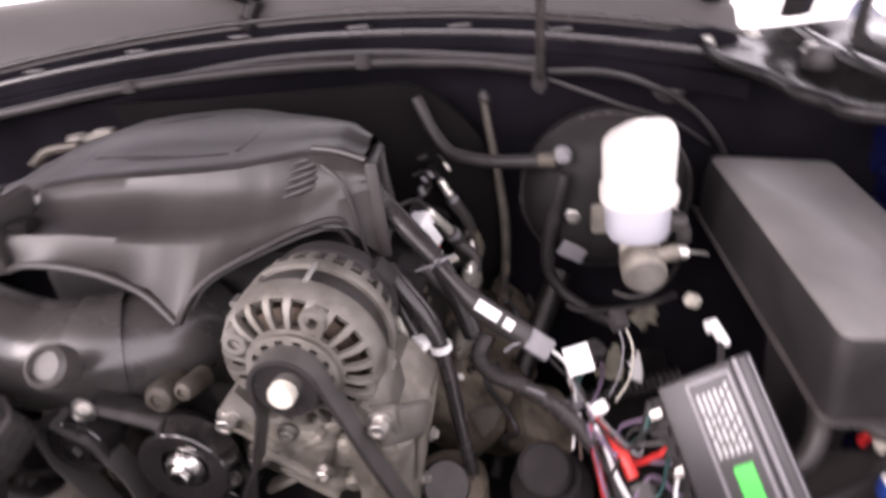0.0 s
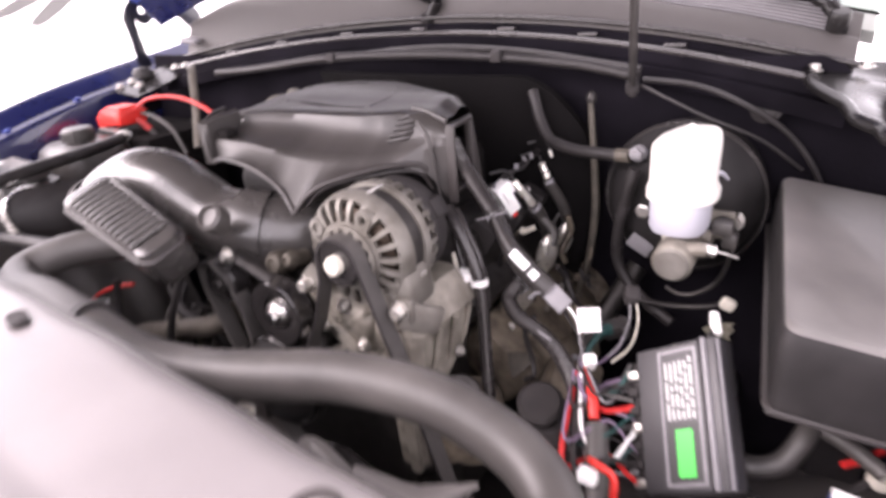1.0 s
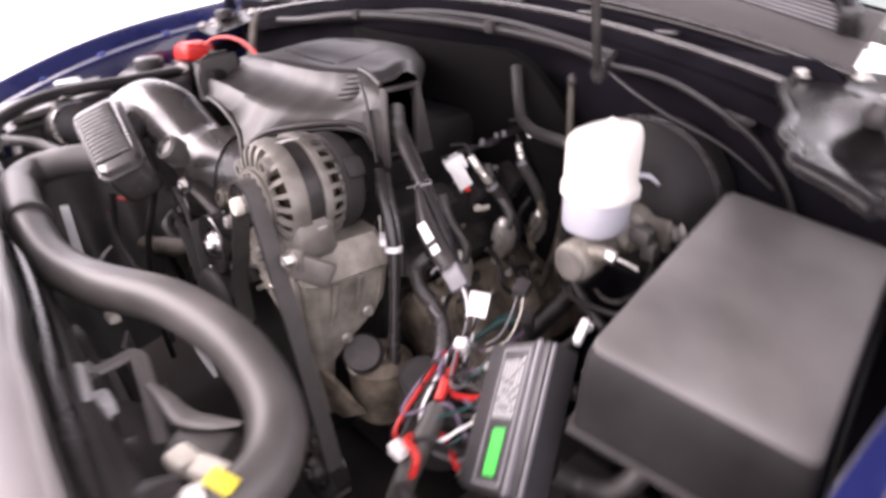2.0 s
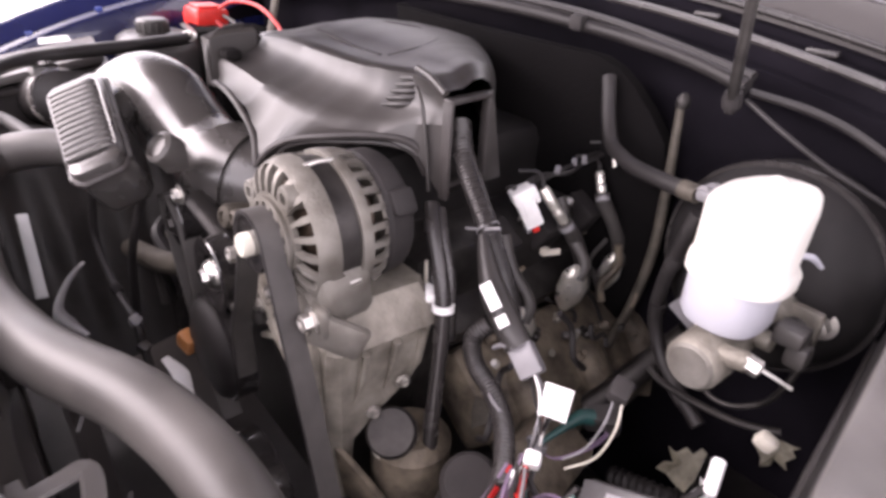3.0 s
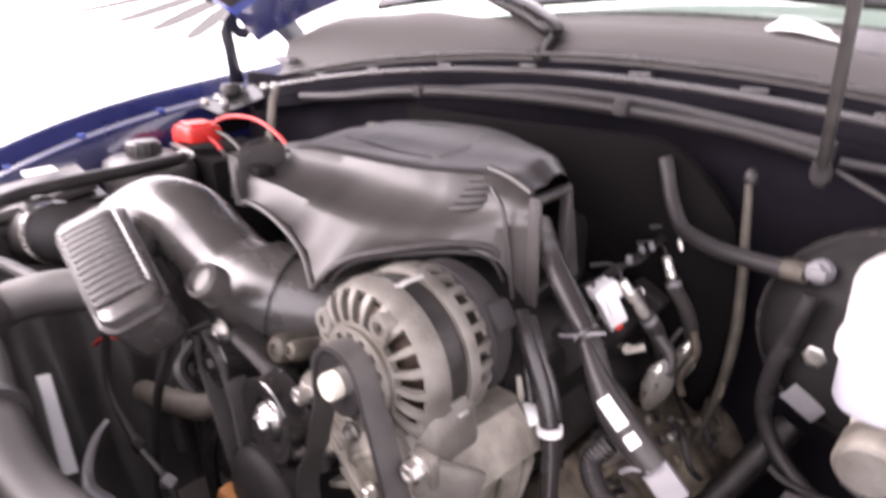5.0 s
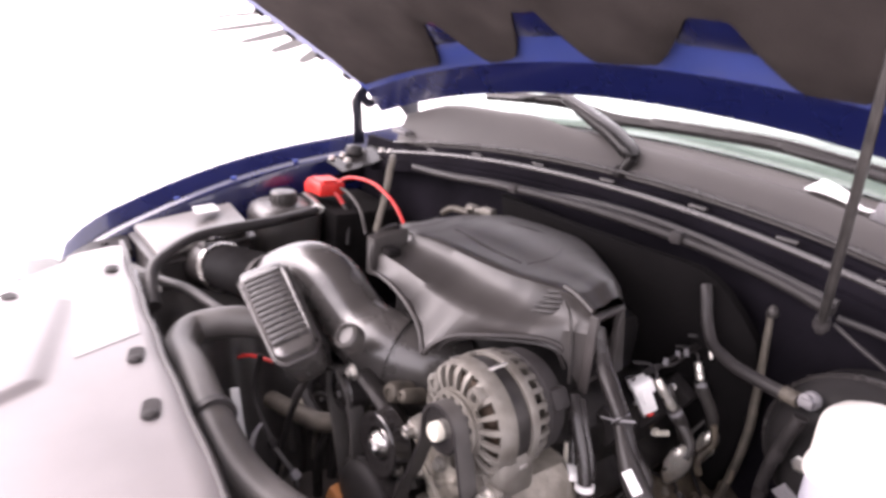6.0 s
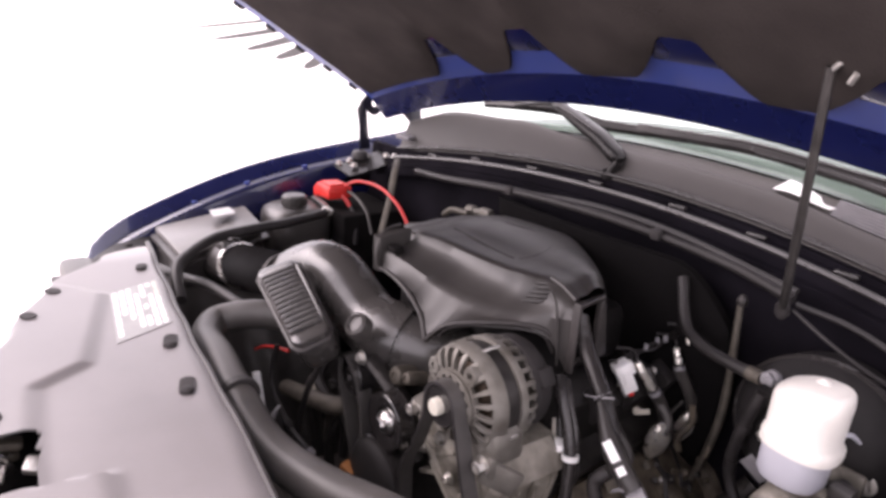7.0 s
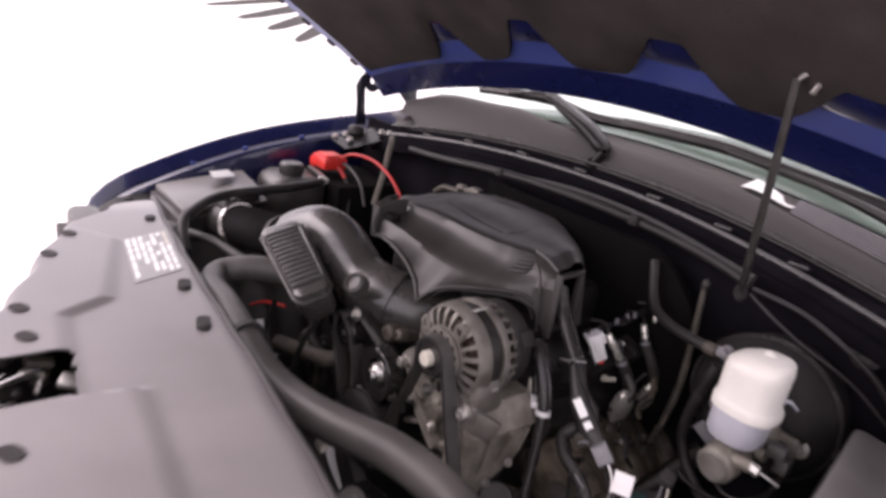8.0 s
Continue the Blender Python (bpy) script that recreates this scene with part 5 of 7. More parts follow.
for i, y in enumerate((0.78, 0.87, 0.96)):
    coil = thing("ignition_coil", (0.235, y, 0.93), "black ignition coil with a pale connector", "coil", "ignition coils")
    part("body", block((0.235, y, 0.955), (0.05, 0.045, 0.05), 0.006, pose(0, 0, 0, 0, 30, 0).to_3x3()), M_DULL, coil)
    if i == 1:
        cd = (Vector((0.269, 0.814, 0.986)) - Vector((0.254, 0.796, 1.033))).normalized()
        ct = axes(cd, (0.6, -0.6, 0.5))
        cc = Vector((0.2615, 0.805, 1.0095))
        part("connector", join(block(cc + cd * 0.006, (0.024, 0.022, 0.038), 0.003, ct), block(cc - cd * 0.020, (0.029, 0.026, 0.018), 0.003, ct), block(cc - cd * 0.014 + ct @ Vector((0.016, 0, 0)), (0.006, 0.014, 0.022), 0.002, ct), block(cc - cd * 0.006 + ct @ Vector((0, 0.013, 0)), (0.012, 0.004, 0.026), 0.001, ct)), M_LABEL, coil, "white plastic connector")
        part("clip", block(cc + cd * 0.030, (0.010, 0.009, 0.010), 0.002, ct), M_RED, coil, "red locking clip")
        part("lock_tab", block(cc + cd * 0.026 + ct @ Vector((-0.010, 0, 0)), (0.006, 0.014, 0.010), 0.002, ct), M_GREYPL, coil, "grey locking tab")
    part("bolt", spin([(0, 0), (0.006, 0), (0.006, 0.012), (0, 0.012)], (0.25, y + 0.03, 0.985), (0.5, -0.3, 0.8), 8), M_STEEL, coil)
rail = thing("injector_loom", (0.24, 0.93, 1.0), "black injector loom with bright ferrules", "wiring loom")
for k in range(4):
    dz = 0.004 * math.sin(2.3 * k)
    part("loom_wire", tube([(0.236 + 0.004 * k, 0.79, 1.030 + dz), (0.250 - 0.003 * k, 0.84, 1.036 - dz), (0.243 + 0.005 * k, 0.89, 1.040 + dz), (0.252 - 0.003 * k, 0.94, 1.046 - dz), (0.248, 0.99, 1.050 + dz)], 0.0024, 6), M_RUBBER, rail)
for a, b, r, hose in (((0.263, 0.828, 1.032), (0.287, 0.851, 0.987), 0.0072, ((0.291, 0.860, 0.976), (0.294, 0.878, 0.950), (0.296, 0.896, 0.912), (0.296, 0.905, 0.870))), ((0.262, 0.944, 1.030), (0.277, 0.938, 1.004), 0.0066, ((0.281, 0.940, 0.992), (0.292, 0.955, 0.962), (0.298, 0.972, 0.925), (0.298, 0.985, 0.880))), ((0.270, 0.960, 1.050), (0.276, 0.957, 1.038), 0.0036, ((0.279, 0.957, 1.030), (0.284, 0.962, 1.010)))):
    a, b = Vector(a), Vector(b)
    n = (b - a).length
    part("ferrule", spin([(0, 0), (r * 0.75, 0), (r, 0.003), (r, n * 0.55), (r * 0.9, n * 0.60), (r, n * 0.66), (r, n - 0.004), (r * 0.7, n), (0, n)], a, b - a, 14), M_BOOT, rail, "bright metal ferrule")
    if r > 0.005:
        part("collar", spin([(r * 0.8, 0), (r * 1.45, 0.001), (r * 1.5, 0.008), (r * 0.8, 0.010)], b + (b - a).normalized() * 0.002, b - a, 14), M_GREYPL, rail, "grey collar")
        part("lead", tube([b] + list(hose), 0.0105, 12), M_HOSE, rail, "grey-black plug lead")
    part("wire", tube([a, a + Vector((-0.006, 0.004, 0.010)), a + Vector((-0.020, 0.006, 0.014)), a + Vector((-0.04, -0.004, 0.010))], 0.0026, 6), M_RUBBER, rail)
for x, y, z in ((0.250, 0.868, 1.044), (0.247, 0.905, 1.046), (0.255, 0.915, 1.050), (0.252, 0.975, 1.052)):
    part("clip", block((x, y, z), (0.012, 0.007, 0.005), 0.001, pose(0, 0, 0, 20, 35, 40 + 300 * y).to_3x3()), M_GREYPL, rail, "small grey clip")
part("bracket", join(block((0.285, 0.837, 0.947), (0.024, 0.009, 0.004), 0.001, pose(0, 0, 0, 25, -20, 30).to_3x3()), block((0.277, 0.833, 0.946), (0.009, 0.012, 0.010), 0.002)), M_IVORY, rail, "small pale bracket")

bits = thing("head_brackets", (0.30, 0.85, 0.80), "small bright brackets, nuts and pipes along the cylinder head", "brackets")
for i in range(22):
    p = Vector((random.uniform(0.235, 0.36), random.uniform(0.70, 1.0), random.uniform(0.83, 0.93)))
    p.z -= max(0.0, p.x - 0.27) * 1.0
    r = random.uniform(0.004, 0.009)
    part("nut", spin([(0, 0), (r, 0), (r, r), (r * 0.6, r * 1.3), (r * 0.6, r * 2.2), (0, r * 2.2)], p, (random.uniform(-0.3, 0.8), random.uniform(-0.8, 0.1), 0.8), 8), (M_DARKSTEEL, M_ALU_OLD, M_RUST, M_RUST, M_DARKSTEEL, M_ZINC)[i % 6], bits)
for i in range(14):
    p = Vector((random.uniform(0.24, 0.40), random.uniform(0.68, 0.98), random.uniform(0.86, 0.98)))
    d = Vector((random.uniform(-0.02, 0.05), random.uniform(-0.05, 0.05), random.uniform(-0.10, -0.05)))
    w = Vector((random.uniform(-0.02, 0.02), random.uniform(-0.02, 0.02), 0))
    part("pipe", tube([p, p + d * 0.35 + w, p + d * 0.7 - w, p + d], random.choice((0.003, 0.004, 0.006)), 7, 5), (M_RUBBER, M_HOSE, M_RUST, M_DARKPL)[i % 4], bits)

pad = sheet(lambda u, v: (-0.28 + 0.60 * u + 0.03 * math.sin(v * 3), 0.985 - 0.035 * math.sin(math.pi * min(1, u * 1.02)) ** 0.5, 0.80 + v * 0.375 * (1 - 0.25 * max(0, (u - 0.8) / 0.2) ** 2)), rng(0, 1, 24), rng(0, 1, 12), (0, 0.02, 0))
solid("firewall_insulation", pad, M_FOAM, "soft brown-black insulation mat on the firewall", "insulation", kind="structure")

# ---- radiator hose ----
rh = thing("radiator_hose", (0.1, 0.30, 0.94), "thick grey-black rubber radiator hose curving across the bay", "hose")
part("hose", tube([(-0.192, 0.431, 1.010), (-0.241, 0.370, 1.012), (-0.262, 0.312, 1.002), (-0.204, 0.276, 1.002), (-0.108, 0.266, 1.012), (0.012, 0.254, 1.010), (0.100, 0.254, 0.997), (0.167, 0.267, 0.991), (0.238, 0.286, 0.996), (0.330, 0.326, 0.998), (0.422, 0.348, 0.986), (0.498, 0.348, 0.962), (0.547, 0.322, 0.946), (0.569, 0.278, 0.940), (0.556, 0.240, 0.933)], 0.0262, 22, 8), M_HOSE, rh)
part("seam", tube([(0.006, 0.2565, 1.014), (0.018, 0.2562, 1.0135)], 0.0288, 24, 2), M_RUBBER, rh)
part("clamp", tube([(0.564, 0.262, 0.938), (0.559, 0.248, 0.935)], 0.0290, 24, 2), M_ZINC, rh, "steel spring clamp")
part("tag", block((0.569, 0.270, 0.970), (0.024, 0.014, 0.004), 0.001, pose(0, 0, 0, 20, 15, 25).to_3x3()), M_YELLOW, rh, "small yellow tag")
fit_c = thing("hose_clip", (0.53, 0.25, 0.93), "pale plastic hose clip at the radiator neck", "clip")
part("clip", join(block((0.535, 0.272, 0.952), (0.03, 0.02, 0.018), 0.004, pose(0, 0, 0, 10, 20, 40).to_3x3()), block((0.50, 0.262, 0.945), (0.025, 0.022, 0.02), 0.005, pose(0, 0, 0, 0, 10, 15).to_3x3())), M_IVORY, fit_c)
part("neck", spin([(0, 0), (0.034, 0), (0.036, 0.03), (0.03, 0.05), (0, 0.05)], (0.53, 0.20, 0.925), (0, 1, 0), 20), M_PLASTIC, fit_c)

# fan shroud top and clutter behind the radiator
part("lip", tube([(x, lerp_rows(BACK, x) + 0.015, 1.006) for x in rng(-0.55, 0.62, 12)], 0.0060, 8, flat=0.7), M_SEAL, shroud, "glossy black upper lip")
part("lip", tube([(x, lerp_rows(BACK, x) + 0.026, 0.975) for x in rng(-0.55, 0.62, 12)], 0.0045, 8), M_PLASTIC, shroud, "black lower lip")
part("side_wall", plate([(0.15, 0.238, 0.968), (0.335, 0.226, 0.962), (0.335, 0.246, 0.900), (0.15, 0.252, 0.905)], (0, -0.005, 0), 0.0015), M_HOSE, shroud, "dusty black upper wall")
part("edge_strip", plate([(-0.066, 0.304, 0.998), (-0.010, 0.296, 0.916), (-0.009, 0.309, 0.915), (-0.065, 0.316, 0.997)], (-0.004, 0, -0.003), 0.001), M_INK, shroud, "pale grey edge strip")
part("strut", tube([(0.300, 0.236, 0.948), (0.318, 0.240, 0.947), (0.316, 0.262, 0.947), (0.314, 0.282, 0.945), (0.350, 0.278, 0.936), (0.430, 0.262, 0.912)], (0.006, 0.008, 0.008, 0.009, 0.009, 0.007), 8, flat=0.45, square=0.6), M_LID, shroud, "dusty grey angled strut")
part("strut", tube([(0.372, 0.276, 0.945), (0.395, 0.283, 0.935), (0.425, 0.288, 0.928), (0.452, 0.305, 0.928), (0.474, 0.324, 0.930)], (0.004, 0.008, 0.012, 0.010, 0.003), 8, flat=0.4), M_LID, shroud)
part("strut", tube([(-0.100, 0.362, 0.900), (-0.086, 0.345, 0.895), (-0.052, 0.326, 0.892), (-0.010, 0.314, 0.895), (0.030, 0.315, 0.900), (0.078, 0.328, 0.906)], (0.003, 0.004, 0.005, 0.006, 0.010, 0.003), 8, flat=0.4), M_GREYPL, shroud, "curved pale grey bracket")
part("block", join(block((0.350, 0.219, 0.948), (0.062, 0.022, 0.036), 0.006, pose(0, 0, 0, 0, 8, -8).to_3x3()), block((0.374, 0.233, 0.940), (0.030, 0.018, 0.030), 0.007)), M_INK, shroud, "pale grey bracket block")
part("block", block((0.455, 0.292, 0.905), (0.060, 0.036, 0.034), 0.006, pose(0, 0, 0, 12, 0, 30).to_3x3()), M_HOSE, shroud)
part("block", block((0.215, 0.286, 0.945), (0.022, 0.014, 0.012), 0.004), M_IVORY, shroud, "small pale clip")
part("baffle", plate([(0.36, 0.235, 0.935), (0.50, 0.222, 0.925), (0.52, 0.300, 0.860), (0.36, 0.300, 0.880)], (0, 0.004, 0.006), 0.002), M_PLASTIC, shroud, "black sloping baffle")
fanw = thing("cooling_fan", (0.1, 0.30, 0.5), "black plastic cooling fan behind the radiator", "fan")
for k in range(7):
    a = 2 * math.pi * k / 7
    r0, r1 = 0.04, 0.16
    part("blade", loft([[(0.22 + r * math.cos(a + da), 0.285 + dy, 0.74 + r * math.sin(a + da)) for da, dy in ((-w, 0), (w, 0.02), (w, 0.024), (-w, 0.004))] for r, w in ((r0, 0.30), (0.10, 0.22), (r1, 0.2))]), M_PLASTIC, fanw)
part("hub", spin([(0, 0), (0.045, 0.0), (0.05, 0.01), (0.045, 0.04), (0, 0.045)], (0.22, 0.27, 0.74), (0, 1, 0), 24), M_PLASTIC, fanw)
solid("oxygen_lead", tube([(-0.10, 0.45, 0.98), (-0.14, 0.43, 0.88), (-0.17, 0.425, 0.78), (-0.19, 0.425, 0.70), (-0.18, 0.43, 0.60)], 0.006, 8), M_RUBBER, "thin black lead hanging below the duct", "cable")
solid("steel_rod", tube([(-0.17, 0.425, 0.745), (-0.185, 0.427, 0.70), (-0.19, 0.43, 0.62)], 0.0035, 8), M_ZINC, "thin bright rod low beside the engine", "rod")
solid("red_wire", tube([(-0.40, 0.432, 0.85), (-0.33, 0.428, 0.89), (-0.25, 0.423, 0.924), (-0.22, 0.43, 0.93)], 0.0035, 8), M_REDWIRE, "short red wire under the duct", "wire")
solid("amber_clip", block((-0.018, 0.452, 0.782), (0.03, 0.022, 0.03), 0.006, pose(0, 0, 0, 0, 20, 15).to_3x3()), M_ORANGE, "small amber plastic clip by the pulley", "clip")
solid("paper_strip", tube([(-0.03, 0.42, 0.76), (0.0, 0.43, 0.745), (0.02, 0.43, 0.72), (0.05, 0.435, 0.68)], (0.006, 0.012, 0.009, 0.004), 6, 6, flat=0.3), M_LABEL, "torn white paper strip low by the belt", "paper")
solid("lower_hose", tube([(-0.30, 0.46, 0.80), (-0.20, 0.46, 0.832), (-0.160, 0.46, 0.846), (-0.115, 0.47, 0.856), (-0.085, 0.50, 0.864)], 0.017, 16), M_STAIN, "black rubber hose low beside the pulleys", "hose")

# ---- brakes ----
boost = thing("brake_booster", (0.535, 0.93, 0.86), "round black steel brake booster on the firewall", "brake booster")
BC = Vector((0.505, 0.935, 0.997))
part("shell", spin([(0, -0.050), (0.040, -0.052), (0.078, -0.045), (0.102, -0.028), (0.114, -0.008), (0.117, 0.0), (0.121, 0.002), (0.122, 0.010), (0.117, 0.014), (0.115, 0.06), (0.09, 0.080), (0, 0.082)], BC, (0, 1, 0), 64), M_DARKPL, boost)
part("rim", spin([(0.1185, 0.0), (0.1225, 0.0), (0.1235, 0.006), (0.1185, 0.008)], BC, (0, 1, 0), 64), M_SEAL, boost, "glossy folded rim")
part("check_valve", join(spin([(0, 0), (0.012, 0), (0.0135, 0.006), (0.0115, 0.012), (0.008, 0.014), (0.008, 0.026), (0, 0.026)], (0.447, 0.895, 1.076), (-0.15, -0.9, 0.25), 20), block((0.447, 0.872, 1.080), (0.018, 0.012, 0.012), 0.003)), M_GREYPL, boost, "grey check valve")
hexbolt(boost, (0.458, 0.898, 0.987), (0, -1, 0), 0.012, 0.016)
hexbolt(boost, (0.585, 0.90, 0.985), (0, -1, 0), 0.012, 0.016)
mc = thing("master_cylinder", (0.53, 0.78, 0.94), "cast aluminium brake master cylinder with a white fluid reservoir", "master cylinder")
MA = Vector((0.537, 0.737, 0.976))
MD = (Vector((0.538, 0.895, 0.986)) - MA).normalized()
part("body", spin([(0, 0), (0.0235, 0), (0.0265, 0.004), (0.0270, 0.034), (0.0255, 0.040), (0.0255, 0.058), (0.023, 0.062), (0.023, 0.12), (0.030, 0.126), (0.032, 0.148), (0, 0.149)], MA, MD, 32), M_ALU_OLD, mc)
part("end_plug", spin([(0, -0.003), (0.021, -0.003), (0.0235, 0.0), (0, 0.001)], MA, MD, 28), M_ALU, mc)
part("flange", block(MA + MD * 0.142, (0.11, 0.012, 0.045), 0.008), M_ALU_OLD, mc)
part("port", spin([(0, 0), (0.010, 0), (0.010, 0.022), (0.007, 0.026), (0, 0.026)], MA + Vector((0.016, 0.020, 0.016)), (1, 0.0, 0.2), 16), M_ALU_OLD, mc)
part("port", spin([(0, 0), (0.010, 0), (0.010, 0.018), (0, 0.018)], MA + Vector((0.018, 0.080, 0.012)), (1, -0.05, 0.1), 16), M_ALU_OLD, mc)
part("pipe_nut", spin([(0, 0), (0.0085, 0), (0.0085, 0.014), (0.004, 0.016), (0, 0.016)], MA + Vector((0.036, 0.020, 0.021)), (1, 0.15, -0.2), 6), M_ZINC, mc)
RX, RY = 0.5324, 0.7905


def oval(z, a, b, cx=0.0, cy=0.0, p=0.72, n=36):
    out = []
    for k in range(n):
        t = 2 * math.pi * k / n
        c, s = math.cos(t), math.sin(t)
        out.append((RX + cx + a * math.copysign(abs(c) ** p, c), RY + cy + b * math.copysign(abs(s) ** p, s), z))
    return out


res = part("reservoir", loft([oval(1.006, 0.028, 0.030), oval(1.0085, 0.0350, 0.0370, p=0.8), oval(1.015, 0.0383, 0.0405, p=0.8), oval(1.040, 0.0388, 0.0410, p=0.8), oval(1.060, 0.0390, 0.0412, p=0.8)]), M_CLEAR, mc, "milky translucent reservoir")
part("upper_shell", loft([oval(z, a, b, cx, cy, p) for z, a, b, cx, cy, p in (
    (1.0535, 0.0430, 0.0415, 0.001, 0.002, 0.75), (1.0548, 0.0455, 0.0435, 0.001, 0.002, 0.75), (1.0660, 0.0458, 0.0438, 0.001, 0.002, 0.75), (1.0700, 0.0440, 0.0425, 0.0, 0.002, 0.75),
    (1.0740, 0.0415, 0.0410, 0.0, 0.002, 0.75), (1.1000, 0.0418, 0.0412, 0.0, 0.002, 0.75), (1.1180, 0.0420, 0.0412, 0.0, 0.002, 0.75), (1.1255, 0.0412, 0.0405, 0.001, 0.002, 0.75),
    (1.1330, 0.0375, 0.0375, 0.004, 0.003, 0.78), (1.1400, 0.0300, 0.0310, 0.010, 0.005, 0.8), (1.1435, 0.0240, 0.0255, 0.013, 0.006, 0.8))]), M_WHITE, mc, "bright white upper shell and cap")
part("cap_tab", loft([oval(1.1410, 0.010, 0.007, 0.004, 0.008), oval(1.1455, 0.008, 0.005, 0.004, 0.010), oval(1.1485, 0.003, 0.003, 0.003, 0.011)]), M_WHITE, mc)
part("hook", tube([(0.564, 0.822, 1.078), (0.572, 0.836, 1.076), (0.579, 0.850, 1.064)], (0.0028, 0.0034, 0.0022), 8, 4), M_CLEAR, mc, "white side hook")
part("foot", tube([(RX, RY - 0.005, 1.010), (RX, RY - 0.005, 0.985)], 0.020, 16, 2), M_IVORY, mc)
part("fluid_sensor", join(block((RX + 0.052, RY + 0.03, 1.005), (0.028, 0.024, 0.020), 0.004), block((RX + 0.062, RY + 0.035, 0.985), (0.02, 0.02, 0.024), 0.004)), M_HOSE, mc, "dark sensor plug")
solid("brake_pipe", tube([(0.580, 0.758, 0.996), (0.596, 0.763, 0.992), (0.613, 0.769, 0.986)], 0.0020, 8), M_ZINC, "straight bright steel brake pipe at the master cylinder", "brake pipe", "brake pipes")
solid("brake_pipe", tube([(0.560, 0.840, 0.990), (0.578, 0.834, 1.012), (0.592, 0.831, 1.008), (0.599, 0.830, 0.988), (0.596, 0.830, 0.955), (0.584, 0.830, 0.917), (0.559, 0.830, 0.892), (0.534, 0.832, 0.884), (0.512, 0.842, 0.886)], 0.0032, 8), M_DARKSTEEL, "dark looped brake pipe below the reservoir", "brake pipe", "brake pipes")
solid("brake_pipe", tube([(0.445, 0.855, 0.856), (0.469, 0.850, 0.850), (0.523, 0.850, 0.852), (0.567, 0.850, 0.861), (0.60, 0.86, 0.87)], 0.0042, 8), M_DARKSTEEL, "dark brake pipe along the frame", "brake pipe", "brake pipes")
vac = thing("vacuum_hose", (0.40, 0.88, 1.06), "bent black rubber vacuum hose to the brake booster", "hose")
part("hose", tube([(0.240, 0.958, 1.152), (0.247, 0.952, 1.140), (0.262, 0.940, 1.108), (0.286, 0.922, 1.082), (0.312, 0.908, 1.076), (0.345, 0.895, 1.073), (0.40, 0.883, 1.074), (0.436, 0.876, 1.077)], 0.0095, 12), M_RUBBER, vac)
part("end_sleeve", tube([(0.415, 0.880, 1.0755), (0.437, 0.876, 1.077)], 0.0108, 12, 2), M_STAIN, vac, "browned end sleeve")
cdt = thing("wiring_conduit", (0.42, 0.88, 0.85), "black conduit running down beside the booster", "conduit")
part("sleeve", tube([(0.447, 0.868, 1.060), (0.440, 0.868, 1.03), (0.425, 0.878, 0.965), (0.420, 0.888, 0.905), (0.438, 0.885, 0.865), (0.470, 0.872, 0.842), (0.52, 0.86, 0.815)], 0.009, 12), M_RUBBER, cdt)
for a, b in (((0.4335, 0.873, 1.000), (0.429, 0.8755, 0.982)), ((0.4215, 0.885, 0.925), (0.420, 0.888, 0.908)), ((0.4785, 0.8695, 0.836), (0.495, 0.865, 0.828))):
    part("tape_wrap", tube([a, b], 0.0101, 12, 2), M_DULL, cdt, "matt black tape wrap")
solid("white_tag", join(block((0.457, 0.888, 0.928), (0.040, 0.003, 0.024), 0.001, pose(0, 0, 0, 0, 32, 8).to_3x3()), block((0.457, 0.8862, 0.928), (0.024, 0.001, 0.008), 0, pose(0, 0, 0, 0, 32, 8).to_3x3())), M_GREYPL, "pale grey printed tag on the conduit", "tag")
rodp = thing("dipstick_tube", (0.336, 0.99, 0.90), "slim weathered steel dipstick tube at the firewall", "dipstick")
part("tube", tube([(0.334, 0.984, 1.138), (0.342, 0.979, 1.072), (0.350, 0.974, 1.0), (0.354, 0.968, 0.935), (0.350, 0.955, 0.86), (0.335, 0.94, 0.78)], (0.005, 0.0062, 0.0075, 0.0078, 0.007, 0.007), 10), M_STAIN, rodp)
part("cap", spin([(0, 0), (0.008, 0), (0.009, 0.006), (0.008, 0.012), (0.004, 0.018), (0, 0.018)], (0.336, 0.984, 1.132), (0, 0, 1), 14), M_DARKSTEEL, rodp)
solid("steering_shaft", tube([(0.44, 0.95, 0.86), (0.40, 0.90, 0.78), (0.36, 0.82, 0.70), (0.33, 0.74, 0.62)], 0.018, 12), M_DARKSTEEL, "dark steering shaft low in the bay", "shaft")
solid("frame_rail", block((0.56, 0.72, 0.60), (0.12, 0.75, 0.14), 0.02), M_DARKSTEEL, "dark chassis rail deep in the bay", "rail")


def scrap(name, at, outline, turn, material, label):
    """A crumpled torn sheet: a jagged outline, folded across the middle."""
    bm = bmesh.new()
    rot = pose(0, 0, 0, *turn).to_3x3()
    n = len(outline)
    rings = []
    for h in (0.0, 0.0012):
        rings.append([bm.verts.new(Vector(at) + rot @ Vector((x, y, h + 0.008 * math.sin(70 * x + 40 * y) + 0.30 * abs(x)))) for x, y in outline])
    mids = [bm.verts.new(Vector(at) + rot @ Vector((0.001, 0.002, h + 0.006))) for h in (0.0, 0.0012)]
    for k in range(n):
        m = (k + 1) % n
        bm.faces.new((rings[1][k], rings[1][m], mids[1]))
        bm.faces.new((rings[0][m], rings[0][k], mids[0]))
        bm.faces.new((rings[0][k], rings[0][m], rings[1][m], rings[1][k]))
    return solid(name, bm, material, label, "scrap")


JAG = ((-0.024, 0.012), (-0.012, 0.010), (-0.004, 0.022), (0.006, 0.018), (0.012, 0.030), (0.020, 0.028), (0.022, -0.010), (0.018, -0.030), (0.004, -0.026), (-0.010, -0.020), (-0.024, -0.022), (-0.020, -0.008), (-0.008, -0.004))
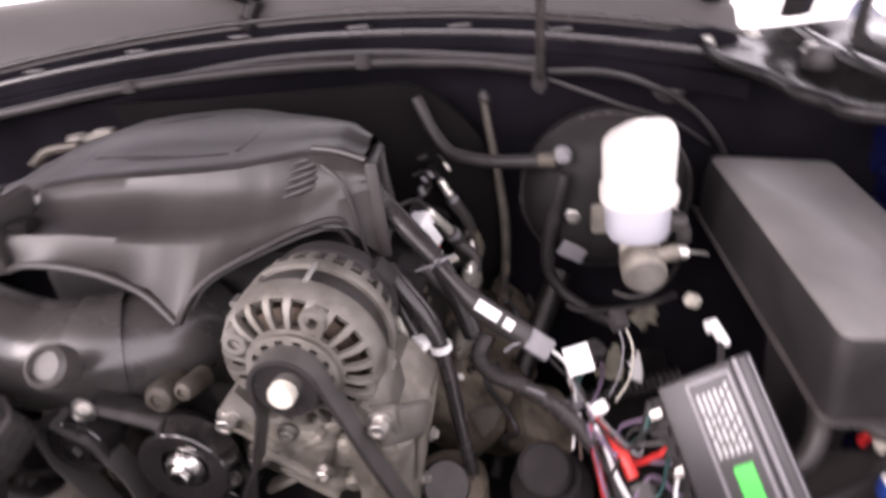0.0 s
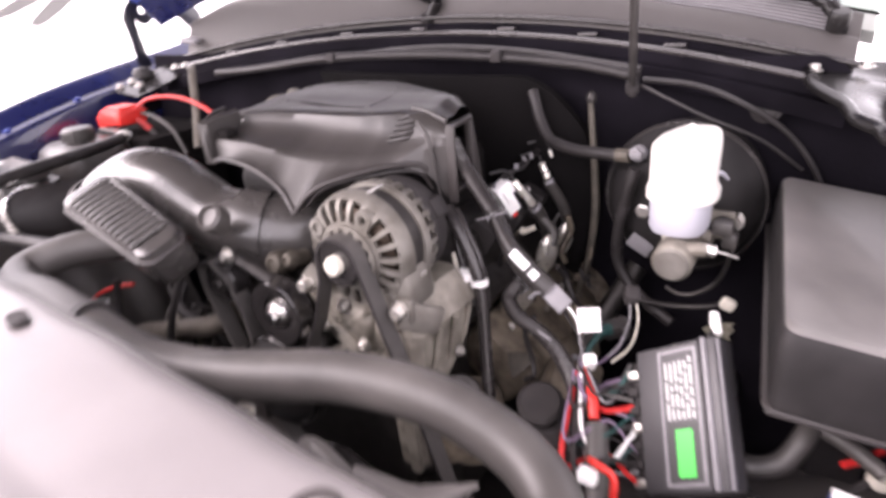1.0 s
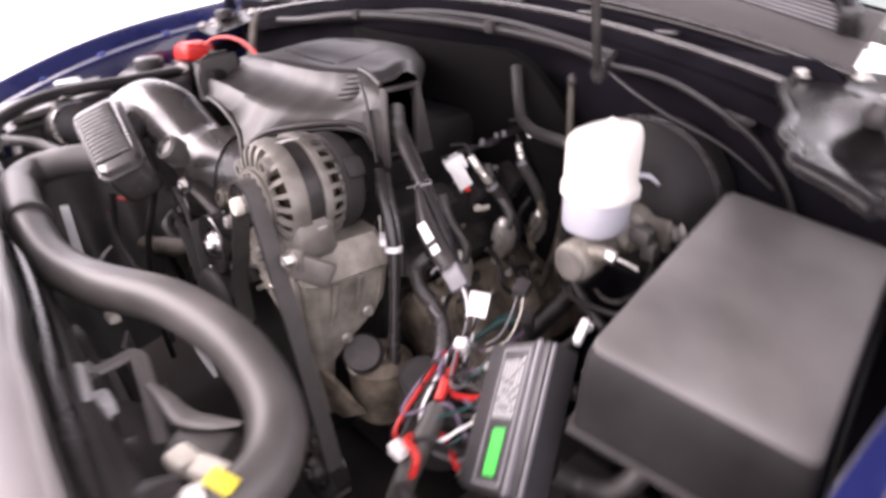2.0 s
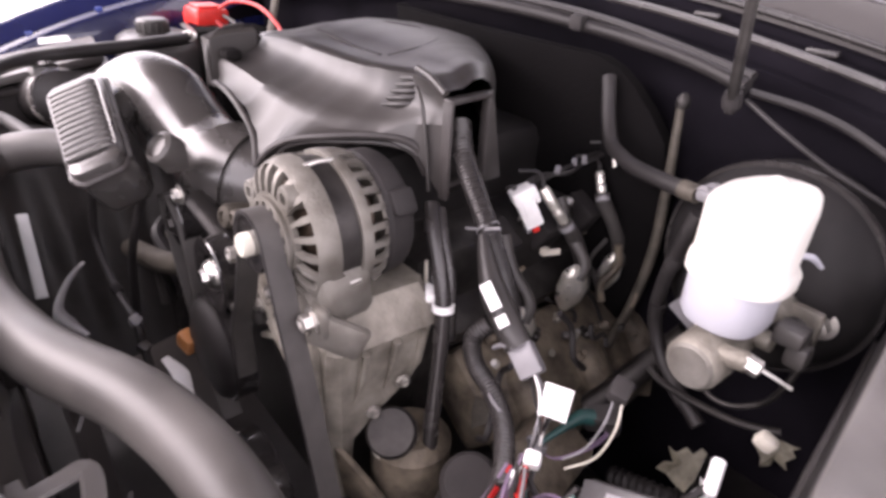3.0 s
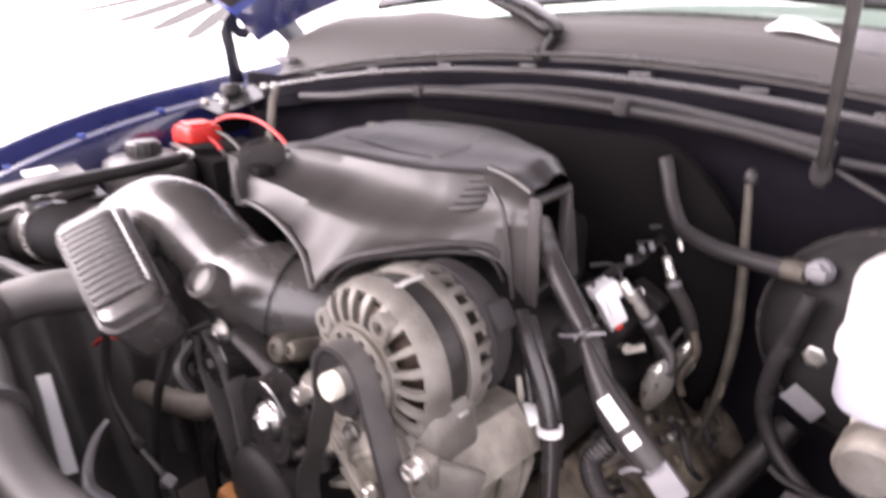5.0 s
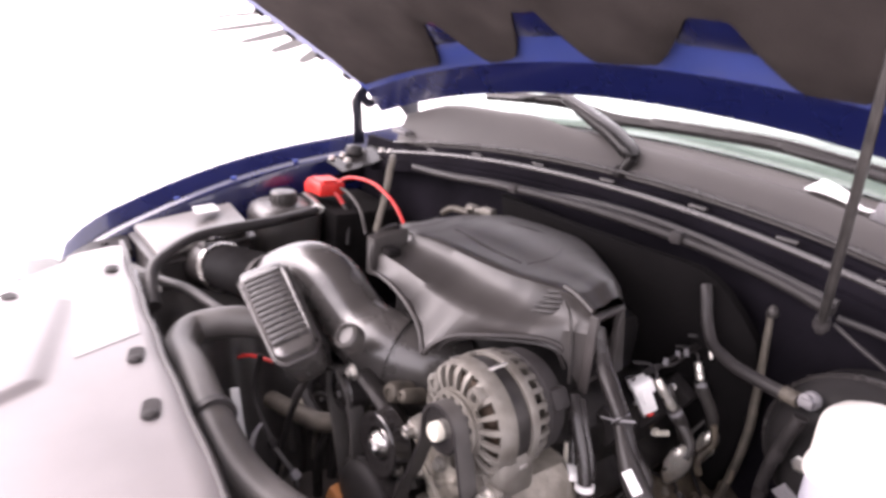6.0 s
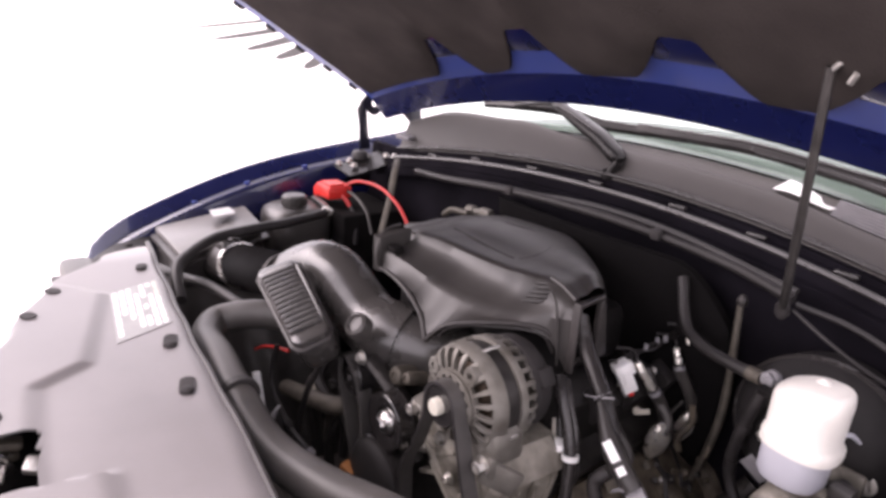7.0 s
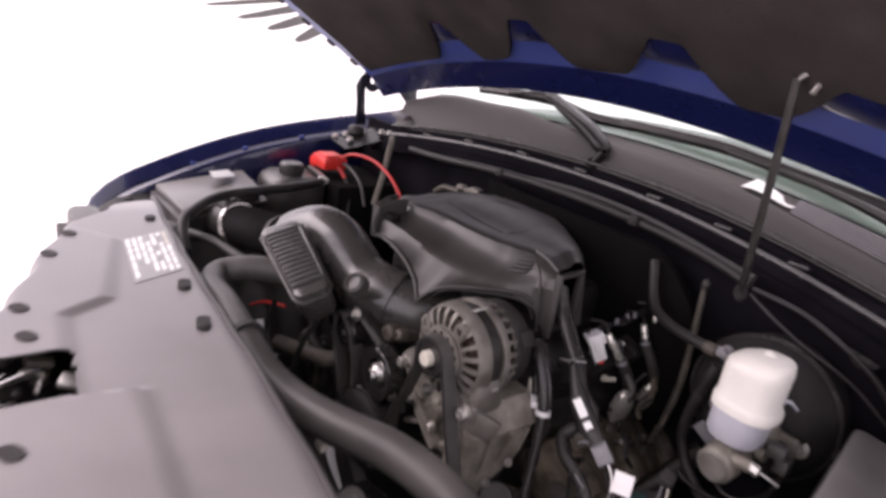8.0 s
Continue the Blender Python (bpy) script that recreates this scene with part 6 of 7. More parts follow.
scrap("torn_paper", (0.508, 0.885, 0.722), JAG, (38, 6, 12), M_SCRAP, "crumpled ivory plastic piece deep beside the frame")
scrap("torn_paper", (0.580, 0.985, 0.740), [(y * 0.9, x * 0.8) for x, y in JAG], (40, -10, 30), M_SCRAP, "small torn ivory scrap deep by the firewall")
scrap("torn_paper", (0.548, 0.868, 0.728), [(x * 0.45, y * 0.8) for x, y in JAG], (30, 4, 6), M_LABEL, "torn white strip deep beside the frame")
hc = thing("heater_conduit", (0.55, 0.9, 0.68), "ribbed black conduit crossing low in the bay", "conduit")
part("conduit", tube([(0.44, 0.84, 0.67), (0.50, 0.85, 0.685), (0.56, 0.87, 0.69), (0.62, 0.88, 0.70)], 0.013, 10, 8, rib=0.003, pitch=0.008), M_RUBBER, hc)

# ---- cables along the firewall, prop rod ----
loom = thing("cowl_loom", (0, 1.0, 1.17), "long black wiring loom slung under the cowl", "wiring loom")
part("loom", tube([(-0.62, 0.985, 1.165), (-0.45, 0.965, 1.180), (-0.22, 0.950, 1.206), (0.0, 0.965, 1.212), (0.17, 0.980, 1.205), (0.32, 0.970, 1.195), (0.42, 0.955, 1.180)], 0.009, 10), M_RUBBER, loom)
part("branch", tube([(-0.20, 0.955, 1.205), (0.0, 0.975, 1.222), (0.2, 0.985, 1.215), (0.42, 0.965, 1.19)], 0.006, 8), M_RUBBER, loom)
part("clip", block((0.165, 0.972, 1.208), (0.022, 0.018, 0.022), 0.005), M_DULL, loom)
part("clip", block((-0.20, 0.945, 1.208), (0.022, 0.018, 0.020), 0.005), M_DULL, loom)
solid("hood_cable", tube([(0.43, 0.945, 1.178), (0.50, 0.955, 1.170), (0.56, 0.965, 1.148), (0.63, 0.99, 1.10), (0.679, 1.005, 1.035), (0.70, 1.01, 0.97)], 0.0046, 8), M_RUBBER, "grey-black cable from the cowl down the inner wing", "cable")
solid("release_cable", tube([(0.43, 0.940, 1.170), (0.48, 0.93, 1.150), (0.53, 0.94, 1.125), (0.60, 0.97, 1.09), (0.66, 1.0, 1.04)], 0.003, 8), M_RUBBER, "thin black cable behind the reservoir", "cable")
solid("wing_grommet", join(spin([(0.012, 0), (0.022, 0), (0.024, 0.006), (0.016, 0.010), (0.012, 0.008)], (0.60, 1.008, 1.13), (-0.1, -1, 0.2), 24), spin([(0, 0.004), (0.013, 0.004), (0.012, 0.007), (0, 0.006)], (0.60, 1.008, 1.13), (-0.1, -1, 0.2), 20)), M_RUBBER, "round black grommet in the firewall", "grommet")
prop = thing("prop_rod", (0.42, 0.94, 1.15), "slim black steel prop rod holding up the hood", "prop rod")
part("rod", tube([(0.418, 0.935, 1.155), (0.421, 0.92, 1.20), (0.428, 0.88, 1.36), (0.434, 0.842, 1.513)], 0.0062, 10, 6), M_DARKSTEEL, prop)
part("foot", join(spin([(0, 0), (0.010, 0), (0.011, 0.008), (0.009, 0.018), (0, 0.019)], (0.418, 0.936, 1.160), (0, -0.3, 1), 14), block((0.416, 0.945, 1.172), (0.014, 0.012, 0.02), 0.004)), M_DULL, prop, "black pivot clip")
part("hook", tube([(0.434, 0.842, 1.508), (0.450, 0.838, 1.520), (0.462, 0.845, 1.510), (0.455, 0.852, 1.495)], 0.004, 8), M_ZINC, prop, "bright bent hook")

# ---- wiring loom beside the alternator ----
har = thing("engine_loom", (0.36, 0.67, 0.90), "thick ribbed black conduit with white stickers and tape", "wiring loom")
part("conduit", tube([(0.222, 0.716, 1.122), (0.246, 0.702, 1.098), (0.272, 0.701, 1.061), (0.295, 0.704, 1.023), (0.306, 0.713, 0.985), (0.314, 0.725, 0.945), (0.322, 0.735, 0.895)], 0.0118, 12, 8, rib=0.0014, pitch=0.0036), M_SEAL, har)
part("taped_section", tube([(0.302, 0.690, 1.022), (0.325, 0.678, 0.999), (0.350, 0.669, 0.976), (0.385, 0.664, 0.950), (0.395, 0.664, 0.942)], (0.006, 0.0105, 0.0155, 0.0155, 0.0155), 14, 4), M_SATIN, har, "smooth taped section")
w = (Vector((0.390, 0.664, 0.946)) - Vector((0.345, 0.671, 0.978))).normalized()
up = Vector((0.15, -0.75, 0.62))
tw = Matrix((w, up.cross(w).normalized(), w.cross(up.cross(w)).normalized())).transposed()
part("sticker", block(Vector((0.3565, 0.6550, 0.9850)), (0.030, 0.013, 0.0015), 0, tw), M_LABEL, har, "white sticker")
part("sticker", block(Vector((0.3790, 0.6520, 0.9680)), (0.012, 0.012, 0.0015), 0, tw), M_LABEL, har, "white sticker")
part("grey_connector", block(Vector((0.408, 0.664, 0.932)), (0.036, 0.026, 0.022), 0.003, tw), M_GREYPL, har, "grey plastic connector")
part("tie", join(tube([Vector((0.2945, 0.704, 1.024)) + (tw @ Vector((0, math.cos(a), math.sin(a)))) * 0.0132 for a in rng(0, 2 * math.pi, 12)], 0.0013, 6, 2), tube([(0.270, 0.694, 1.016), (0.290, 0.692, 1.024), (0.318, 0.700, 1.034)], 0.0016, 6, 2)), M_GREYPL, har, "pale cable tie")
part("tie", tube([(0.372, 0.652, 0.930), (0.384, 0.650, 0.942), (0.398, 0.652, 0.946)], 0.0026, 8, 3), M_GREYPL, har, "pale cable tie")
for i in range(5):
    o = Vector((random.uniform(-0.006, 0.006), random.uniform(-0.004, 0.004), random.uniform(-0.006, 0.006)))
    part("wire", tube([Vector((0.420, 0.663, 0.924)) + o, Vector((0.440, 0.655, 0.906)) + o * 1.5, Vector((0.452, 0.64, 0.885)) - o, Vector((0.470, 0.61, 0.875)) + o], 0.0016, 6), (M_LABEL, M_RUBBER, M_GREYPL, M_RUBBER, M_GREYPL)[i], har)
wt = thing("paper_tag", (0.46, 0.66, 0.90), "white paper tag folded over the wires", "tag")
part("sheet", block((0.4555, 0.659, 0.913), (0.030, 0.032, 0.0015), 0.0004, pose(0, 0, 0, 52, -8, 16).to_3x3()), M_LABEL, wt)
solid("wire_loop", join(tube([(0.452, 0.650, 0.852), (0.466, 0.656, 0.847), (0.478, 0.675, 0.852), (0.485, 0.702, 0.858), (0.483, 0.728, 0.862)], 0.0010, 6), tube([(0.453, 0.651, 0.850), (0.468, 0.659, 0.845), (0.480, 0.678, 0.850), (0.487, 0.703, 0.856), (0.485, 0.729, 0.860)], 0.0010, 6)), M_LILAC, "loop of thin pinkish wires", "wires")
tp = thing("loom_plug", (0.468, 0.715, 0.868), "black plug with a teal sleeve on the loom", "connector")
part("plug", join(block((0.473, 0.724, 0.868), (0.038, 0.022, 0.022), 0.004, pose(0, 0, 0, 12, -8, 40).to_3x3()), block((0.480, 0.731, 0.866), (0.016, 0.028, 0.026), 0.004, pose(0, 0, 0, 12, -8, 40).to_3x3())), M_PLASTIC, tp)
part("sleeve", tube([(0.450, 0.655, 0.856), (0.456, 0.680, 0.866), (0.460, 0.702, 0.872), (0.467, 0.714, 0.870)], (0.003, 0.004, 0.008, 0.009), 10), M_TEAL, tp, "dark teal sleeve")
wb = thing("loom_tail", (0.45, 0.64, 0.83), "taped bundle of wires below the paper tag", "wires")
for k, (dx, dy, m) in enumerate(((-0.004, 0.0, M_LABEL), (0.002, 0.004, M_GREYPL), (0.006, -0.002, M_RUBBER), (-0.001, -0.005, M_WIREBROWN))):
    part("wire", tube([(0.446 + dx, 0.668 + dy, 0.900), (0.447 + dx * 0.5, 0.660 + dy, 0.880), (0.450 - dx * 0.4, 0.650 - dy * 0.5, 0.853), (0.455 + dx * 1.6, 0.632 + dy * 2, 0.832), (0.458 + dx * 3, 0.615 + dy * 3, 0.815)], 0.0019, 6), m, wb)
part("tie", join(spin([(0.0075, -0.004), (0.0095, -0.004), (0.0095, 0.004), (0.0075, 0.004)], (0.450, 0.650, 0.853), (0.1, -0.45, -0.85), 16), block((0.440, 0.652, 0.853), (0.010, 0.008, 0.006), 0.002)), M_GREYPL, wb, "pale cable tie")
part("tape_flag", block((0.453, 0.634, 0.838), (0.010, 0.024, 0.003), 0.001, pose(0, 0, 0, 48, 0, 6).to_3x3()), M_LABEL, wb, "white tape flag")
lower = thing("lower_loom", (0.40, 0.62, 0.85), "ribbed black conduit curving below the connector", "wiring loom")
part("conduit", tube([(0.352, 0.664, 0.945), (0.342, 0.650, 0.925), (0.360, 0.640, 0.905), (0.39, 0.636, 0.893), (0.42, 0.625, 0.880), (0.45, 0.600, 0.868), (0.47, 0.575, 0.862)], 0.0098, 12, 8, rib=0.0013, pitch=0.0036), M_SEAL, lower)
part("tie", tube([Vector((0.405, 0.632, 0.888)) + Vector((0.3, 0.6, 0.6)).cross(Vector((math.cos(a), math.sin(a), 0.2))).normalized() * 0.014 for a in rng(0, 2 * math.pi, 10)], 0.0018, 6, 2), M_GREYPL, lower)
bh = thing("alternator_cable", (0.30, 0.63, 0.80), "pair of glossy black cables with a white clip", "cable")
part("cable", tube([(0.238, 0.668, 1.040), (0.258, 0.656, 1.018), (0.282, 0.648, 0.985), (0.298, 0.642, 0.950), (0.306, 0.636, 0.912), (0.312, 0.628, 0.86), (0.322, 0.615, 0.78), (0.33, 0.61, 0.70)], 0.0095, 12), M_SEAL, bh)
part("cable", tube([(0.246, 0.676, 1.035), (0.268, 0.664, 1.010), (0.292, 0.656, 0.975), (0.303, 0.652, 0.935), (0.306, 0.650, 0.90)], 0.006, 10), M_SEAL, bh)
part("cable", tube([(0.245, 0.668, 1.03), (0.255, 0.662, 0.985), (0.272, 0.650, 0.955), (0.285, 0.645, 0.938)], 0.007, 10), M_SEAL, bh)
part("clip", join(spin([(0.0098, -0.004), (0.0130, -0.004), (0.0130, 0.004), (0.0098, 0.004)], (0.300, 0.641, 0.945), (0.15, -0.1, -1), 20), block((0.278, 0.642, 0.952), (0.024, 0.016, 0.013), 0.004, pose(0, 0, 0, 0, 10, -35).to_3x3())), M_LABEL, bh, "white plastic clip")
part("ring_end", tube([(0.250, 0.66, 0.975), (0.256, 0.655, 0.955), (0.260, 0.652, 0.940)], 0.006, 8, 4), M_IVORY, bh, "pale yellow sleeve")
solid("coolant_bottle_cap", spin([(0, 0), (0.03, 0), (0.032, 0.02), (0.026, 0.026), (0, 0.028)], (0.41, 0.60, 0.79), (0.2, -0.4, 1), 24), M_DULL, "black round cap low beside the loom", "cap")
solid("bottle_neck", spin([(0, 0), (0.045, 0), (0.05, 0.10), (0.034, 0.125), (0, 0.127)], (0.42, 0.625, 0.665), (0.0, -0.2, 1), 24), M_DULL, "black fluid bottle low in the bay", "bottle")
solid("starter_shield", block((0.40, 0.74, 0.74), (0.09, 0.10, 0.05), 0.015, pose(0, 0, 0, 20, 35, 20).to_3x3()), M_RUST, "browned steel shield beside the block", "shield")
scrap("foil_scrap", (0.335, 0.690, 0.782), ((-0.022, 0.016), (0.000, 0.020), (0.024, 0.014), (0.010, -0.006), (-0.006, -0.022), (-0.016, -0.004)), (32, 12, 20), M_STAIN, "crumpled bright foil on the shield")

# ---- under-hood fuse box with its big lid ----
fb = thing("fuse_box", (0.75, 0.76, 0.84), "large black plastic fuse box with a dusty lid", "fuse box")
FL, FR, BR_, BL_ = Vector((0.681, 0.567, 1.009)), Vector((0.873, 0.626, 0.960)), Vector((0.819, 0.970, 1.018)), Vector((0.637, 0.918, 1.058))
NB = (FR - FL).cross(BL_ - FL).normalized()


def lid_ring(grow, down):
    c = (FL + FR + BR_ + BL_) / 4
    pts = []
    cs = [FL, FR, BR_, BL_]
    for i in range(4):
        p, q, r = cs[i - 1], cs[i], cs[(i + 1) % 4]
        a, b = (p - q).normalized(), (r - q).normalized()
        for k in range(5):
            t = k / 4
            rad = 0.016
            pts.append(q + a * rad * (1 - t) ** 2 + b * rad * t ** 2 + (q - c).normalized() * grow - NB * 0 + Vector((0, 0, -down)))
    return pts


# sides black, top panel paler: dust plus the light from above, in the colour
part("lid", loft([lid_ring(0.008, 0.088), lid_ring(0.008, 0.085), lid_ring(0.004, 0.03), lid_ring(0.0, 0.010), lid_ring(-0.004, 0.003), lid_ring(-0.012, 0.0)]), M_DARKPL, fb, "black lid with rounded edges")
part("lid_top_lit", loft([lid_ring(-0.005, 0.0026), lid_ring(-0.009, -0.0006), lid_ring(-0.016, -0.0016)]), M_LID, fb, "dusty top panel, painted lighter for the light on it")
part("skirt", tube([p for p in lid_ring(0.010, 0.090)] + [lid_ring(0.010, 0.090)[0]], 0.004, 6, 2), M_PLASTIC, fb)
part("base", loft([lid_ring(-0.13, 0.28), lid_ring(-0.11, 0.085)]), M_DULL, fb)
tray = thing("battery_tray", (0.74, 0.55, 0.70), "black tray with ribs and pipes before the fuse box", "tray")
part("floor", block((0.74, 0.52, 0.735), (0.27, 0.36, 0.012), 0.004), M_COWL, tray)
for y in (0.47, 0.50, 0.40):
    part("rib", block((0.745, y, 0.757), (0.16, 0.010, 0.012), 0.003, pose(0, 0, 0, 0, 0, -6).to_3x3()), M_GREYPL if y == 0.5 else M_PLASTIC, tray)
part("hose", tube([(0.640, 0.600, 0.80), (0.665, 0.615, 0.79), (0.700, 0.625, 0.80), (0.720, 0.650, 0.83), (0.728, 0.690, 0.845)], 0.013, 12), M_HOSE, tray, "grey-black hose")
part("hose", tube([(0.735, 0.665, 0.835), (0.77, 0.655, 0.825), (0.80, 0.64, 0.815)], 0.010, 10), M_HOSE, tray)
part("lead", tube([(0.66, 0.60, 0.775), (0.70, 0.585, 0.775), (0.75, 0.60, 0.79), (0.785, 0.63, 0.805)], 0.005, 8), M_RUBBER, tray)
part("red_lead", tube([(0.760, 0.640, 0.812), (0.785, 0.662, 0.816), (0.808, 0.695, 0.820)], 0.0045, 8), M_REDWIRE, tray, "bright red lead")
for x, y, z in ((0.690, 0.584, 0.762), (0.756, 0.567, 0.760), (0.799, 0.662, 0.785), (0.659, 0.442, 0.757)):
    part("cap", spin([(0, 0), (0.013, 0), (0.014, 0.004), (0.009, 0.012), (0, 0.013)], (x, y, z), (0.1, -0.3, 1), 16), M_IVORY, tray, "pale plastic cap")
bar = part("blue_bar", block((0.796, 0.566, 0.812), (0.096, 0.030, 0.026), 0.006, pose(0, 0, 0, 0, 6, 0).to_3x3()), M_BLUEBAR, tray, "blue plastic bar")
# white plate paints the glossy reflection on the bar's left half
part("bar_glare", block((0.772, 0.566, 0.8285), (0.044, 0.022, 0.002), 0.0008, pose(0, 0, 0, 0, 6, 0).to_3x3()), M_LABEL, bar, "white patch painted for the glare on the bar")
part("hook", tube([(0.660, 0.47, 0.75), (0.665, 0.455, 0.77), (0.69, 0.44, 0.775), (0.71, 0.42, 0.76)], 0.008, 8), M_PLASTIC, tray)

for i in range(9):
    p = Vector((random.uniform(0.63, 0.84), random.uniform(0.38, 0.56), 0.752))
    r = random.uniform(0.005, 0.010)
    part("fitting", spin([(0, 0), (r, 0), (r, r * 0.8), (r * 0.6, r), (r * 0.6, r * 1.8), (0, r * 1.8)], p, (random.uniform(-0.3, 0.3), random.uniform(-0.3, 0.3), 1), 10), (M_GREYPL, M_ZINC, M_DARKSTEEL, M_IVORY)[i % 4], tray)
for i in range(7):
    p = Vector((random.uniform(0.62, 0.80), random.uniform(0.40, 0.55), 0.765))
    q = p + Vector((random.uniform(0.06, 0.14), random.uniform(-0.08, 0.08), random.uniform(-0.01, 0.02)))
    w = Vector((random.uniform(-0.03, 0.03), random.uniform(-0.03, 0.03), random.uniform(0.0, 0.02)))
    part("lead", tube([p, p.lerp(q, 0.35) + w, p.lerp(q, 0.7) - w * 0.5, q], random.choice((0.003, 0.0045, 0.006)), 7, 6), (M_RUBBER, M_HOSE, M_SEAL)[i % 3], tray)

# ---- charger module with green label ----
mod = thing("charger_module", (0.60, 0.56, 0.80), "black electronic module with white print and a green label", "module")
MO = Vector((0.534, 0.606, 0.916))
MU, MV = Vector((0.066, -0.003, 0.040)), Vector((0.046, -0.100, -0.112))
MN = MV.cross(MU).normalized()
if MN.z < 0:
    MN = -MN
MUn, MVn = MU.normalized(), (MV - MU.normalized() * MV.dot(MU.normalized())).normalized()
frame_m = Matrix((MUn, MVn, MUn.cross(MVn))).transposed()


def mp(a, b, h):
    return MO + MU * a + MV * b + MN * h


def mod_plate(a0, b0, a1, b1, h, t, bev=0.001):
    return plate([mp(a0, b0, h), mp(a1, b0, h), mp(a1, b1, h), mp(a0, b1, h)], MN * t, bev)


part("case", mod_plate(-0.02, -0.01, 1.22, 1.02, -0.048, 0.044, 0.004), M_MODULE, mod)
part("lid", mod_plate(0.0, 0.0, 1.0, 1.0, -0.006, 0.007, 0.002), M_MODULE, mod, "flat dark lid")
part("rail", mod_plate(1.03, -0.01, 1.10, 1.01, -0.006, 0.008, 0.002), M_GREYPL, mod, "grey edge rail")
part("rail", mod_plate(1.20, 0.0, 1.25, 1.01, -0.014, 0.006, 0.002), M_GREYPL, mod)
for a0, b0, a1, b1 in ((0.36, 0.06, 0.40, 0.96), (0.92, 0.06, 0.96, 0.96), (0.36, 0.04, 0.96, 0.06), (0.36, 0.95, 0.96, 0.97)):
    part("border", mod_plate(a0, b0, a1, b1, 0.0012, 0.0008, 0), M_GREYPL, mod)
part("green_label", mod_plate(0.56, 0.60, 0.80, 0.91, 0.0012, 0.0012, 0), M_GREEN, mod, "bright green label")
part("dark_window", mod_plate(0.44, 0.56, 0.92, 0.93, 0.0011, 0.0004, 0), M_INK_DARK, mod)
print_dice = random.Random(5)
for c in range(6):
    run_at = 0.10 + print_dice.uniform(0.0, 0.04)
    while run_at < 0.50:
        ln = print_dice.uniform(0.04, 0.15)
        a0 = 0.45 + 0.076 * c
        part("print_bar", mod_plate(a0, run_at, a0 + 0.040, min(run_at + ln, 0.53), 0.0012, 0.0006, 0), M_INK, mod)
        run_at += ln + 0.018
part("terminal_strip", mod_plate(-0.30, 0.05, -0.03, 1.0, -0.03, 0.016, 0.003), M_DULL, mod, "black terminal strip")
for k in range(7):
    b = 0.12 + 0.13 * k
    part("terminal", mod_plate(-0.26, b, -0.08, b + 0.06, -0.014, 0.006, 0.001), (M_ZINC, M_DULL, M_DULL)[k % 3], mod)
wires = thing("module_wires", (0.50, 0.54, 0.80), "tangle of red, teal and white wires at the module", "wires")
for i in range(20):
    b = 0.06 + 0.046 * i
    e = mp(-0.2, min(b, 0.95), -0.012)
    j = Vector((random.uniform(-0.022, 0.018), random.uniform(-0.030, 0.026), random.uniform(-0.026, 0.022)))
    k = Vector((random.uniform(-0.014, 0.014), random.uniform(-0.034, 0.034), random.uniform(-0.024, 0.024)))
    mid = Vector((0.500, 0.580 - 0.004 * i, 0.864 - 0.0028 * i)) + j
    start = Vector((0.470, 0.600, 0.870)) + j * 0.5
    m = (M_RUBBER, M_TEAL, M_LILAC, M_DULL, M_RUBBER, M_GREYPL, M_HOSE, M_REDWIRE, M_TEAL, M_LILAC, M_DULL, M_LABEL)[i % 12]
    part("wire", tube([start, mid, (mid + e) / 2 + k, e + (mid - e) * 0.15 + k * 0.3, e], random.choice((0.0018, 0.0024, 0.0034)), 6), m, wires)
part("red_sleeve", tube([(0.487, 0.580, 0.866), (0.496, 0.565, 0.862), (0.505, 0.545, 0.850)], (0.006, 0.0075, 0.0065), 10), M_RED, wires, "red sleeve")
part("red_ring", tube([(0.520, 0.490, 0.84), (0.532, 0.475, 0.852), (0.552, 0.472, 0.845), (0.556, 0.462, 0.825)], 0.0045, 10), M_RED, wires, "red terminal boot")
part("white_block", block((0.525, 0.468, 0.838), (0.022, 0.016, 0.016), 0.004), M_LABEL, wires, "white connector block")
part("white_block", block((0.474, 0.612, 0.880), (0.016, 0.014, 0.026), 0.003, pose(0, 0, 0, 30, 0, 30).to_3x3()), M_LABEL, wires)
part("loop", tube([(0.55, 0.45, 0.80), (0.565, 0.44, 0.83), (0.60, 0.43, 0.835), (0.615, 0.43, 0.80), (0.61, 0.43, 0.77)], 0.008, 10), M_RUBBER, wires, "black cable loop")
part("trunk", tube([(0.510, 0.54, 0.845), (0.525, 0.50, 0.825), (0.54, 0.46, 0.80), (0.55, 0.43, 0.76)], 0.014, 10), M_HOSE, wires)
solid("white_connector", join(block((0.608, 0.672, 0.940), (0.011, 0.034, 0.010), 0.003, pose(0, 0, 0, 20, 0, 18).to_3x3()), block((0.602, 0.694, 0.932), (0.007, 0.016, 0.008), 0.002)), M_LABEL, "white inline connector beside the fuse box", "connector")
solid("ivory_clip", block((0.606, 0.79, 0.905), (0.020, 0.014, 0.018), 0.005, pose(0, 0, 0, 10, 25, 15).to_3x3()), M_IVORY, "ivory plastic clip beside the fuse box", "clip")
solid("connector_lead", tube([(0.608, 0.66, 0.936), (0.600, 0.63, 0.925), (0.585, 0.62, 0.905), (0.565, 0.635, 0.88)], 0.004, 8), M_RUBBER, "thin lead from the white connector", "cable")
pig = thing("sensor_plug", (0.505, 0.67, 0.90), "small grey plug with two thin bare wires", "connector")
part("plug", block((0.502, 0.690, 0.945), (0.020, 0.024, 0.018), 0.004, pose(0, 0, 0, 20, 10, 20).to_3x3()), M_DULL, pig)
part("wire", tube([(0.502, 0.682, 0.940), (0.506, 0.668, 0.920), (0.500, 0.655, 0.890), (0.488, 0.64, 0.875)], 0.0011, 6), M_GREYPL, pig)
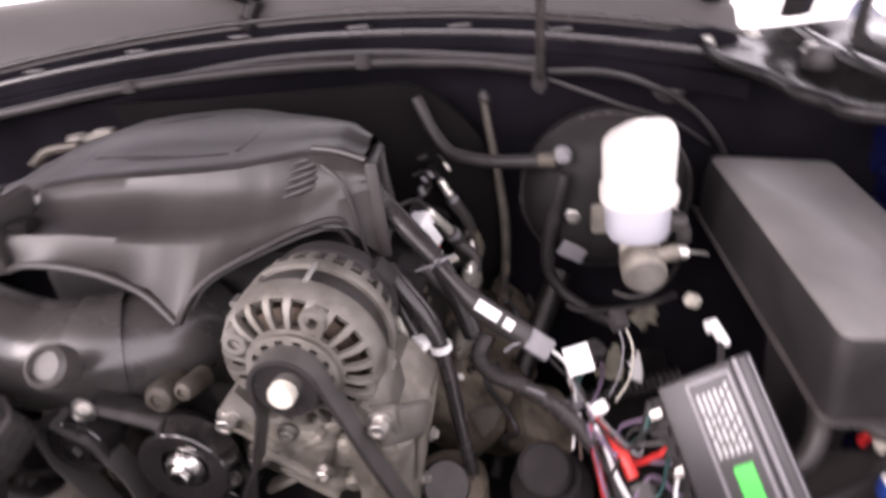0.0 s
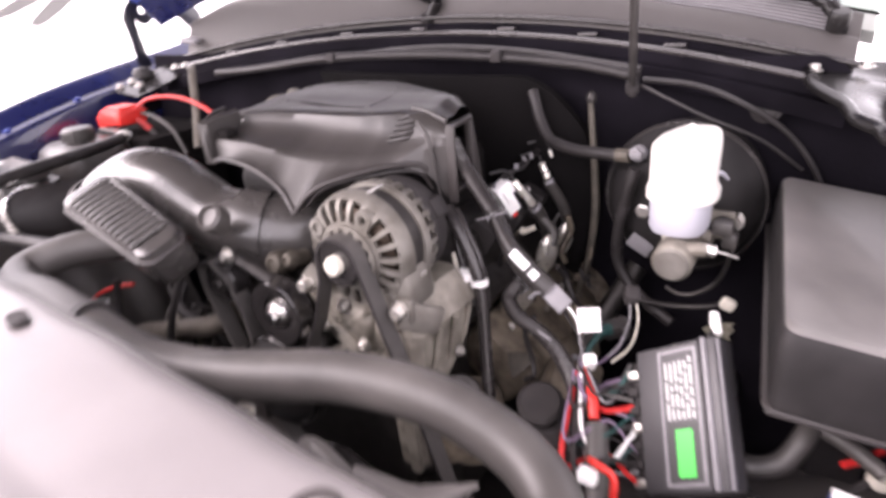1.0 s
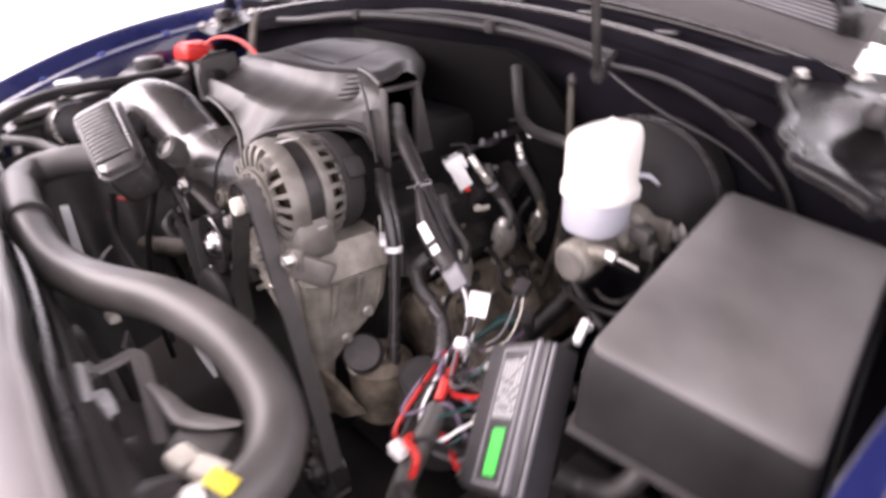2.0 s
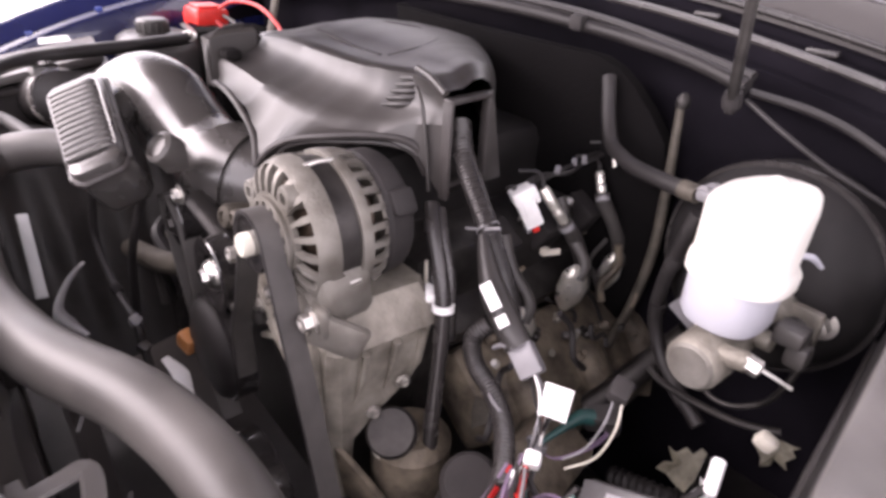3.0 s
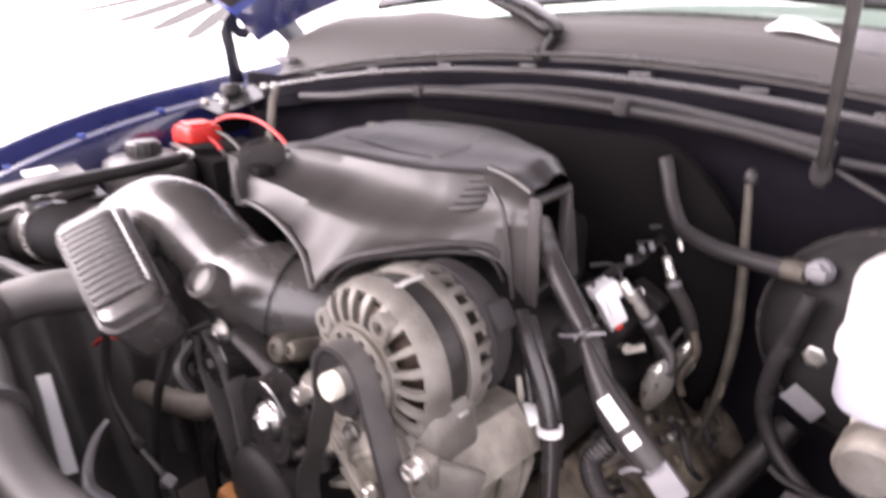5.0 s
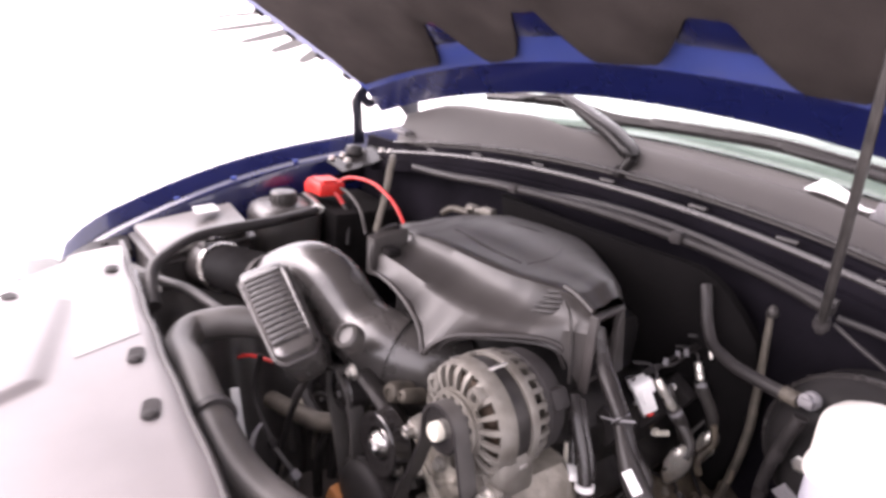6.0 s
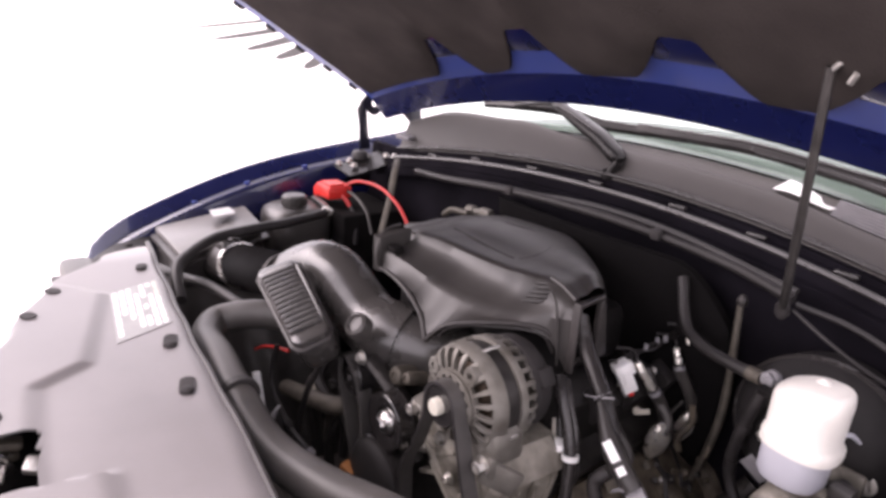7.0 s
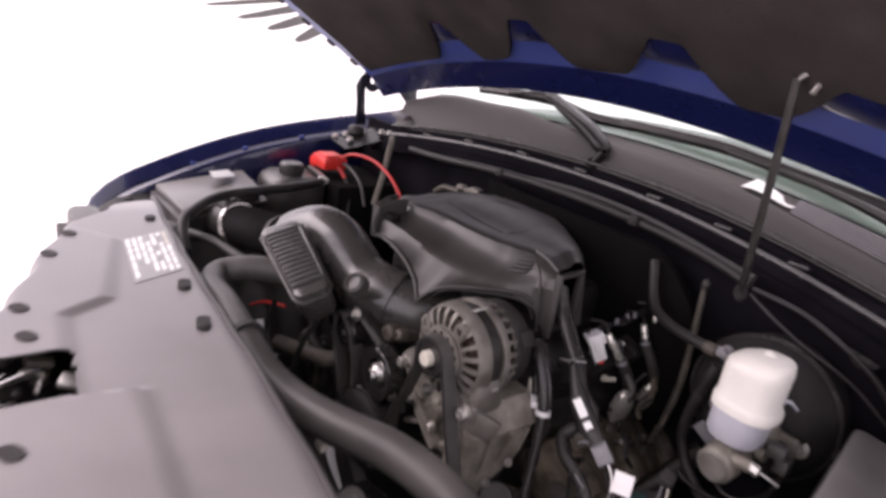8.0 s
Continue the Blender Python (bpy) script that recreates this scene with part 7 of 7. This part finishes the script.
part("wire", tube([(0.510, 0.684, 0.940), (0.517, 0.670, 0.918), (0.512, 0.655, 0.888), (0.495, 0.635, 0.872)], 0.0011, 6), M_IVORY, pig)


# ---- black trim between the wing tip and the radiator cover ----
trim = thing("headlamp_trim", (-0.78, 0.19, 0.94), "black plastic trim between wing tip and radiator cover", "trim")
part("plate", plate([(-0.757, 0.158, 0.945), (-0.70, 0.172, 0.945), (-0.80, 0.33, 0.945), (-0.93, 0.345, 0.945), (-0.889, 0.252, 0.945)], (0, 0, 0.022), 0.006), M_DARKPL, trim)
for x, y in ((-0.75, 0.19), (-0.86, 0.28)):
    part("push_pin", spin([(0.0, 0.006), (0.008, 0.005), (0.010, 0.0), (0.0, 0.0)], (x, y, 0.967), seg=16), M_DULL, trim)

# ---- pipes, plugs and castings in the shade before the engine ----
fit = thing("belt_side_fittings", (-0.05, 0.46, 0.72), "small dusty pipes, plugs and castings before the engine", "pipes")
dice = random.Random(41)
for i in range(9):
    x, z = -0.27 + 0.026 * i + dice.uniform(-0.015, 0.015), dice.uniform(0.74, 0.88)
    a = Vector((x, 0.505 + dice.uniform(-0.02, 0.02), z))
    b = a + Vector((dice.uniform(-0.07, 0.03), dice.uniform(-0.02, 0.03), dice.uniform(0.03, 0.08)))
    c = b + Vector((dice.uniform(-0.06, 0.02), 0.04, dice.uniform(-0.05, 0.03)))
    part("pipe", tube([a - Vector((0, 0, 0.08)), a, b, c], dice.choice((0.005, 0.007, 0.010)), 8), (M_HOSE, M_DARKSTEEL, M_RUBBER, M_ALU_OLD)[i % 4], fit)
lead = thing("sensor_lead", (-0.15, 0.40, 0.73), "thin black sensor lead with small plugs hanging down", "cable")
run = [(-0.227, 0.41, 0.946), (-0.228, 0.40, 0.865), (-0.150, 0.40, 0.817), (-0.062, 0.40, 0.812), (-0.044, 0.40, 0.778), (-0.026, 0.40, 0.73)]
part("sheath", tube(run, 0.0055, 8), M_RUBBER, lead)
for k in (2, 3, 4):
    part("plug", block(run[k], (0.016, 0.014, 0.022), 0.003, pose(0, 0, 0, 20, 35, 10 * k).to_3x3()), (M_DULL, M_GREYPL, M_HOSE)[k - 2], lead)
